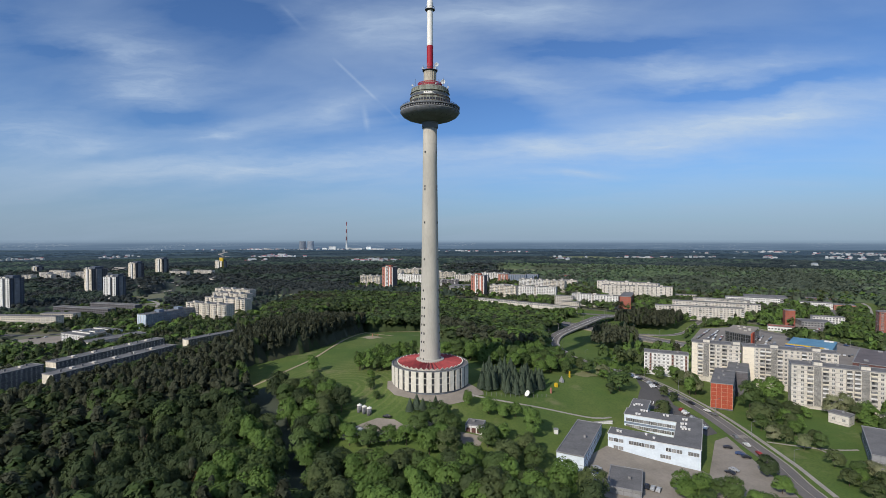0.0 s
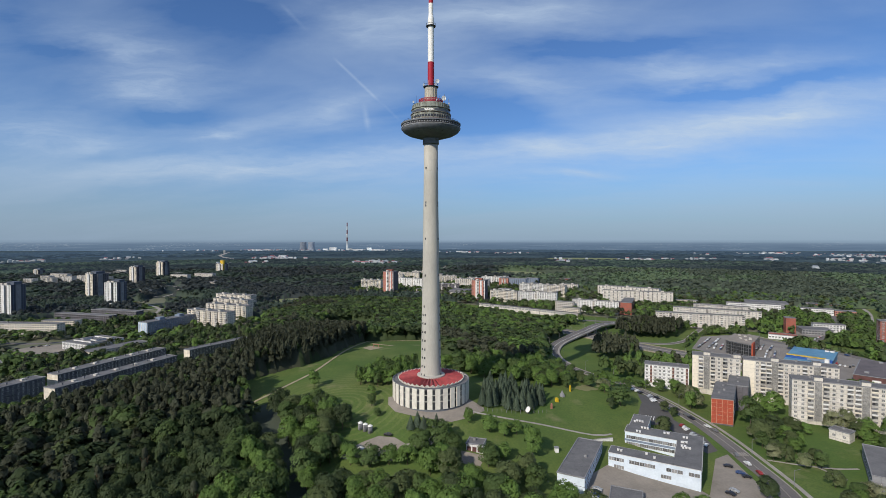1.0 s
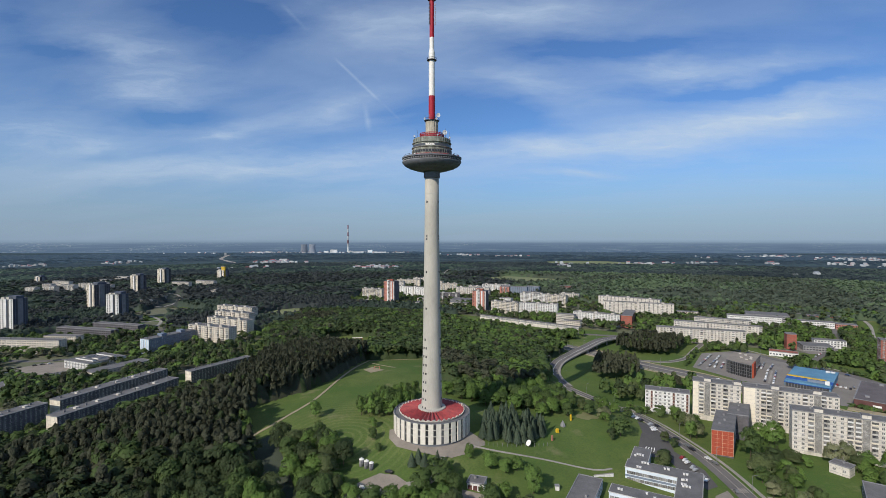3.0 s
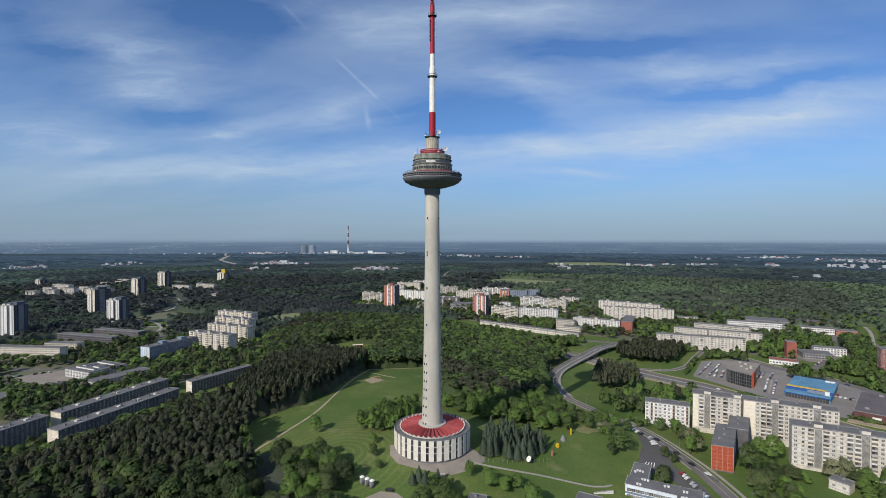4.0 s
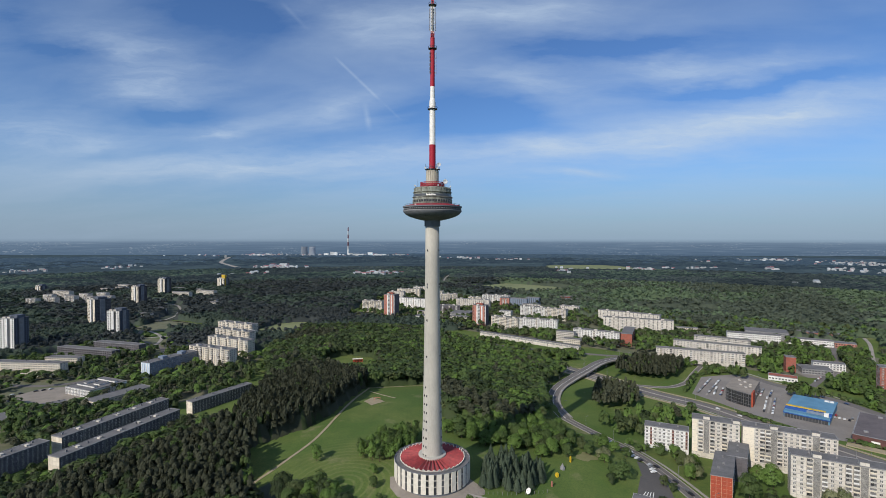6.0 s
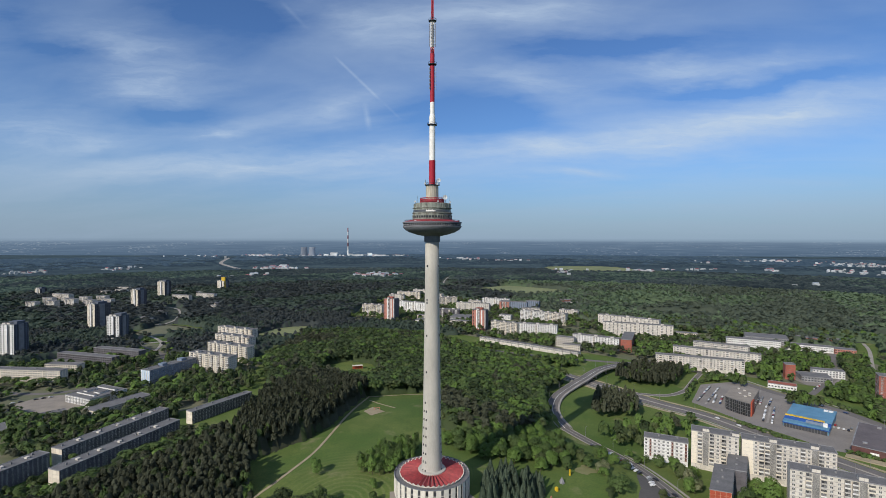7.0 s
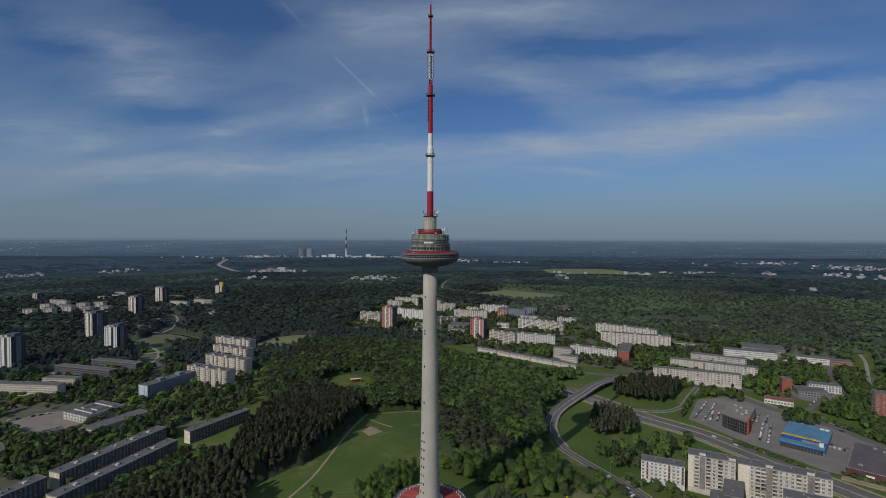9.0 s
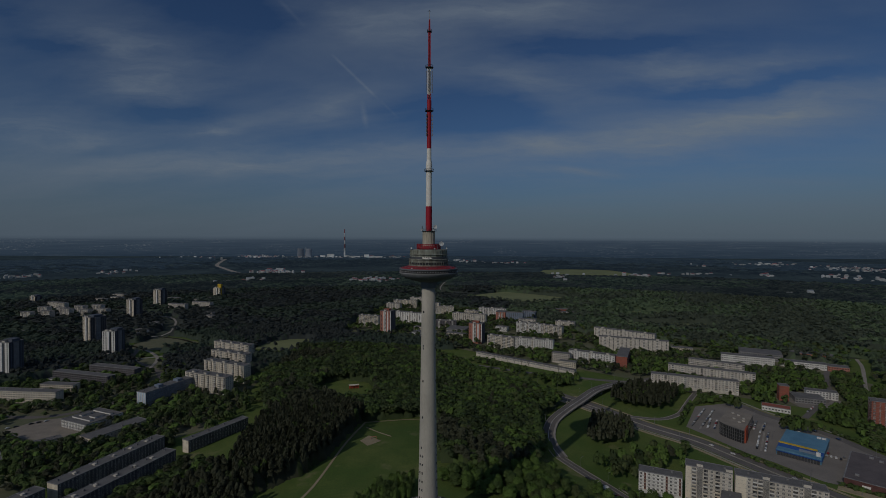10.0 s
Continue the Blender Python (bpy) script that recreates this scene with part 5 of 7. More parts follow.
market = thing("supermarket", "large flat-roofed supermarket with brown-red front wall", "shop", pose(342, 406, -23.5, 0, 0, -44))
part("wall", Solid().box(0, 0, -1, 95, 70, 8.0).mesh("wall", [BROWN_WALL]), market)
part("roof", Solid().box(-0.4, -0.4, 8.0, 95.4, 70.4, 8.5, 1).box(0.5, 0.5, 8.5, 94.5, 69.5, 8.52, 0).mesh("roof", [BROWN_FELT, PANEL_GREY]), market, "dark felt roof")
for i, m in enumerate((WHITE_PAINT, material("blue_sign", (0.05, 0.08, 0.5), 0.4, scale=1, fine=3), RED_PAINT, WHITE_PAINT)):
    part("sign_bar", Solid().box(0, -0.3, 3.2, (5.5, 9, 6, 4)[i], 0, (5.4, 5.6, 5.6, 5.0)[i]).mesh("sign_bar", [m]), market, "coloured sign bar", pose((12, 30, 40, 60)[i], 0, 0))
for i in range(12):
    part("roof_unit", Solid().box(-1.5, -1, 8.5, 1.5, 1, 10).mesh("roof_unit", [PANEL_GREY]), market, "", pose(8 + (i * 29) % 80, 10 + (i * 17) % 55, 0))
strip("embankment", "pale sandy bank below the supermarket", [(334, 402), (350, 386), (380, 357), (405, 333)], 9, DIRT, 0.6, 1.0, "bank")

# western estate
# sun and shade painted on: long fronts darkened, gables a paler cream
block("apartment_block", "long five-storey grey panel block with gable painted pale as sunlit", (-273.4, 341), (-241, 439), 11.5, -8, 5, "w", PANEL_SHADED, group="western five-storey blocks", side_wall=PANEL_WARM)
block("apartment_block", "long five-storey grey panel block with felt roof", (-299, 376), (-268, 469), 12, -8, 5, "w", PANEL_SHADED, group="western five-storey blocks", side_wall=PANEL_WARM)
block("apartment_block", "long five-storey grey panel block with felt roof", (-334, 280), (-304, 370), 12, -8, 5, "w", PANEL_SHADED, group="western five-storey blocks", side_wall=PANEL_WARM)
block("apartment_block", "five-storey grey panel block with pale gable among trees", (-238.3, 456), (-205.6, 516), 9, -7, 5, "w", PANEL_SHADED, group="western five-storey blocks", side_wall=PANEL_WARM)
JOINT = Solid().box(-0.45, -0.3, 0.0, 0.45, 11.9, 15.35, 0).box(-1.1, 4.2, 15.0, 1.1, 7.0, 16.3, 1).mesh("section_joint", [PANEL_GREY, PANEL])
for ob in list(scene.objects):
    if ob.parent is None and ob.get("group") == "western five-storey blocks" and ob.get("label", "").startswith("long"):
        for k_ in range(1, 6):
            part("section_joint", JOINT, ob, "grey joint and roof hatch between two sections", pose(k_ * 16.6, 0, 0))
blue = block("apartment_block", "eight-storey blue block, long side painted shaded, gable painted sunlit", (-357, 586), (-333, 652), 15, -3.5, 8, "w", PANEL_BLUE, side_wall=PANEL_PALE_BLUE)
for p, q in (((-347.7, 659.3), (-280, 629.5)), ((-372, 787), (-303, 752)), ((-352.7, 722), (-279.4, 686.5)), ((-398, 852), (-324, 817))):
    block("apartment_block", "nine-storey cream block with white balconies in a stepped row", p, q, 13, 2.6, 9, "wbwgwbwwgwbwwbwgwb", PANEL_WARM, cabins=(0.2, 0.5, 0.8), gable="r", group="stepped row of blocks")
block("apartment_block", "long five-storey cream block", (-575, 609), (-478, 601), 12, -8, 5, "W", PANEL_WARM, gable="r")
block("apartment_block", "five-storey cream block behind trees", (-530, 641), (-483, 636), 12, -10, 5, "w", PANEL_WARM, each=False)
for y in (1.5, 5.2, 9.4, 13.2):
    part("gable_fin", Solid().box(-0.5, -0.4, 0, 0, 0.4, 22.6).mesh("gable_fin", [PANEL_WHITE]), blue, "white upright fin on the gable", pose(0, y, 0))
for x in (20, 48):
    part("lift_core", Solid().box(x, 3, 23, x + 7, 11, 26.5).mesh("lift_core", [PANEL_BLUE]), blue)
western_school = block("school", "low white school with long window rows and flat roof", (-415, 528.6), (-376.6, 512.3), 40, -14.2, 2, "W", PANEL_WHITE, category="school", gable="r", rise=3.6)
for i in range(16):
    part("wall_fin", Solid().box(-0.2, -0.5, 0, 0.2, 0, 7.6).mesh("wall_fin", [PANEL_WHITE]), western_school, "", pose(1.3 + 2.6 * i, 0, 0))
for x, y, w_, d_ in ((6, 8, 30, 3), (6, 30, 30, 3), (8, 14, 5, 12), (22, 16, 10, 10)):
    part("roof_monitor", Solid().box(0, 0, 8.2, w_, d_, 9.6).box(-0.2, -0.2, 9.6, w_ + 0.2, d_ + 0.2, 9.8, 1).mesh("roof_monitor", [PANEL_WHITE, BITUMEN]), western_school, "white roof monitor", pose(x, y, 0))
block("school_wing", "low flat-roofed school wing", (-361.6, 484), (-345, 476), 58, -14, 2, "w", PANEL_WARM, category="school", gable="r", rise=3.3)
block("shed", "low pale shed with flat roof", (-404, 470), (-384, 490), 9, -18, 1, "W", PANEL_WHITE, category="shed", rise=3.0)
block("hall", "low hall with a white roof edge", (-430, 392), (-392, 432), 26, -15, 2, "w", PANEL_GREY, category="hall", rise=3.3)
block("apartment_block", "long low grey block among trees", (-529, 730), (-446, 706), 12, -8, 5, "w", PANEL_SHADED, each=False)
block("apartment_block", "long low grey block among trees", (-560, 700), (-462, 672), 12, -9, 4, "w", PANEL_SHADED, each=False)
block("hall", "low long hall with pale roof", (-560, 690), (-500, 670), 18, -17, 1, "W", PANEL_WHITE, each=False, category="hall", rise=4)
# far sides get a darkened wall colour as painted shade
for a_, h_, w, roof, st, lab in (((-648, 705), -5, 23, 31, 18, "white"), ((-576, 827), -6, 23, 24, 16, "white"), ((-683, 928), -30, 28, 32, 18, "pale"), ((-775, 1201), -19, 24, 29, 17, "pale"),
                                 ((-823, 1395), -13, 24, 32, 18, "pale"), ((-751, 1608), -14, 26, 16, 13, "pale"), ((-1210, 1436), -15, 20, 7, 10, "pale")):
    d = w
    high = block("tower_block", lab + " panel tower block, far side painted as shaded", a_, along(a_, h_, w), d, roof, st, "wW.Ww", PANEL_WHITE if lab == "white" else PANEL_WARM, each=False, gable="r", cabins=(0.3, 0.62), category="tower block", group="western tower blocks", far_wall=PANEL_BLUE_SHADED if lab == "white" else PANEL_SHADED)
    part("lift_core", Solid().box(w * 0.45, d * 0.2, st * 2.8 + 1, w + 0.6, d * 0.75, st * 2.8 + 5.0).mesh("lift_core", [PANEL_BLUE_SHADED]), high, "raised lift core in the shaded wall colour")
    part("balcony_stack", Solid().box(w * 0.42, -1.2, 1, w * 0.58, 0, st * 2.8 + 0.6).mesh("balcony_stack", [PANEL_WHITE]), high, "projecting balcony stack")
    part("window_strip", Solid().box(w * 0.60, -0.12, 1, w * 0.70, 0, st * 2.8).mesh("window_strip", [GLASS]), high, "dark strip of stair windows")
    part("side_bay", Solid().box(w, d * 0.30, 1, w + 1.4, d * 0.62, st * 2.8 + 0.8).mesh("side_bay", [PANEL_GREY]), high, "grey projecting bay")
block("roof_sign", "yellow cube sign on a far tower block", (-736, 1606), (-724, 1604), 9, 28, 3, "", YELLOW, each=False, category="sign")
rng = random.Random(11)
for i in range(9):
    x, y = -1010 + 36 * (i % 5) - 20 * (i // 5), 1170 + 14 * (i % 5) + 75 * (i // 5)
    block("apartment_block", "far nine-storey pale block", (x, y), along((x, y), -12, 30), 12, 2 + rng.uniform(-3, 5), 9, "wbwwbwwb", PANEL, each=False, group="far western blocks")

# estate beyond the woods
FAR = (((-192, 1135), (-144, 1117), 4, 9), ((-120, 1205), (-25, 1152), 3, 9), ((-140, 1440), (-72, 1428), 0, 9), ((-16, 1310), (34, 1305), 0, 9), ((28, 1187), (106, 1158), 2, 9),
       ((100, 1288), (168, 1266), 0, 9), ((165, 1061), (212, 1030), 2, 9), ((212, 1028), (249, 1001), 2, 9), ((88, 918), (133, 889), 2, 9), ((136.5, 895), (201, 868), 2, 9),
       ((216, 818), (279, 776), -3, 6), ((311, 985), (402, 911), 4.6, 9), ((293, 898), (401, 852), 4, 9), ((-60, 1075), (-20, 1062), -12, 3), ((10, 1010), (50, 990), -12, 3),
       ((190, 780), (214, 768), -12, 3), ((420, 880), (452, 868), -12, 3))
for p, q, roof, st in FAR:
    block("apartment_block", "pale grey panel block with balcony rows beyond the woods", p, q, 12, roof, st, "wbwwbwwgwwbwwbww" if st > 5 else "w", (PANEL, PANEL_WARM, PANEL_WHITE)[int(p[0] + p[1]) % 3], each=False, cabins=(0.15, 0.5, 0.85) if st > 5 else (), group="far estate blocks")
for p, q, roof, st, wall_ in (((-155, 1372), (-114, 1357), 0, 9, PANEL), ((-49, 1390), (-6, 1372), 0, 9, PANEL_WARM), ((-96, 1500), (-50, 1488), 0, 9, PANEL), ((-12, 1112), (34, 1104), -4, 6, PANEL_SHADED), ((183, 1150), (222, 1136), -6, 5, PANEL),
                              ((291, 1271), (330, 1250), -13, 3, PANEL_WHITE), ((122, 1084), (146, 1072), -12, 3, PANEL_WHITE), ((186, 812), (212, 797), -6, 5, PANEL), ((262, 1110), (300, 1090), -4, 6, PANEL), ((60, 1240), (92, 1228), 0, 9, PANEL_WARM)):
    block("apartment_block", "pale panel block deep in the far estate", p, q, 12, roof, st, "wbwwgwwbw" if st > 5 else "w", wall_, each=False, cabins=(0.2, 0.7) if st > 5 else (), group="far estate blocks")
for p, q, roof, st in (((-1045, 1475), (-1010, 1466), -4, 6), ((-1030, 1520), (-990, 1508), -4, 6), ((-1060, 1575), (-1015, 1562), -2, 6), ((-1085, 1345), (-1020, 1320), 3, 9), ((-520, 745), (-496, 735), -13, 3), ((-654, 1092), (-630, 1086), -8, 5), ((-853, 1521), (-812, 1508), -6, 5), ((-760, 1545), (-728, 1535), -8, 5), ((-640, 560), (-590, 540), -14, 3), ((-470, 440), (-440, 470), -14, 2)):
    block("apartment_block", "far pale block among western trees", p, q, 12, roof, st, "w", PANEL, each=False, group="far western blocks")
for p, q, d, roof, st in (((-129, 1036), (-106, 1027), 22, 29, 17), ((55, 958), (80, 948), 20, 17, 13)):
    salmon = block("tower_block", "salmon brick tower block with white bands and side painted as shaded", p, q, d, roof, st, "w.b.w", BRICK_PINK, each=False, cabins=(0.4,), category="tower block", group="salmon towers", far_wall=PANEL_SHADED)
    w = math.dist(p, q)
    for a_, b_, mat in ((0.30, 0.40, PANEL_WHITE), (0.40, 0.46, GLASS), (0.66, 0.76, PANEL_WHITE), (0.94, 1.0, PANEL_WHITE)):
        part("front_band", Solid().box(w * a_, -0.5, 1, w * b_, 0, st * 2.8 + 0.6).mesh("front_band", [mat]), salmon, "upright pale or glazed band")
    part("lift_core", Solid().box(w * 0.2, d * 0.3, st * 2.8 + 1, w * 0.7, d * 0.7, st * 2.8 + 4.5).mesh("lift_core", [BRICK_DULL]), salmon)
block("tower_block", "salmon brick tower block with dark side", (136, 1200), (158, 1194), 30, 2, 9, ".wb.bw.", BRICK_PINK, each=False, gable="r", category="tower block", group="salmon towers")
block("apartment_block", "dark block with red brick gable", (281, 775), (296, 768), 70, -3, 6, "", BRICK_DULL, each=False, gable="r")
for p, q in (((296, 680), (396, 640)), ((344, 731), (441, 676)), ((392, 765), (456, 725))):
    block("apartment_block", "long five-storey pale panel block with balconies", p, q, 11, -4, 5, "wbwwbwwbwwbwwbwwbwwbwwbwwb", PANEL, group="stepped five-storey rows")
block("school_wing", "grey flat-roofed school wing behind the white front", (520, 842), (575, 812), 40, -10.5, 3, "W", PANEL_GREY, category="school", each=False, rise=3.4)
block("school_wing", "red-brown low wing of the long white building", (615, 850), (668, 818), 18, -13.5, 2, "W", BRICK_PINK, category="school", each=False, rise=3.4)
block("school", "long white school with flat roof", (472, 813), (540, 781), 16, -8, 4, "W", PANEL_WHITE, category="school", rise=3.4)
block("school", "long white low building with red wing", (556, 792), (610, 762), 16, -13, 2, "W", PANEL_WHITE, category="school", rise=3.4)
block("school_wing", "low salmon brick end wing of the long white building", (611, 761), (634, 748), 18, -14.5, 2, "W", BRICK_PINK, category="school", each=False, rise=3.2)
block("hall", "low dull red hall among far trees", (300, 1330), (345, 1318), 16, -9, 3, "W", BRICK_DULL, each=False, category="hall")
block("hall", "low white hall among far trees", (318, 1290), (352, 1282), 14, -11, 2, "W", PANEL_WHITE, each=False, category="hall")
block("hall", "orange-red windowless tall box", (437, 622), (447, 618), 12, -3, 6, "", BRICK_DULL, each=False, category="hall")
block("hall", "low grey hall with felt roof", (452, 614), (482, 602), 26, -16, 2, "w", PANEL_GREY, each=False, category="hall")
block("hall", "white low block with dark windows", (481, 634), (512, 620), 12, -12.5, 3, "W", PANEL_WHITE, each=False, category="hall")
block("shop", "low shop with red roof edge", (392, 588), (416, 572), 14, -17, 1, "W", PANEL_WHITE, each=False, category="shop", roof_mat=BRICK_DULL, rise=4)
block("tower_block", "red brick tower block with white window bands", (474, 529), (504, 512), 15, 8.5, 10, "WwWwWwW", BRICK_DULL, category="tower block", gable="l")
row = thing("garage_row", "very long low row of white garages with grey roofs", "garage row", pose(62, 852, -18.0, 0, 0, math.degrees(math.atan2(-118, 139))))
for i in range(14):
    unit = part("garage_unit", Solid().box(0, 0, -6, 12.4, 8, 3.2, 0).box(-0.1, -0.3, 3.2, 12.5, 8.2, 3.6, 1).mesh("garage_unit", [PANEL, BITUMEN]), row, "", pose(13.2 * i, 0, 0))
    for k in range(4):
        part("garage_door", Solid().box(-1.2, -0.1, 0.2, 1.2, 0.05, 2.6).mesh("garage_door", [PANEL_GREY]), unit, "", pose(1.7 + 3.0 * k, 0, 0))
block("hall", "low white shopping hall with dark flat roof", (-62, 1020), (-16, 1008), 26, -14, 2, "W", PANEL_WHITE, each=False, category="hall", rise=3.4)
block("hall", "low grey shopping hall with flat roof", (12, 1058), (52, 1046), 40, -13, 2, "W", PANEL_GREY, each=False, category="hall", rise=3.6)
block("hall", "small white hut beside the woods", (-190, 905), (-172, 898), 10, -18, 1, "W", PANEL_WHITE, each=False, category="hut", rise=3)
block("hall", "small white hut beside the woods", (-196, 940), (-178, 934), 10, -18, 1, "W", PANEL_WHITE, each=False, category="hut", rise=3)
block("apartment_block", "dark glazed office block behind the salmon tower", (160, 1196), (200, 1180), 14, 2, 8, "WWWWWWWW", PANEL_BLUE, each=False)
block("apartment_block", "dark glazed office block behind the salmon tower", (206, 1230), (236, 1216), 14, 0, 8, "WWWWWW", PANEL_BLUE, each=False)
for p, q, roof, st in (((-745, 1330), (-690, 1312), 2, 6), ((-700, 1370), (-640, 1350), 2, 6), ((-640, 1010), (-610, 1000), -8, 5), ((-575, 1180), (-548, 1172), -6, 5), ((-600, 1230), (-575, 1222), -6, 5), ((-900, 1010), (-850, 1000), -12, 3), ((-760, 1480), (-735, 1475), -6, 5), ((-728, 1478), (-705, 1472), -8, 4)):
    block("apartment_block", "far pale block among western trees", p, q, 12, roof, st, "w", PANEL, each=False, group="far western blocks")
pavilion = thing("pavilion", "small red-brown open pavilion at the wood's edge", "pavilion", pose(-119, 664, height(-119, 664) + 0.3, 0, 0, 15))
part("roof", Solid().box(-7, -1.2, 4.6, 7, 4, 5.0).mesh("roof", [PANEL_WARM]), pavilion, "pale flat roof")
part("back_wall", Solid().box(-6.5, 2.5, -0.5, 6.5, 3, 4.6).mesh("back_wall", [BRICK_RED]), pavilion, "red-brown boarded wall")
for x in (-6.3, -2.1, 2.1, 6.3):
    part("post", Solid().box(-0.35, -0.35, -0.6, 0.35, 0.35, 4.6).mesh("post", [BRICK_RED]), pavilion, "", pose(x, -0.6, 0))

# ---------------------------------------------------------------- trees and woods
RNG = np.random.default_rng(7)


def unit(v):
    return v / (np.linalg.norm(v, axis=1)[:, None] + 1e-9)


def leaf_pieces(points, normals, size, rng, tilt=0.7):
    """Leaf sprays: one small three-cornered piece at each point, turned at random about its outward way."""
    count = len(points)
    nrm = unit(normals + rng.normal(0, tilt, (count, 3)))
    s = unit(np.cross(nrm, rng.normal(0, 1, (count, 3))))
    t = np.cross(nrm, s)
    half_ = (size * rng.uniform(0.65, 1.3, count))[:, None] * 0.62
    long_ = half_ * rng.uniform(0.75, 1.3, (count, 1))
    corners = np.stack([points - s * half_ - t * long_ * 0.55, points + s * half_ * 0.9 - t * long_ * 0.45, points + s * half_ * rng.uniform(-0.4, 0.4, (count, 1)) + t * long_], 1)
    return corners, unit(unit(normals) * 0.5 + nrm * 0.5)


def broad_crown(count, size, rng, lobes=12):
    """A crown of unit width and height 1, standing on z 0.2 to 1, of many overlapping rounded clumps."""
    pts, nrms = [], []
    for k in range(lobes):
        a = rng.uniform(0, 2 * math.pi) + k * 2.4
        h = 0.24 + 0.59 * ((k + rng.uniform(0, 1)) / lobes) ** 0.85
        reach = 0.33 * math.sqrt(max(0.0, 1 - ((h - 0.42) / 0.52) ** 2)) * rng.uniform(0.6, 1.05)
        c = np.array([reach * math.cos(a), reach * math.sin(a), h])
        r = rng.uniform(0.17, 0.27) if lobes < 16 else rng.uniform(0.13, 0.23)
        m = max(2, int(count / lobes))
        d = rng.normal(0, 1, (m, 3))
        d[:, 2] = np.abs(d[:, 2]) * 0.95 - 0.3
        d += 0.5 * np.array([math.cos(a), math.sin(a), 0.4])
        d = unit(d)
        spots_ = c + d * r * rng.uniform(0.80, 1.16, (m, 1)) * np.array([1, 1, 0.8])
        pts.append(spots_)
        nrms.append(0.6 * d + 0.5 * unit(spots_ - np.array([0, 0, 0.42])) + np.array([0, 0, 0.4]))
    return leaf_pieces(np.concatenate(pts), np.concatenate(nrms), size, rng, 0.26 if count > 100 else 0.15)


def slender_crown(count, size, rng):
    corners, outward = broad_crown(count, size, rng, 12)
    return corners * np.array([0.7, 0.7, 1.0]), outward


def cone_crown(count, size, rng, start=0.08, power=0.9, width=0.5):
    h = 1 - (1 - start) * np.sqrt(rng.uniform(0, 1, count))
    tier = np.abs((h * 11) % 1 - 0.5) * 0.35
    r = width * (1 - h) ** power * (0.72 + tier + 0.2 * rng.uniform(0, 1, count)) + 0.01
    a = rng.uniform(0, 2 * math.pi, count)
    pts = np.stack([r * np.cos(a), r * np.sin(a), h], 1)
    nrm = np.stack([np.cos(a), np.sin(a), np.full(count, 0.75)], 1)
    return leaf_pieces(pts, nrm, size, rng, 0.4)


def pine_crown(count, size, rng):
    lobes = 8 if count < 100 else 16
    pts, nrms = [], []
    for k in range(lobes):
        a, h = rng.uniform(0, 2 * math.pi), rng.uniform(0.42, 0.97)
        reach = 0.40 * (1.08 - h) * rng.uniform(0.3, 1)
        d = rng.normal(0, 1, (count // lobes, 3))
        d[:, 2] = np.abs(d[:, 2]) * 0.8 - 0.2
        d = unit(d)
        pts.append(np.array([reach * math.cos(a), reach * math.sin(a), h]) + d * (rng.uniform(0.09, 0.16) if count < 100 else rng.uniform(0.06, 0.115)) * np.array([1, 1, 0.75]))
        nrms.append(0.65 * d + 0.35 * np.array([math.cos(a), math.sin(a), 0.5]) + np.array([0, 0, 0.3]))
    return leaf_pieces(np.concatenate(pts), np.concatenate(nrms), size, rng, 0.34 if count > 100 else 0.2)


def trunk_solid(top, r, limbs, rng, lean=0.02):
    s = Solid().turned([(r * 1.5, -0.06), (r * 1.1, 0.03), (r, 0.15), (r * 0.7, top * 0.7), (r * 0.25, top)], 8)
    for i in range(limbs):
        a, h = rng.uniform(0, 2 * math.pi), rng.uniform(0.3, 0.75) * top
        s.bar((0, 0, h), (0.22 * math.cos(a), 0.22 * math.sin(a), h + 0.2), r * 0.6)
    return s


TREE_KINDS = {}
for kind, makes, mats in (("broad", lambda r: broad_crown(2000, 0.063, r, 28), LEAF), ("pine", lambda r: pine_crown(1300, 0.060, r), [PINE, PINE]), ("spruce", lambda r: cone_crown(1000, 0.08, r), [SPRUCE, SPRUCE]),
                          ("blossom", lambda r: broad_crown(2200, 0.058, r, 26), [BLOSSOM, BLOSSOM]), ("slender", lambda r: slender_crown(900, 0.08, r), [LEAF[1], LEAF[0]])):
    TREE_KINDS[kind] = []
    for i, mat in enumerate(mats):
        for rep in range(2):
            crown = sprays("crown", makes(RNG), [mat])
            stem = trunk_solid(0.93 if kind in ("pine", "spruce") else 0.7, 0.018, 0 if kind == "spruce" else 6, RNG).mesh("trunk", [PINE_BARK if kind == "pine" else BARK])
            TREE_KINDS[kind].append((crown, stem))
NAMES = {"broad": ("broadleaf_tree", "leafy green broadleaf tree in full summer leaf"), "pine": ("pine_tree", "tall dark pine with reddish trunk"), "spruce": ("spruce_tree", "dark conical spruce with dense needles"),
         "blossom": ("chestnut_tree", "chestnut tree with pale blossom"), "slender": ("young_tree", "slender light green young tree")}


def plant(kind, x, y, tall, wide, variant=None):
    """One tree of its own, with trunk and crown."""
    options = TREE_KINDS[kind]
    k = int(RNG.integers(len(options))) if variant is None else variant % len(options)
    crown, stem = options[k]
    name, label = NAMES[kind]
    ob = thing(name, label, "tree", pose(x, y, height(x, y), 0, 0, float(RNG.uniform(0, 360))) @ Matrix.Diagonal((wide, wide, tall, 1)), "trees round the tower")
    part("trunk", stem, ob)
    part("crown", crown, ob)
    return ob


def inside(x, y, plan):
    px, py = np.asarray(plan, float).T
    hit = np.zeros(np.shape(x), bool)
    j = len(px) - 1
    for i in range(len(px)):
        cross = ((py[i] > y) != (py[j] > y)) & (x < (px[j] - px[i]) * (y - py[i]) / (py[j] - py[i] + 1e-12) + px[i])
        hit ^= cross
        j = i
    return hit


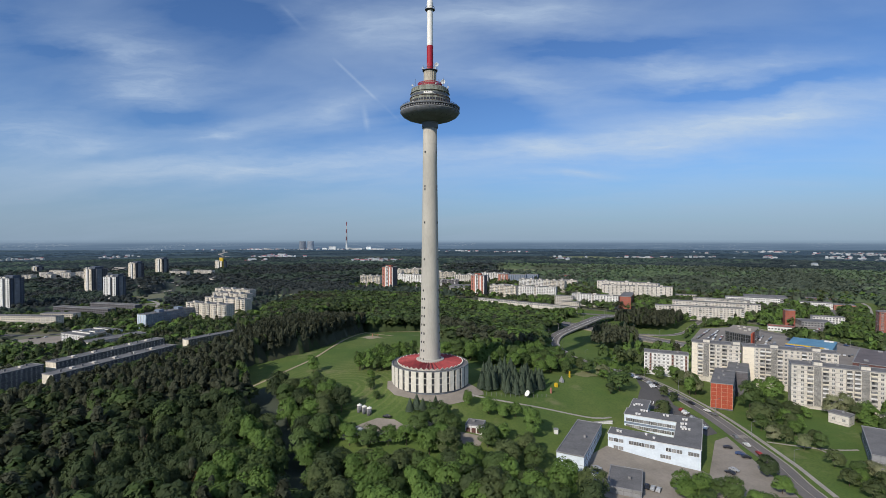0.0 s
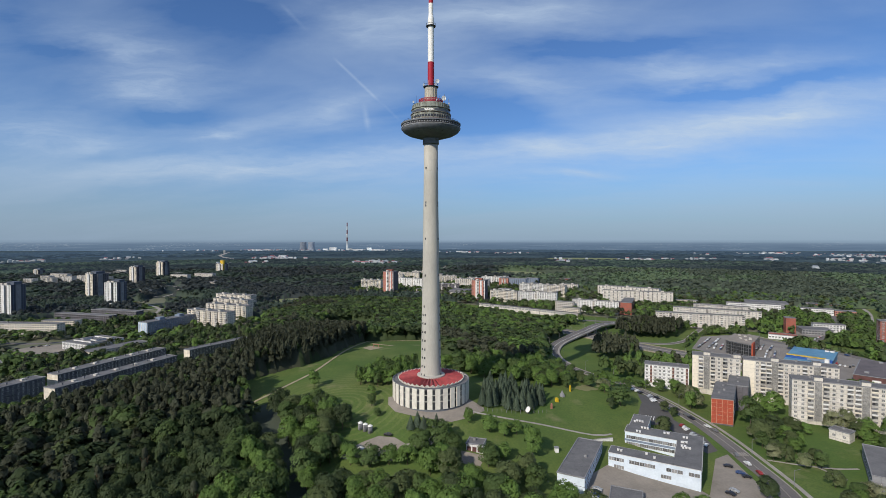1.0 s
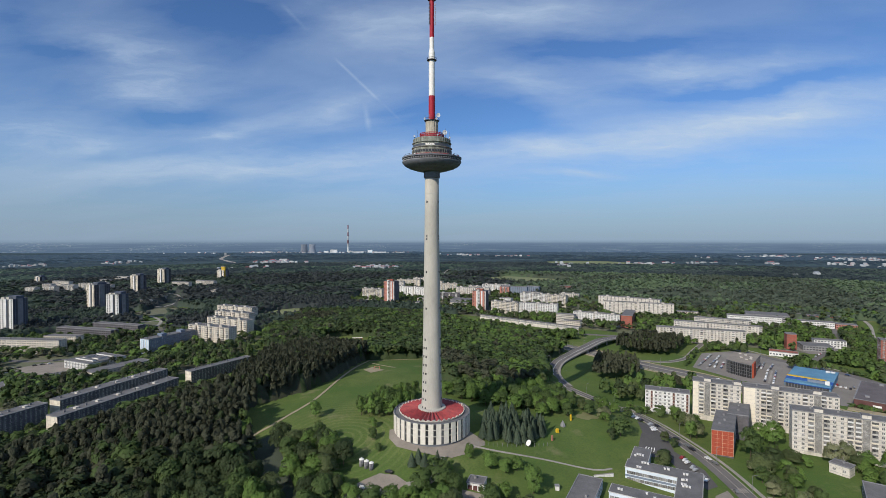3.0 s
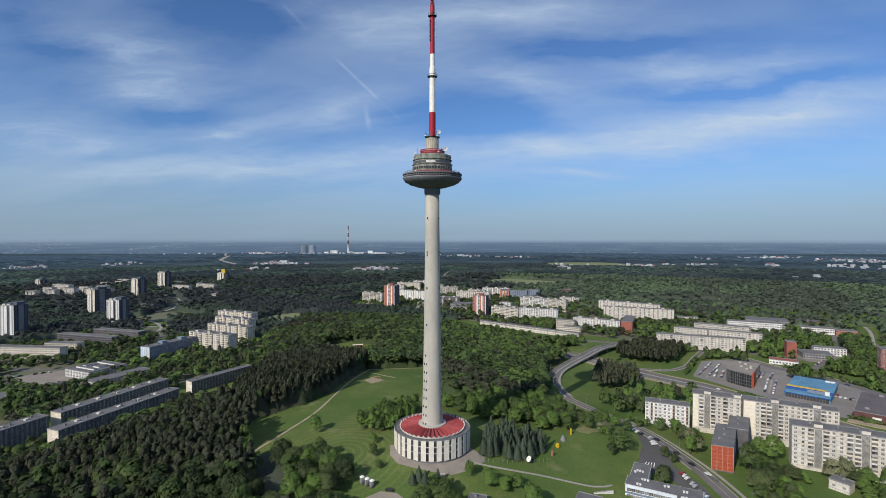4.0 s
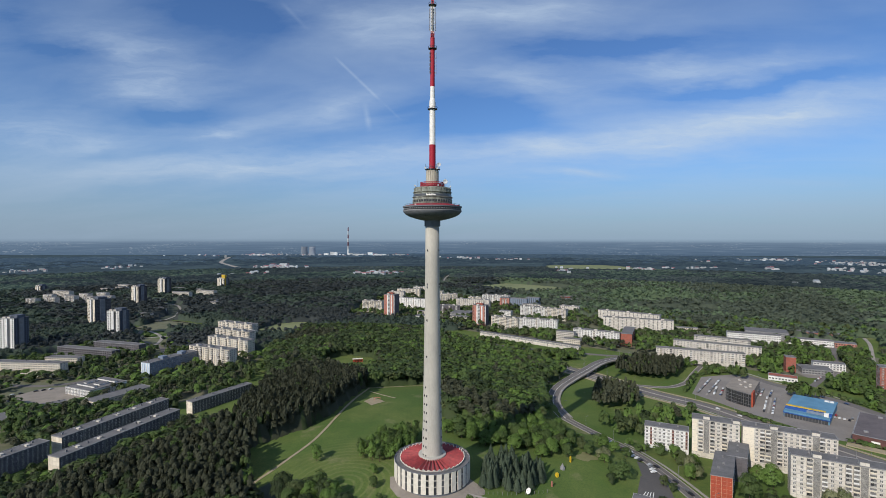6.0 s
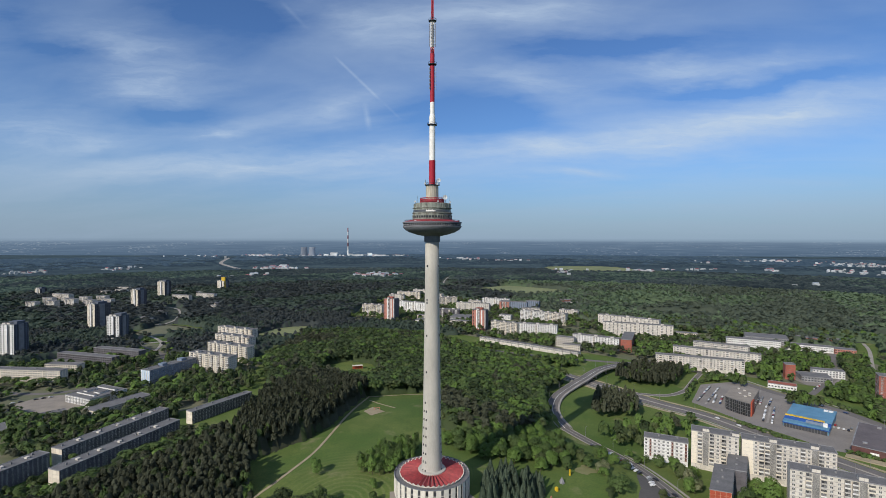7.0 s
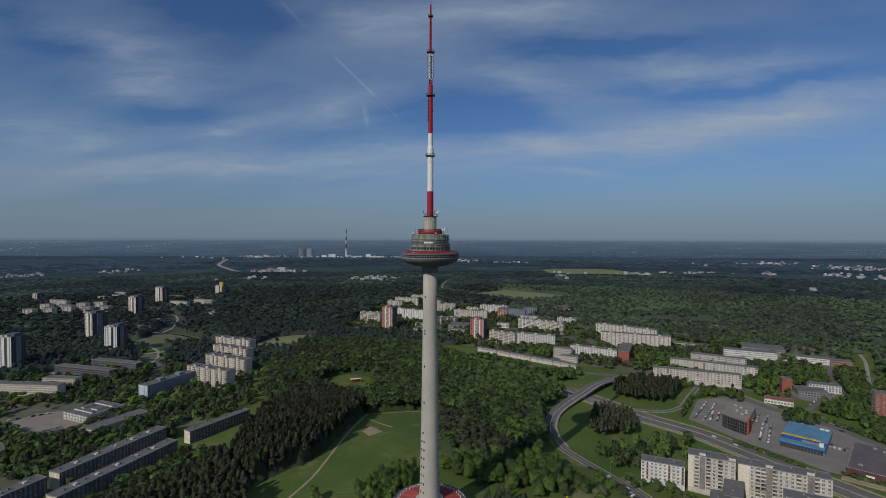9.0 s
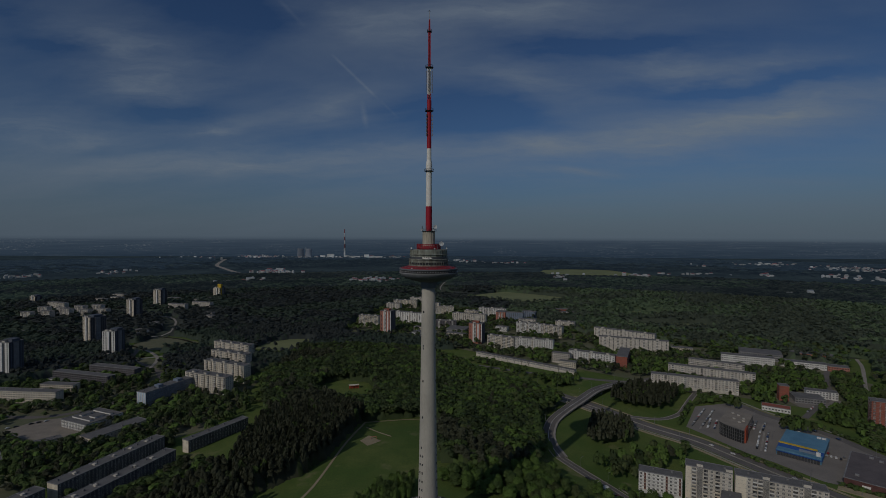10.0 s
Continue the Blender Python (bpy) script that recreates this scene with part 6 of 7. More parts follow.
def scatter(plan, gap, rng, holes=()):
    p = np.asarray(plan, float)
    xs, ys = np.meshgrid(np.arange(p[:, 0].min(), p[:, 0].max() + gap, gap), np.arange(p[:, 1].min(), p[:, 1].max() + gap, gap))
    xs = (xs + rng.uniform(-0.42, 0.42, xs.shape) * gap).ravel()
    ys = (ys + rng.uniform(-0.42, 0.42, ys.shape) * gap).ravel()
    keep = inside(xs, ys, p)
    for h in holes:
        keep &= ~inside(xs, ys, h)
    return xs[keep], ys[keep]


def grove(x, y, size):
    """A smooth uneven field over the plan, for groves of one kind."""
    x, y = np.asarray(x) / size, np.asarray(y) / size
    return np.sin(x + 1.3 * np.sin(0.7 * y + 1)) + np.sin(1.37 * y + 0.9 * np.sin(1.1 * x)) + 0.6 * np.sin(2.3 * x - 1.7 * y + 2) + 0.4 * np.sin(3.1 * y + 2.9 * x)


def near_line(x, y, line, reach):
    hit = np.zeros(np.shape(x), bool)
    for (ax, ay), (bx, by) in zip(line, line[1:]):
        dx, dy = bx - ax, by - ay
        s = np.clip(((x - ax) * dx + (y - ay) * dy) / (dx * dx + dy * dy), 0, 1)
        hit |= np.hypot(x - ax - s * dx, y - ay - s * dy) < reach
    return hit


def clear(xs, ys):
    """Where trees may stand: off the roads and out of the buildings."""
    free = np.ones(len(xs), bool)
    for line, reach in LANES:
        free &= ~near_line(xs, ys, line, reach + 3.5)
    for plan in FOOTPRINTS:
        free &= ~inside(xs, ys, plan)
    return free


def woods(name, label, xs, ys, tall, wide, templates, mats, weights, rng, spread=0.25, patch_=0.0, depth=0.75, merge=1.15, kept_clear=True):
    """A wood: many trees in one mesh, each a scaled and turned crown; depth is how far down the crowns reach, merge how far they grow into each other."""
    if kept_clear:
        free = clear(xs, ys)
        xs, ys = xs[free], ys[free]
    sets, ways, slots = [], [], []
    choice = rng.choice(len(templates), len(xs), p=np.array(weights) / sum(weights))
    if patch_ and len(xs):
        needle = np.array([slot in (4, 6) for _, slot in templates])
        w = np.array(weights, float)
        share = w[needle].sum() / w.sum()
        field = grove(xs, ys, patch_) + rng.normal(0, 0.45, len(xs))
        pines = field > np.quantile(field, 1 - share)
        for flag in (True, False):
            ids, spots_ = np.flatnonzero(needle == flag), np.flatnonzero(pines == flag)
            if len(ids) and len(spots_):
                choice[spots_] = rng.choice(ids, len(spots_), p=w[ids] / w[ids].sum())
    z = ground_height(xs, ys)
    for i in range(len(xs)):
        (q, outward), slot = templates[choice[i]]
        a, w, h = rng.uniform(0, 2 * math.pi), wide * merge * rng.uniform(1 - spread, 1 + spread) * (1.3 if slot in (4, 6) else 1.0), tall * rng.uniform(1 - spread, 1 + spread)
        c, s = math.cos(a) * w, math.sin(a) * w
        m = np.array([[c, -s, 0], [s, c, 0], [0, 0, h]])
        sets.append((q * (1, 1, depth) + (0, 0, 1 - depth)) @ m.T + np.array([xs[i], ys[i], z[i]]))
        ways.append(outward @ (m / np.array([[w], [w], [h]])).T)
        slots.append(np.full(len(q), slot))
    return tagged(new(name, sprays(name, (np.concatenate(sets), np.concatenate(ways)), mats, np.concatenate(slots))), label, "woods", kind="stuff")


def canopy(name, label, where, box, step, tall, mats, patch_=60.0, share=0.5, rough=0.2):
    """An uneven leaf-coloured sheet added to fill gaps between crowns that would go black; it comes down to the ground
    at the wood's edge.
    mats: two for needle trees and leafy trees; share: how much of it is leafy."""
    rng = np.random.default_rng(int(abs(box[0]) + box[3] + tall))
    gx_, gy_ = np.meshgrid(np.arange(box[0], box[2], step), np.arange(box[1], box[3], step))
    cx_, cy_ = gx_[:-1, :-1] + step / 2, gy_[:-1, :-1] + step / 2
    keep = (where(cx_.ravel(), cy_.ravel()) & clear(cx_.ravel(), cy_.ravel())).reshape(cx_.shape)
    around = np.zeros(gx_.shape, int)
    for dy_, dx_ in ((0, 0), (0, 1), (1, 0), (1, 1)):
        around[dy_:dy_ + keep.shape[0], dx_:dx_ + keep.shape[1]] += keep
    ids_ = np.full(gx_.shape, -1)
    ids_[around > 0] = np.arange((around > 0).sum())
    jx, jy = gx_ + rng.uniform(-0.45, 0.45, gx_.shape) * step, gy_ + rng.uniform(-0.45, 0.45, gx_.shape) * step
    rise = np.where(around == 4, tall * (0.66 + rng.uniform(-rough, rough, gx_.shape)), 0.0)
    spots_ = np.stack([jx, jy, ground_height(jx, jy) + rise], -1)[around > 0]
    corners_ = np.stack([ids_[:-1, :-1], ids_[:-1, 1:], ids_[1:, 1:], ids_[1:, :-1]], -1)[keep]
    field = grove(cx_[keep], cy_[keep], patch_) + rng.normal(0, 0.45, keep.sum())
    leafy = (field < np.quantile(field, share)).astype(int)
    return tagged(new(name, shape(name, spots_, corners_.tolist(), mats, leafy.tolist(), smooth=True)), label, "woods", kind="stuff")


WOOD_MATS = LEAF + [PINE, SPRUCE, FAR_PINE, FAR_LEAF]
HAZY_MATS = LEAF + [PINE, SPRUCE, HAZY_PINE, HAZY_LEAF]


def templates(count, size, rng, leafy=True, pines=True):
    made = []
    if leafy:
        made += [(broad_crown(count, size, rng, 9), slot) for slot in (0, 1, 2, 3, 1, 2)]
    if pines:
        made += [(pine_crown(count, size * 0.9, rng), 4) for _ in range(3)]
    return made


NEAR = templates(330, 0.150, RNG)
DENSE = templates(350, 0.149, RNG)
MID = templates(112, 0.254, RNG)
MIDW = [1, 2, 2, 1, 2, 2]
COARSE = [(broad_crown(44, 0.36, RNG, 5), s) for s in (1, 2, 0, 1, 3)] + [(pine_crown(40, 0.31, RNG), 4) for _ in range(5)]
FAR_COARSE = [(broad_crown(14, 0.62, RNG, 4), 7) for s in range(5)] + [(pine_crown(16, 0.48, RNG), 6) for _ in range(6)]

# zones of wood, as outlines on the ground
CORRIDOR = [(-104, 270), (-84, 236), (-62, 200), (-54, 200), (-76, 238), (-95, 276)]
FRONT_LEFT = [(-131, 322), (-120, 296), (-108, 268), (-88, 234), (-68, 200), (-52, 165), (-300, 165), (-330, 190), (-330, 220), (-262, 280), (-204, 350), (-176, 392), (-150, 350)]
patch("forest_floor", "dark needle-strewn floor of the near wood", FRONT_LEFT, FOREST_FLOOR, 0.06, "ground", 8)
# dark ground laid in the gap to paint the trees' shade on it
patch("forest_floor", "dark ground in a gap, standing in for tree shade", [(-116, 290), (-84, 230), (-60, 190), (-48, 192), (-70, 236), (-94, 278), (-106, 300)], FOREST_FLOOR, 0.09, "ground", 6)
# sheets added under the crowns to keep the gaps from going black
canopy("undergrowth", "dark leaf sheet filling gaps under the near pines", lambda x, y: inside(x, y, FRONT_LEFT) & ~inside(x, y, CORRIDOR) & (y > 262), (-330, 165, -50, 395), 3.6, 17, [PINE, LEAF[2]], 40, 0.12)
canopy("undergrowth", "leaf sheet filling gaps under the near wood", lambda x, y: inside(x, y, FRONT_LEFT) & ~inside(x, y, CORRIDOR) & (y < 262), (-330, 165, -50, 395), 3.6, 12, [LEAF[2], LEAF[2]], 40, 0.5)
xs, ys = scatter(FRONT_LEFT, 7.9, RNG, [CORRIDOR])
nx, ny = scatter(FRONT_LEFT, 4.6, RNG, [CORRIDOR])
xs, ys = np.concatenate([xs[ys < 266], nx[ny >= 266]]), np.concatenate([ys[ys < 266], ny[ny >= 266]])
near = (ys < 258) & (xs > -150) & (ys > 182)
for x, y in zip(xs[near], ys[near]):
    kind = "pine" if RNG.uniform() < (0.2 if y > 246 or y < 194 else 0.3 if x > -92 else 0.06) else "broad"
    # darker leaf variants further left stand in for cloud shade
    plant(kind, x, y, RNG.uniform(12, 21) if kind == "broad" else RNG.uniform(17, 22), RNG.uniform(9, 13.5) if kind == "broad" else RNG.uniform(8, 11), variant=int(RNG.choice([0, 1, 2, 3, 4, 5, 2, 3, 0, 1, 6, 7] if x > -100 else [2, 4, 5, 4, 5, 4, 5, 4, 5])))
rest = ~near
deep = rest & (ys > 266 + RNG.normal(0, 7, len(ys)))
woods("pine_woods", "dense pine wood with some broadleaf trees", xs[deep], ys[deep], 18.5, 8.2, NEAR, WOOD_MATS, [0.1, 0.3, 0.3, 0.3, 0.3, 0.3] + [4.0] * 3, RNG, 0.13, depth=0.8, merge=0.95)
deep = rest & ~deep
# weights favour dark leaves, the cloud shade put into this wood's colour
woods("mixed_woods", "dense broadleaf wood with some pines", xs[deep], ys[deep], 17, 10.5, DENSE, WOOD_MATS, [0.1, 0.6, 3.0, 0.5, 0.6, 3.0] + [1.2] * 3, RNG)
for plan in ([(-268, 334), (-232, 436), (-200, 420), (-236, 318)], [(-328, 272), (-297, 362), (-272, 334), (-304, 250)]):
    patch("forest_floor", "dark leaf-strewn ground under trees beside the blocks", plan, FOREST_FLOOR, 0.10, "ground", 8)
    xs, ys = scatter(plan, 5.6, RNG)
    woods("tree_belt", "leafy trees close to the grey blocks", xs, ys, 6.5, 7, NEAR, WOOD_MATS, [0.6, 1.5, 2, 1, 1.5, 2] + [0.2] * 3, RNG, 0.35, depth=0.95, merge=1.0)
LOW_EDGE = [(-330, 222), (-258, 280), (-212, 372), (-190, 405), (-205, 425), (-232, 425), (-266, 334), (-335, 262)]
xs, ys = scatter(LOW_EDGE, 8.0, RNG)
woods("tree_belt", "lower leafy trees along the grey blocks", xs, ys, 9, 9, MID, WOOD_MATS, MIDW + [1] * 3, RNG)
PINE_EDGE = [(-150, 350), (-144, 347), (-109, 379), (-92, 420), (-84, 470), (-79, 508), (-100, 560), (-190, 540), (-182, 440), (-172, 395)]
canopy("undergrowth", "dark leaf sheet filling gaps under the pines by the lawn", lambda x, y: inside(x, y, PINE_EDGE), (-195, 340, -70, 565), 3.6, 17, [PINE, LEAF[2]], 40, 0.1)
xs, ys = scatter(PINE_EDGE, 4.6, RNG)
woods("pine_woods", "dark pine wood at the edge of the lawn", xs, ys, 19.5, 7.4, MID, WOOD_MATS, [0.05, 0.2, 0.2, 0.05, 0.2, 0.2] + [2.4] * 3, RNG, 0.10, depth=0.85, merge=0.95)
BEHIND = [(-100, 560), (-79, 508), (-28, 535), (15, 528), (25, 500), (-8, 470), (-12, 430), (0, 400), (30, 380), (60, 400), (88, 420), (100, 470), (108, 540), (140, 590), (165, 625), (110, 680), (60, 725), (30, 790), (-40, 870), (-160, 900), (-260, 880), (-250, 790), (-260, 700), (-225, 620), (-195, 545)]
CLEARING = [(-172, 644), (-165, 688), (-140, 706), (-105, 694), (-84, 644), (-90, 592), (-122, 588)]
canopy("undergrowth", "leaf sheet filling gaps under the wood behind the tower", lambda x, y: inside(x, y, BEHIND) & ~inside(x, y, CLEARING), (-265, 375, 170, 905), 4.6, 16, [LEAF[1], LEAF[2]], 42, 0.85)
xs, ys = scatter(BEHIND, 6.5, RNG, [CLEARING])
# sunlight put into colour: a brighter leaf mix where this holds
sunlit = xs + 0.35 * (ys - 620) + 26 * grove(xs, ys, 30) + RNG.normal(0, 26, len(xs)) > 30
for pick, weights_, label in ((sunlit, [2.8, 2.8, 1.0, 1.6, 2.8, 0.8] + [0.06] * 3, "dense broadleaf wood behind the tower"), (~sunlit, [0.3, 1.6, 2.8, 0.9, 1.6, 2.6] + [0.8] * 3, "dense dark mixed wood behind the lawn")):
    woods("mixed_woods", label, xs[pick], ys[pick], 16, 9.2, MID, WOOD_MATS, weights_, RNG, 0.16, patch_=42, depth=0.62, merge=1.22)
LOOP_PINES = [(214, 612), (230, 592), (258, 580), (280, 588), (296, 612), (316, 640), (300, 656), (256, 660), (232, 640)]
INNER_PINES = [(146, 478), (196, 482), (208, 530), (172, 545), (160, 515)]
for plan in (LOOP_PINES, INNER_PINES):
    xs, ys = scatter(plan, 4.4, RNG)
    woods("pine_grove", "dark pine grove beside the flyover", xs, ys, 16, 6.4, MID, WOOD_MATS, [0.1] * 6 + [3] * 3, RNG, 0.14, depth=0.85, merge=0.95)
for plan, tall in (([(140, 440), (190, 462), (240, 470), (232, 435), (180, 420), (148, 408)], 13), ([(120, 690), (190, 720), (205, 700), (150, 660)], 12), ([(50, 790), (185, 672), (195, 682), (60, 806)], 8),
                   ([(160, 790), (210, 810), (290, 760), (330, 770), (420, 720), (460, 760), (300, 860), (130, 880)], 11),
                   ([(318, 655), (392, 622), (400, 612), (440, 600), (480, 570), (560, 620), (560, 700), (470, 720), (400, 740), (330, 720)], 11),
                   ([(430, 560), (470, 540), (560, 480), (640, 600), (600, 700), (540, 640), (470, 590)], 11)):
    xs, ys = scatter(plan, 9.6, RNG, [[(434, 590), (490, 584), (524, 612), (520, 648), (470, 652), (436, 636)]])
    woods("tree_belt", "leafy tree belt between blocks and roads", xs, ys, tall, 8.6, MID, WOOD_MATS, [4, 2, 0.3, 2, 2, 0.3] + [0.2] * 3, RNG, 0.22, depth=0.9, merge=1.0)
for plan, tall in (([(-400, 440), (-345, 470), (-330, 530), (-300, 560), (-262, 470), (-290, 380), (-330, 380), (-380, 400)], 11), ([(-455, 575), (-420, 565), (-380, 600), (-330, 670), (-350, 780), (-440, 780), (-460, 690), (-475, 640)], 11), ([(-640, 622), (-470, 612), (-470, 660), (-560, 690), (-640, 660)], 10),
                   ([(-330, 560), (-240, 500), (-225, 620), (-260, 640), (-330, 640)], 12), ([(-700, 500), (-480, 480), (-470, 515), (-640, 540)], 7), ([(-430, 445), (-360, 412), (-330, 430), (-345, 472), (-385, 468), (-410, 478)], 13), ([(-365, 462), (-330, 455), (-318, 500), (-338, 512)], 10), ([(-490, 470), (-420, 452), (-405, 485), (-475, 500)], 9), ([(-570, 566), (-470, 556), (-470, 572), (-570, 588)], 4)):
    xs, ys = scatter(plan, 9.5, RNG)
    keep = RNG.uniform(size=len(xs)) < 0.8
    woods("tree_belt", "leafy trees between the western blocks", xs[keep], ys[keep], tall, 8.6, MID, WOOD_MATS, [1.0, 2.0, 2.0, 1.0, 2.0, 1.5] + [0.6] * 3, RNG, depth=0.9, merge=1.0)

xs, ys = scatter([(-720, 500), (-560, 520), (-470, 470), (-430, 430), (-345, 385), (-290, 440), (-245, 520), (-262, 700), (-420, 790), (-560, 860), (-720, 760)], 9.0, RNG, [[(-475, 500), (-458, 552), (-420, 566), (-384, 522), (-372, 498), (-405, 486)]])
keep = grove(xs, ys, 30) + RNG.normal(0, 0.5, len(xs)) > -0.3
woods("tree_belt", "leafy trees among the western blocks", xs[keep], ys[keep], 9.5, 8.6, COARSE, WOOD_MATS, [1, 2.4, 2.0, 2, 2.2, .3, .3, .3, .3, .3], RNG)

# far woods, thinning in detail with distance
ESTATE = [(-210, 1030), (-60, 980), (60, 880), (220, 760), (300, 690), (400, 600), (430, 440), (560, 380), (680, 620), (640, 800), (470, 960), (300, 1060), (160, 1330), (-60, 1480), (-160, 1460), (-210, 1200)]
WEST = [(-640, 480), (-340, 380), (-240, 500), (-262, 700), (-420, 720), (-560, 745), (-600, 640)]


def wild(x, y, r0, r1, half_angle=46):
    """Whether far woods grow at these places."""
    r = np.hypot(x, y)
    keep = (r > r0) & (r < r1) & (np.abs(np.degrees(np.arctan2(x, y))) < half_angle)
    for f in FIELDS + (ESTATE, WEST, FRONT_LEFT, PINE_EDGE, BEHIND):
        keep &= ~inside(x, y, f)
    for line in FAR_ROADS:
        keep &= ~near_line(x, y, line, 10 + 0.004 * r1 if line[0][1] < 4000 else 75)
    return keep


def ring_points(r0, r1, gap, half_angle=46):
    xs_, ys_ = np.meshgrid(np.arange(-r1, r1, gap), np.arange(60, r1, gap))
    xs_ = (xs_ + RNG.uniform(-0.45, 0.45, xs_.shape) * gap).ravel()
    ys_ = (ys_ + RNG.uniform(-0.45, 0.45, ys_.shape) * gap).ravel()
    keep = wild(xs_, ys_, r0, r1, half_angle)
    return xs_[keep], ys_[keep]


SUNNY_MATS = [SUNNY_PINE, SUNNY_LEAF]
for lo, hi, grid_, tall, patch_ in ((620, 1200, 5.0, 15, 70), (1200, 1950, 6.5, 17, 110)):
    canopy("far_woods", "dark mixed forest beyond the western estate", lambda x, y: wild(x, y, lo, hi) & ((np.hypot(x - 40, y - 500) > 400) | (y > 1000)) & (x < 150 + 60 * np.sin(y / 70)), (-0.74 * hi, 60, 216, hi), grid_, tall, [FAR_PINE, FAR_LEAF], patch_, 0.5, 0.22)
    canopy("far_woods", "mixed forest beyond the far estate, leaves brightened as sunlit", lambda x, y: wild(x, y, lo, hi) & ((np.hypot(x - 40, y - 500) > 400) | (y > 1000)) & (x >= 150 + 60 * np.sin(y / 70)), (84, 60, 0.74 * hi, hi), grid_, tall, SUNNY_MATS, patch_, 0.5, 0.22)
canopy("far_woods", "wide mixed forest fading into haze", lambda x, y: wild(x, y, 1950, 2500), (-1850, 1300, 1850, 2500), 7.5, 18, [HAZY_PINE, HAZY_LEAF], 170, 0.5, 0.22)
canopy("far_woods", "wide forest in painted blue haze towards the horizon", lambda x, y: wild(x, y, 2500, 3250), (-2400, 1700, 2400, 3250), 11.0, 20, [HORIZON_WOOD, HORIZON_WOOD], 170, 0.5, 0.22)
xs, ys = ring_points(620, 1150, 11.5)
keep = np.hypot(xs - 40, ys - 500) > 400
for part_, slots_ in ((xs > 180, None), (xs <= 180, (7, 6))):
    pick = keep & part_
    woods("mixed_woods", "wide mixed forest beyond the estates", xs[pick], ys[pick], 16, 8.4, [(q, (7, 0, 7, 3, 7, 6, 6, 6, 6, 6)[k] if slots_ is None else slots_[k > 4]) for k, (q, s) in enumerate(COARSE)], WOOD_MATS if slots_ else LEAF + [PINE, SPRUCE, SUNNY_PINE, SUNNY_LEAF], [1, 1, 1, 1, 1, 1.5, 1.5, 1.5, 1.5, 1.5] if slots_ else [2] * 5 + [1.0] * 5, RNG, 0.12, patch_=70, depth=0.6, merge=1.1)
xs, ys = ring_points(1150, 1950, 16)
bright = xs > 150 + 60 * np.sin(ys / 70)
woods("mixed_woods", "mixed forest beyond the far estate, leaves brightened as sunlit", xs[bright], ys[bright], 18, 11, FAR_COARSE, LEAF + [PINE, SPRUCE, SUNNY_PINE, SUNNY_LEAF], [1] * 11, RNG, 0.12, patch_=110, depth=0.5, merge=1.0)
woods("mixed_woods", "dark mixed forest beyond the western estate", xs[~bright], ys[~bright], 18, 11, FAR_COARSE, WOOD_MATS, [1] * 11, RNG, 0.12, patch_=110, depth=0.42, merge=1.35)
xs, ys = ring_points(1950, 2700, 20)
woods("mixed_woods", "wide mixed forest fading into haze", xs, ys, 19, 17, FAR_COARSE, HAZY_MATS, [1] * 11, RNG, 0.12, patch_=170, depth=0.42, merge=1.35)
xs, ys = ring_points(3150, 4930, 42, 56)
last = np.hypot(xs, ys) + RNG.normal(0, 130, len(xs)) + 200 * grove(xs, ys, 500) > 3900
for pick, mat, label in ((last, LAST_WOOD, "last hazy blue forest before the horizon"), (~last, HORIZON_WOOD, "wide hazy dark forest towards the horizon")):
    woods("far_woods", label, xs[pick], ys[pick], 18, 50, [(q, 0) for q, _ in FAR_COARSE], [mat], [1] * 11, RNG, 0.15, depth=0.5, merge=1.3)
xs, ys = scatter(ESTATE, 9.5, RNG)
keep = grove(xs, ys, 26) + RNG.normal(0, 0.5, len(xs)) > -0.6
keep &= ys > 690
keep &= ~near_line(xs, ys, FAR_ROADS[4], 10)
for line in ([(466, 798), (545, 762)], [(552, 776), (630, 736)], [(520, 850), (600, 820)]):
    keep &= ~near_line(xs, ys, line, 15)
woods("tree_belt", "leafy trees between the far blocks", xs[keep], ys[keep], 11, 8.6, COARSE, WOOD_MATS, [2, 2.4, 0.7, 2, 1.2, .3, .3, .3, .3, .3], RNG)

xs, ys = scatter([(-300, -60), (120, -60), (150, 140), (60, 165), (-300, 165)], 17, RNG)
woods("mixed_woods", "mixed wood below the flight", xs, ys, 15, 11, MID, WOOD_MATS, MIDW + [1] * 3, RNG)
# trees that stand by themselves round the tower
SINGLE = (("broad", -86, 322, 12, 9), ("broad", -45, 303, 7, 6), ("broad", -43, 288, 8, 6), ("broad", -38, 277, 5, 5), ("spruce", -18, 264, 8, 5.5), ("spruce", -14.5, 266, 9, 6), ("spruce", -11, 264, 8, 5.5), ("spruce", -4, 264, 9, 5.5), ("broad", -3, 252, 14, 14), ("broad", -12, 247, 12, 13), ("broad", 5, 246, 11, 10), ("broad", 3, 262, 6, 5),
          ("broad", 14, 272, 9, 6), ("broad", 25, 266, 10, 10), ("broad", 33, 264, 9, 9), ("broad", 40, 267, 8, 8), ("broad", 46, 250, 16, 12), ("broad", 22, 238, 12, 12), ("broad", 30, 244, 9, 9), ("broad", -46, 238, 12, 12), ("broad", -36, 237, 11, 12), ("broad", -27, 238, 10, 11), ("broad", -18, 238, 11, 11), ("broad", -56, 246, 11, 11), ("slender", 113, 328, 9, 6))
for kind, x, y, tall, wide in SINGLE:
    plant(kind, x, y, tall, wide, int(RNG.choice([0, 1, 0, 1, 2, 3])) if kind == "broad" else None)
GROVE = [(22, 289), (34, 289), (48, 294), (62, 305), (66, 318), (58, 330), (40, 332), (28, 322)]
for x, y in zip(*scatter(GROVE, 5.0, RNG)):
    plant("spruce", x, y, RNG.uniform(9.5, 13.5), RNG.uniform(5.5, 7.5))
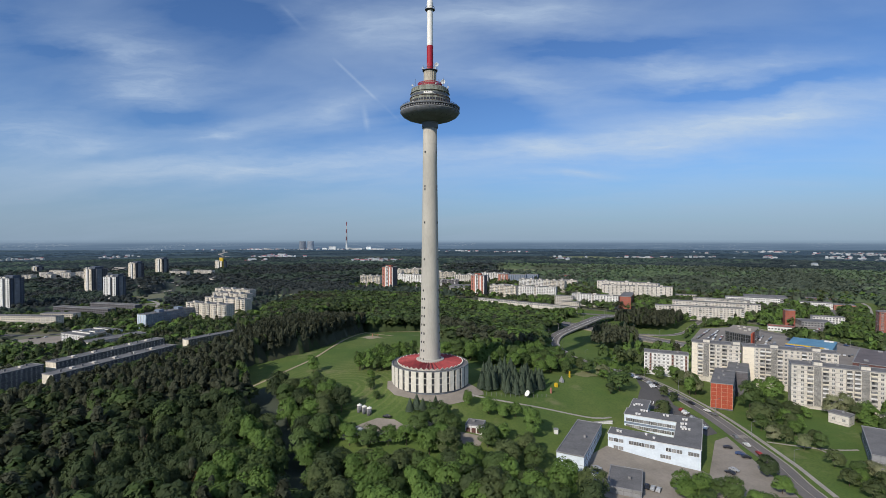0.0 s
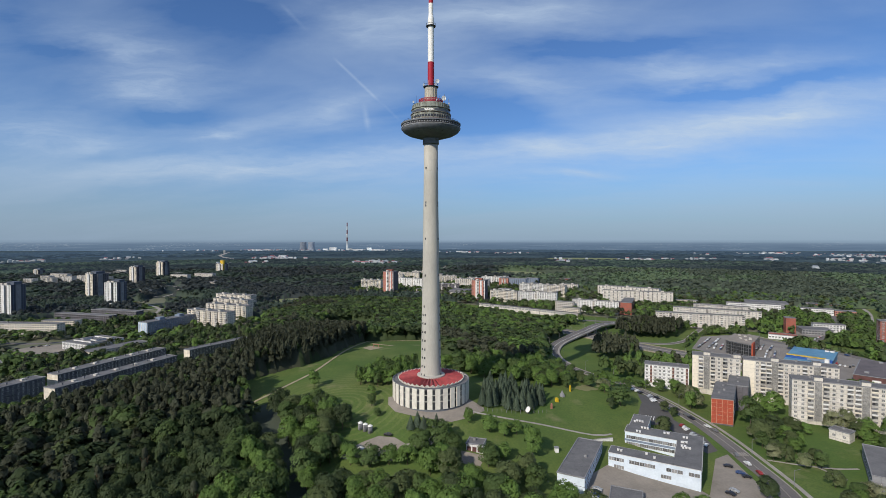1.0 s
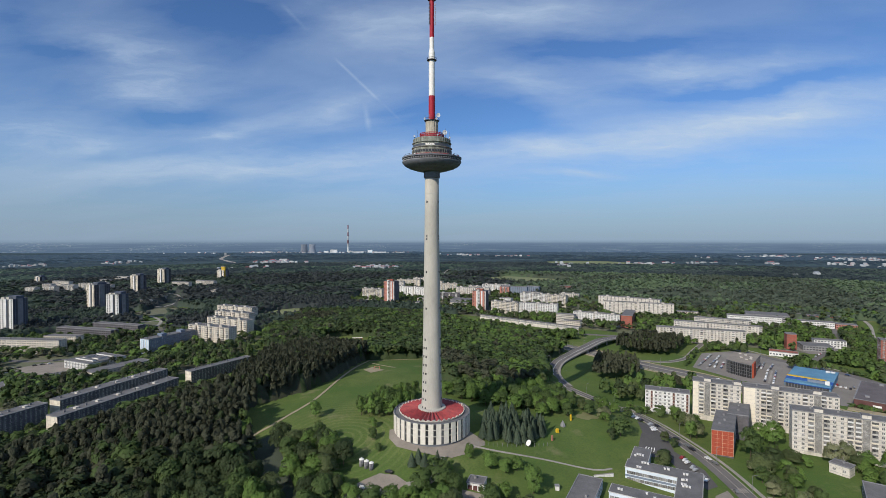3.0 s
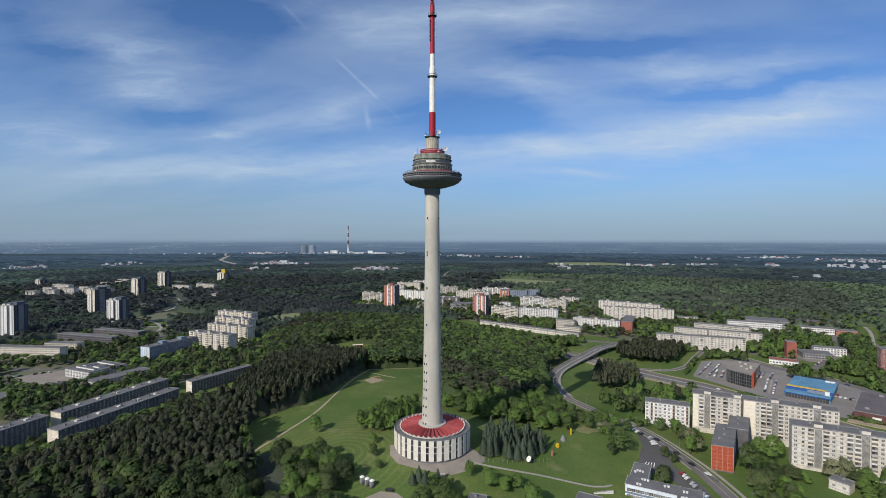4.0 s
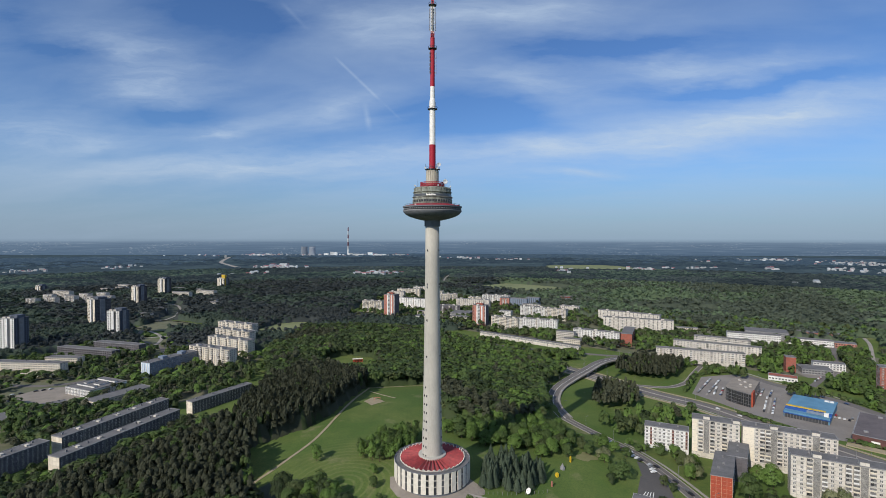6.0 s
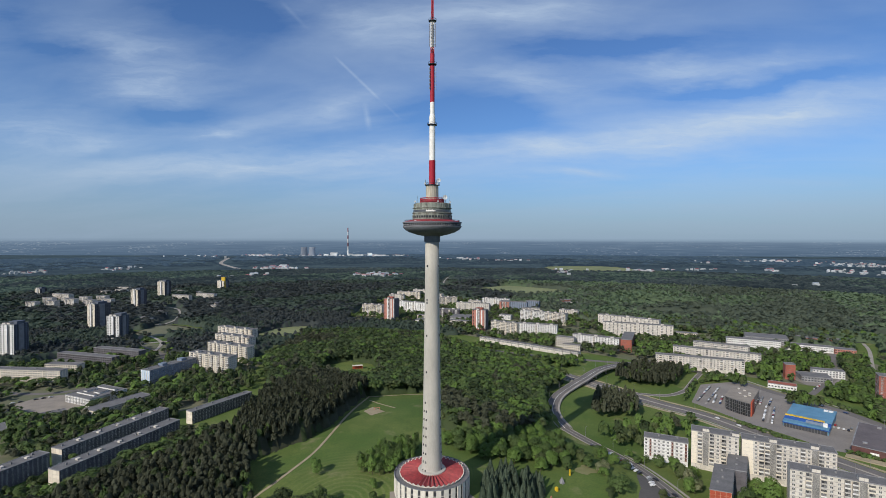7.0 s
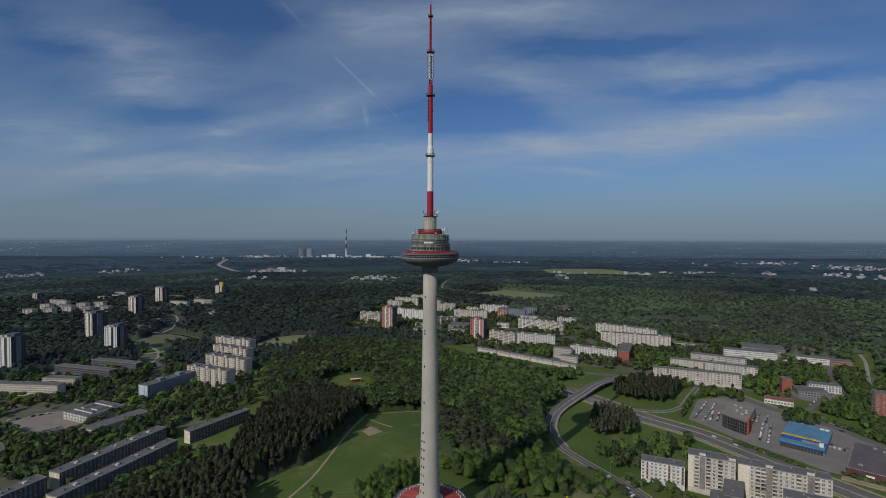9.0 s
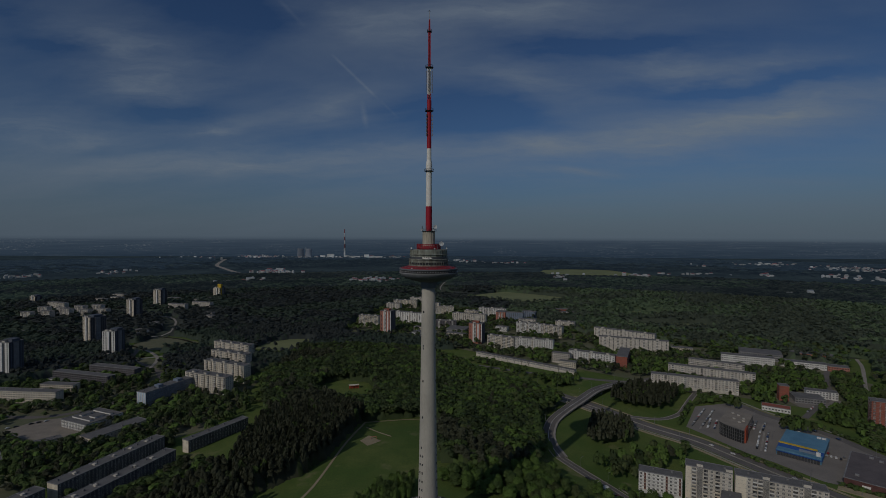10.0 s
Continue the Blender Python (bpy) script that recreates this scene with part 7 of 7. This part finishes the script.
for x, y in zip(*scatter([(-62, 326), (-45, 317), (-34, 318), (-20, 338), (-16, 362), (-34, 362), (-50, 345)], 5.0, RNG)):
    plant("slender", x, y, RNG.uniform(10, 14.5), RNG.uniform(7.5, 9.5), variant=int(RNG.choice([0, 1, 0, 1, 2, 3])))
for plan, gap, tall, wide in (([(-8, 366), (16, 352), (40, 345), (66, 350), (92, 372), (100, 402), (80, 408), (50, 392), (20, 380)], 8.5, 13, 11),
                              ([(-106, 306), (-94, 286), (-60, 286), (-54, 262), (-57, 236), (-62, 204), (-82, 204), (-90, 232), (-98, 262)], 8.6, 15, 12), ([(-66, 219), (-40, 219), (-16, 226), (6, 240), (40, 238), (44, 216), (64, 200), (60, 180), (-66, 180)], 9.6, 14, 12.5),
                              ([(92, 205), (104, 211), (120, 211), (128, 200), (130, 190), (96, 186)], 8.0, 9, 10)):
    for x, y in zip(*scatter(plan, gap, RNG, [[(2, 224), (28, 222), (30, 262), (4, 264)], CORRIDOR])):
        plant("broad", x, y, variant=int(RNG.choice([0, 1, 2, 3, 0, 1])) if x > -20 and (y > 335 or x > 88) else None, tall=tall * RNG.uniform(0.8, 1.15), wide=wide * RNG.uniform(0.85, 1.15))
for plan, gap, tall in (([(171, 368), (184, 364), (190, 352), (180, 342), (170, 350)], 8, 10), ([(171, 345), (184, 348), (180, 334), (170, 326), (167, 334)], 7.5, 13), 
                        ([(206, 314), (222, 310), (230, 302), (224, 296), (208, 298)], 9, 8), ([(176, 250), (178, 290), (184, 300), (200, 298), (206, 285), (196, 250)], 10, 9), ([(180, 226), (190, 240), (198, 226), (214, 205), (180, 196)], 9, 9), ([(236, 270), (250, 282), (270, 270), (262, 250), (246, 256)], 9.5, 10), ([(238, 302), (280, 292), (300, 270), (270, 262)], 9, 13), ([(150, 372), (158, 366), (160, 380), (146, 398)], 7, 7), ([(80, 380), (88, 404), (100, 386), (112, 358), (119, 342), (111, 338), (98, 358)], 7.5, 8), ([(62, 338), (88, 342), (102, 362), (92, 378), (76, 370)], 8.5, 11)):
    for x, y in zip(*scatter(plan, gap, RNG)):
        plant("blossom" if RNG.uniform() < 0.2 else "broad", x, y, variant=int(RNG.choice([0, 1, 0, 1, 2, 3, 6, 7])), tall=tall * RNG.uniform(0.85, 1.25), wide=min(RNG.uniform(7.5, 11), tall * 0.95))
for x, y, tall, wide, k in ((196, 310, 20, 14, 2), (224, 329, 17, 14, 0), (217, 334, 14, 11, 0), (189, 288, 13, 15, 6), (206, 303, 10, 11, 4), (216, 301, 9, 12, 6), (252, 288, 12, 13, 0), (175, 366, 13, 12, 0), (166, 374, 10, 10, 2),
                            (117, 322, 14, 15, 2), (109, 316, 8, 7, 4), (122, 372, 9, 9, 0), (128, 364, 9, 9, 1), (134, 356, 8, 8, 2), (126, 384, 8, 8, 0), (146, 322, 8, 6, 6), (150, 316, 7, 6, 4), (131, 290, 11, 9, 6), (150, 224, 10, 10, 4), (146, 208, 8, 9, 0), (135, 296, 9, 8, 4), (120, 380, 9, 8, 3)):
    plant("broad", x, y, tall, wide, k)
for plan, gap, tall in (([(296, 640), (392, 606), (400, 618), (330, 655)], 9, 9), ([(428, 540), (470, 500), (480, 520), (440, 560)], 9, 9), ([(330, 606), (362, 612), (384, 600), (388, 612), (340, 630)], 8.5, 9), ([(48, 815), (185, 690), (192, 712), (60, 836)], 8, 7)):
    xs, ys = scatter(plan, gap, RNG)
    woods("tree_belt", "leafy tree belt between shops and blocks", xs, ys, tall, 8.0, MID, WOOD_MATS, [3, 2, 0.5, 1.5, 2, 0.5] + [0.1] * 3, RNG, depth=0.9, merge=1.0)

for plan, gap, tall in (([(384, 540), (372, 520), (396, 510), (424, 520), (448, 548), (420, 556)], 6.5, 13), ([(356, 606), (350, 588), (390, 578), (412, 612), (392, 640), (370, 640)], 7.5, 14), ([(430, 672), (421, 640), (493, 654), (570, 649), (628, 712), (540, 728), (470, 720)], 8, 13),
                        ([(500, 588), (474, 556), (490, 556), (566, 640), (540, 640)], 7.5, 13), ([(462, 536), (430, 486), (424, 456), (462, 500), (500, 560)], 7.5, 10), ([(424, 480), (436, 440), (470, 470), (470, 520)], 8, 10), ([(340, 745), (372, 735), (384, 762), (350, 775)], 8, 13), ([(540, 745), (552, 790), (566, 800), (558, 745)], 8, 14)):
    xs, ys = scatter(plan, gap, RNG)
    woods("tree_belt", "close leafy trees between the shops and the white school", xs, ys, tall, 8.2, MID, WOOD_MATS, [4.0, 2.6, 0.2, 2.2, 2.6, 0.2] + [0.05] * 3, RNG, 0.2, depth=0.9, merge=1.05)

HEDGE_LINES = (([(268, 540), (282, 560), (298, 584), (312, 604)], 5.0, 6.0), ([(322, 606), (346, 616), (366, 616)], 5.0, 5.0), ([(398, 566), (412, 538), (424, 506), (432, 470)], 5.0, 5.0), ([(286, 470), (300, 446), (314, 420)], 4.0, 3.5), ([(340, 404), (372, 376)], 4.0, 3.5))
for line, gap, tall in HEDGE_LINES:
    pts = np.array([p[:2] for p in smooth_line(line, gap)])
    woods("hedge", "row of low leafy bushes along the car park", pts[:, 0] + RNG.uniform(-1, 1, len(pts)), pts[:, 1] + RNG.uniform(-1, 1, len(pts)), tall, 5.5, MID, WOOD_MATS, [3, 2, 0.5, 2, 2, 0.5] + [0.2] * 3, RNG, depth=1.0, merge=1.0, kept_clear=False)

# ---------------------------------------------------------------- far landmarks
stack = thing("power_station_chimney", "far tall chimney with red and white bands", "chimney", pose(-900, 4560, -24))
for i in range(8):
    r0, r1 = 9.5 - 0.6 * i, 9.5 - 0.6 * (i + 1)
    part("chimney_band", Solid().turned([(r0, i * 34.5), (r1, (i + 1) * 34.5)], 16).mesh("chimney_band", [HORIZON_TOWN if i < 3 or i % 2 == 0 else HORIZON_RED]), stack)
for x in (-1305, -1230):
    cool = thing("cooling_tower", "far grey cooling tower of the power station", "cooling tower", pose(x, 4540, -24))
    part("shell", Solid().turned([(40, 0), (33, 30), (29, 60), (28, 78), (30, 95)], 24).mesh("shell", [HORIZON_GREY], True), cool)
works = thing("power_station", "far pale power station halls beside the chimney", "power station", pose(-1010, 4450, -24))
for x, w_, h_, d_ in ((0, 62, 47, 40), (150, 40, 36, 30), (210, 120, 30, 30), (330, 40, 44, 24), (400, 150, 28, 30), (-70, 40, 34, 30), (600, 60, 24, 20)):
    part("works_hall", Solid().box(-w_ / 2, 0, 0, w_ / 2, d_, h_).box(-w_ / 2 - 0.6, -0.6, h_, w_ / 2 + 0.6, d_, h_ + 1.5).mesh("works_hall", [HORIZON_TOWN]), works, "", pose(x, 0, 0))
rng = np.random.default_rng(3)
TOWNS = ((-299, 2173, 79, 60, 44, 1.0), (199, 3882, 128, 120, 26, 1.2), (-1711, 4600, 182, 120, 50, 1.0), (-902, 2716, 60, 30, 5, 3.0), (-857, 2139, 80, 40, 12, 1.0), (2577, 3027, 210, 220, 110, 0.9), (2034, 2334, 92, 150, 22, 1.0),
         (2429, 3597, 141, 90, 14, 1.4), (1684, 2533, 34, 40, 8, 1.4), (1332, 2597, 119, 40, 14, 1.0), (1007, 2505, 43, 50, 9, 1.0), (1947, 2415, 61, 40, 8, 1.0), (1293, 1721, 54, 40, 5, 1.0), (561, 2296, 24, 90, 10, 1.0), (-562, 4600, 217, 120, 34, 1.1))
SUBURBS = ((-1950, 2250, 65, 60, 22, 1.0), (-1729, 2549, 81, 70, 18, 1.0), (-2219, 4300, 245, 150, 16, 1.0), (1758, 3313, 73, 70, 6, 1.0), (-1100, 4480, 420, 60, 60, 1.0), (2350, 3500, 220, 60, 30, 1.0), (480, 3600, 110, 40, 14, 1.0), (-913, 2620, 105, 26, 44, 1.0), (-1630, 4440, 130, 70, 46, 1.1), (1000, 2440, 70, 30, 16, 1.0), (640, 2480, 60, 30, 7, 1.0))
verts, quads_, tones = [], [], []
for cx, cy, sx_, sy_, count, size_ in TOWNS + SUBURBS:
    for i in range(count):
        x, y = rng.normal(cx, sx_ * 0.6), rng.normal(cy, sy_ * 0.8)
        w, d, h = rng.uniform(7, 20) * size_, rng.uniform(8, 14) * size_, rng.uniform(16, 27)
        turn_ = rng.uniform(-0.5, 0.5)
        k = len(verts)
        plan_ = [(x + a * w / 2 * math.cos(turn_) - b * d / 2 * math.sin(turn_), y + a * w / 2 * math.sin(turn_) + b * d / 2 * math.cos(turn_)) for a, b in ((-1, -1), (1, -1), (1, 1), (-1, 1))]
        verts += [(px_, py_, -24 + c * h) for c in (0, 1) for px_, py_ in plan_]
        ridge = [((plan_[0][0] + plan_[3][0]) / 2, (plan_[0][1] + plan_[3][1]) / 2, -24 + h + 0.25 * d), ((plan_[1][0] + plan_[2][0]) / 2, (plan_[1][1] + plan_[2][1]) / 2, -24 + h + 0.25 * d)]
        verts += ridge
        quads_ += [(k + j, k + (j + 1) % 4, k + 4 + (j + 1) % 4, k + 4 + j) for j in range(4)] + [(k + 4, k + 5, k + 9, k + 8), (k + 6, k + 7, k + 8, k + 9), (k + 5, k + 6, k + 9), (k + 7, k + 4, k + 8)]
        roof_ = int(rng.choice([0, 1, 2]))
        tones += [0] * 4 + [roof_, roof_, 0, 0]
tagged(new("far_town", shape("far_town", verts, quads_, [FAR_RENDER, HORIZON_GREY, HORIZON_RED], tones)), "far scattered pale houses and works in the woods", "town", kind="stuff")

# ---------------------------------------------------------------- cars, lamps and small things
TYRE = material("tyre_rubber", (0.02, 0.02, 0.02), 0.8, scale=1, fine=5)
CAR_GLASS = material("car_glass", (0.02, 0.025, 0.03), 0.1, scale=1, fine=5, spec=0.6)
PAINTS = [("white", (0.75, 0.75, 0.74)), ("silver grey", (0.42, 0.43, 0.44)), ("black", (0.025, 0.025, 0.03)), ("dark blue", (0.03, 0.06, 0.16)), ("dark red", (0.28, 0.03, 0.03)), ("grey", (0.16, 0.165, 0.17))]
CAR_PAINT = [material("car_paint", c, 0.3, scale=0.5, fine=4, amount=0.2, spec=0.6) for _, c in PAINTS]


def car_body(l, w, h, paint):
    """A body with bonnet, sloping screens and tucked-in roof."""
    side = [(-l / 2, 0.35), (-l / 2, 0.85), (-l * 0.30, 0.98), (-l * 0.14, h - 0.05), (l * 0.20, h), (l * 0.42, 0.98), (l / 2, 0.9), (l / 2, 0.35)]
    v = [(x, s * (w / 2 if z < 1.0 else w / 2 - 0.18), z) for s in (-1, 1) for x, z in side]
    k = len(side)
    f = [tuple(range(k)), tuple(reversed(range(k, 2 * k)))] + [(i, i + k, (i + 1) % k + k, (i + 1) % k) for i in range(k)]
    return shape("car_body", v, f, paint)


def car_glazing(l, w, h):
    side = [(-l * 0.285, 1.0), (-l * 0.15, h - 0.12), (l * 0.19, h - 0.08), (l * 0.39, 1.02)]
    v = [(x, s * (w / 2 - 0.12), z) for s in (-1, 1) for x, z in side]
    return shape("car_glazing", v, [(0, 1, 2, 3), (7, 6, 5, 4), (0, 4, 5, 1), (2, 6, 7, 3)], CAR_GLASS)


WHEEL = Solid().turned([(0.31, -0.1), (0.33, 0), (0.31, 0.1)], 12).mesh("wheel", [TYRE])
GLAZE = car_glazing(4.4, 1.8, 1.5)
BODIES = [car_body(4.4, 1.8, 1.5, p) for p in CAR_PAINT]
MASTER_CARS = []


def car(x, y, heading, tone, lift=0.35):
    z = height(x, y) + lift
    m = pose(x, y, z, 0, 0, heading)
    for k, master in MASTER_CARS:
        if k == tone:
            return copy_thing(master, m)
    ob = thing("car", PAINTS[tone][0] + " parked saloon car on asphalt", "car", m, "parked cars")
    body = part("car_body", BODIES[tone], ob)
    part("car_glazing", GLAZE, body, "dark car windows")
    for a in (-1.35, 1.35):
        for b in (-0.82, 0.82):
            part("wheel", WHEEL, ob, "", pose(a, b, 0.33, 90, 0, 0))
    MASTER_CARS.append((tone, ob))
    return ob


crng = random.Random(21)


def car_row(p, q, count, turn_, skip=0.25, lift=0.35):
    for i in range(count):
        if crng.random() > skip:
            t = (i + 0.5) / count
            x, y = p[0] + (q[0] - p[0]) * t, p[1] + (q[1] - p[1]) * t
            car(x, y, turn_ + crng.uniform(-7, 7) + crng.choice((0, 180)), crng.choice((0, 0, 1, 1, 2, 2, 3, 4, 5, 5, 5, 1, 0)), lift)


car_row((148.5, 304), (150.5, 276), 10, 40, 0.1)
car_row((141, 366), (124, 410), 9, 113, 0.2)
car_row((146, 336), (148, 350), 4, 20, 0.1)
car_row((144, 352), (136, 372), 6, 28, 0.1)
car_row((160, 210), (161, 292), 8, 88, 0.7)
car_row((153, 330), (131, 408), 7, 112, 0.7)
car_row((146, 262), (152, 240), 6, 160, 0.4, 0.3)
car_row((132, 224), (142, 232), 3, 125, 0.3, 0.3)
car_row((84, 214), (94, 208), 5, 60, 0.2, 0.3)
car_row((66, 214), (72, 226), 5, 150, 0.2, 0.3)
car_row((280, 536), (322, 588), 20, 45, 0.2)
car_row((288, 531), (330, 583), 20, 45, 0.3)
car_row((300, 527), (318, 553), 10, 45, 0.2)
car_row((348, 520), (366, 542), 9, 48, 0.2)
car_row((338, 520), (360, 548), 11, 48, 0.3)
car_row((318, 470), (352, 516), 18, 50, 0.15)
car_row((312, 474), (346, 520), 18, 50, 0.35)
car_row((362, 470), (380, 452), 7, 48, 0.3)
car_row((372, 470), (392, 450), 7, 48, 0.4)
car_row((398, 540), (420, 480), 8, 108, 0.7, 0.5)
car_row((294, 529), (312, 556), 10, 45, 0.25)
car_row((330, 556), (350, 584), 9, 45, 0.45)
car_row((352, 492), (372, 470), 8, 48, 0.3)
car_row((384, 520), (402, 478), 9, 110, 0.5)
car_row((392, 436), (408, 412), 8, 48, 0.35)
car_row((402, 440), (418, 416), 8, 48, 0.5)
car_row((270, 488), (330, 372), 12, 117, 0.75, 0.45)
car_row((440, 578), (462, 596), 6, 45, 0.3)
car_row((480, 590), (500, 604), 6, 45, 0.3)
car_row((-460, 505), (-425, 490), 7, 70, 0.4)
car_row((-470, 520), (-440, 545), 6, 60, 0.5)
car_row((-480, 590), (-520, 592), 8, 95, 0.3)
car_row((190, 352), (212, 341), 5, -28, 0.4)
car(-43, 249, -35, 0)
car(-47, 246, -30, 2)
car(-30, 259.4, -20, 2)
for x, y, k in ((157.5, 329, 2), (160, 320, 5), (161, 315, 2), (152.4, 347.5, 2), (165.4, 304, 0), (167, 298.5, 5)):
    car(x, y, 110, k)
car(-44, 250, 30, 5)

POLE = Solid().turned([(0.16, -0.5), (0.13, 0.5), (0.07, 8.6)], 8).mesh("pole", [PANEL_GREY])
ARM = Solid().bar((0, 0, 8.5), (0, -1.9, 9.1), 0.12).mesh("arm", [PANEL_GREY])
HEAD = Solid().box(-0.16, -2.7, 9.0, 0.16, -1.8, 9.2).mesh("lamp_head", [STEEL])
first_lamp = None


def lamp(x, y, z, heading):
    global first_lamp
    m = pose(x, y, z, 0, 0, heading)
    if first_lamp:
        return copy_thing(first_lamp, m)
    first_lamp = thing("street_lamp", "tall grey street lamp with a curved arm beside the road", "street lamp", m, "street lamps")
    part("pole", POLE, first_lamp)
    arm = part("arm", ARM, first_lamp)
    part("lamp_head", HEAD, arm)
    return first_lamp


def lamps_along(points, every, offset, heading_extra=0):
    line = smooth_line(points, 4.0)
    gone = 0.0
    for p, q in zip(line, line[1:]):
        d = (q - p)[:2]
        gone += np.linalg.norm(d)
        if gone >= every:
            gone = 0.0
            d = d / np.linalg.norm(d)
            x, y = p[0] + d[1] * offset, p[1] - d[0] * offset
            z = p[2] if len(p) > 2 else height(x, y)
            lamp(x, y, z, math.degrees(math.atan2(d[1], d[0])) + (180 if offset > 0 else 0) + heading_extra + 180)


lamps_along(ROAD_NEAR[1:], 32, 6.4)
lamps_along(LOOP, 30, 7.0)
lamps_along(LOOP, 30, -6.4)
lamps_along(MAIN, 34, 12.0)
lamps_along(MAIN, 34, -11.5)
lamps_along([(310, 598), (330, 622), (365, 632), (384, 572), (405, 530), (417, 500), (424, 455)], 30, 7)
for x, y in ((296, 560), (320, 520), (345, 500), (365, 560), (385, 480), (350, 455), (400, 440)):
    lamp(x, y, height(x, y), 40)

# things on the lawn
ground_dish = thing("satellite_dish", "large white satellite dish standing on the lawn", "dish", pose(51.3, 293, height(51.3, 293)))
part("stand", Solid().bar((-0.9, 0, -0.4), (0, 0, 2.0), 0.25).bar((0.9, 0, -0.4), (0, 0, 2.0), 0.25).bar((0, 1.2, -0.4), (0, 0, 2.0), 0.25).mesh("stand", [STEEL]), ground_dish)
part("reflector", dish_mesh(1.9, WHITE_PAINT), ground_dish, "white dish reflector", pose(0, -0.2, 2.4, 56, 0, -62))
part("feed", Solid().bar((0, 0, 1.1), (0, 0, 2.2), 0.15).mesh("feed", [STEEL]), ground_dish, "", pose(0, -0.2, 2.4, 56, 0, -62))
box = thing("vent_box", "small white ventilation box on the lawn", "box", pose(59.5, 255.5, height(59.5, 255.5)))
part("body", Solid().box(-1, -1, -0.4, 1, 1, 2.2).mesh("body", [PANEL_WHITE]), box)
part("lid", Solid().box(-1.2, -1.2, 2.2, 1.2, 1.2, 2.45).mesh("lid", [PANEL_GREY]), box)
for x, y, h, mat, lab in ((88, 338, 4.2, YELLOW, "tall yellow playground post on the lawn"), (74, 318, 2.6, YELLOW, "yellow playground cube on the lawn"), (80, 328, 4.0, PANEL_GREY, "pale grey pointed playground tent"), (68, 306, 3.4, BRICK_PINK, "thin reddish playground post")):
    toy = thing("playground_piece", lab, "playground", pose(x, y, height(x, y), 0, 0, 25))
    w = 0.9 if "post" in lab else 1.7
    if "tent" in lab:
        part("canopy", Solid().turned([(1.9, -0.3), (1.7, 1.2), (0.1, h)], 6).mesh("canopy", [mat]), toy)
    else:
        part("body", Solid().box(-w / 2, -w / 2, -0.4, w / 2, w / 2, h * 0.8).box(-w * 0.4, -w * 0.4, h * 0.8, w * 0.4, w * 0.4, h).mesh("body", [mat]), toy)
for i in range(3):
    x, y = -45.8 + 2.9 * i, 266.0 - 1.5 * i
    tank = thing("storage_tank", "pale grey upright storage tank beside the car park", "tank", pose(x, y, height(x, y)), "row of tanks")
    part("shell", Solid().turned([(1.35, -0.5), (1.35, 3.4)], 20).mesh("shell", [PANEL_GREY], True), tank)
    part("cap", Solid().turned([(1.42, 3.4), (1.42, 3.55), (0.9, 3.9), (0.25, 4.05), (0.25, 4.4)], 20).mesh("cap", [WHITE_PAINT]), tank, "white domed cap")
    for z in (0.9, 2.2):
        part("band", Solid().turned([(1.36, z - 0.08), (1.40, z), (1.36, z + 0.08)], 20, close=False).mesh("band", [STEEL]), tank)
    part("ladder", Solid().bar((-0.2, -1.45, 0), (-0.2, -1.45, 3.5), 0.07).bar((0.2, -1.45, 0), (0.2, -1.45, 3.5), 0.07).mesh("ladder", [STEEL]), tank)
hut = thing("shed", "small grey wooden shed at the wood's edge", "shed", pose(-146, 360, height(-146, 360), 0, 0, -20))
part("wall", Solid().box(-4, -3, -1, 4, 3, 3.6).mesh("wall", [PANEL_GREY]), hut)
part("roof", Solid().prism([(-4.4, -3.4), (4.4, -3.4), (4.4, 3.4), (-4.4, 3.4)], 3.6, 4.0).mesh("roof", [BITUMEN]), hut)
part("door", Solid().box(-0.6, -3.1, -0.2, 0.6, -2.95, 2.2).mesh("door", [BARK]), hut)
swing = thing("climbing_frame", "reddish climbing frame on the sand", "playground", pose(-63, 452, height(-63, 452)))
part("frame", Solid().bar((-2.5, -1, -0.3), (-2.5, 0, 2.6), 0.3).bar((-2.5, 1, -0.3), (-2.5, 0, 2.6), 0.3).bar((2.5, -1, -0.3), (2.5, 0, 2.6), 0.3).bar((2.5, 1, -0.3), (2.5, 0, 2.6), 0.3).bar((-2.5, 0, 2.6), (2.5, 0, 2.6), 0.3).mesh("frame", [BRICK_PINK]), swing)
fence = thing("fence", "thin grey wire fence beside the spruces", "fence", pose(0, 0, 0))
for i in range(16):
    x, y = 20 + 2.9 * i, 285.5 + 0.35 * i + 0.012 * i * i * 2.9
    part("post", Solid().box(-0.09, -0.09, -0.5, 0.09, 0.09, 2.0).mesh("post", [PANEL_GREY]), fence, "", pose(x, y, height(x, y)))
wall_low = thing("garden_wall", "low pale retaining wall beside the school", "wall", pose(90, 273.5, height(90, 273.5), 0, 0, 12))
part("wall", Solid().box(-6, -0.3, -1.5, 6, 0.3, 1.3).mesh("wall", [PANEL_WHITE]), wall_low)
part("coping", Solid().box(-6.1, -0.4, 1.3, 6.1, 0.4, 1.45).mesh("coping", [PAVING]), wall_low)
zebra = thing("zebra_crossing", "worn white zebra crossing on the near road", "road marking", pose(163.7, 268, height(163.7, 268), 0, 0, 2))
for i in range(7):
    part("stripe", Solid().box(-0.25, -2, 0.0, 0.25, 2, 0.45).mesh("stripe", [PAVING]), zebra, "", pose(-3.6 + 1.2 * i, 0, 0))
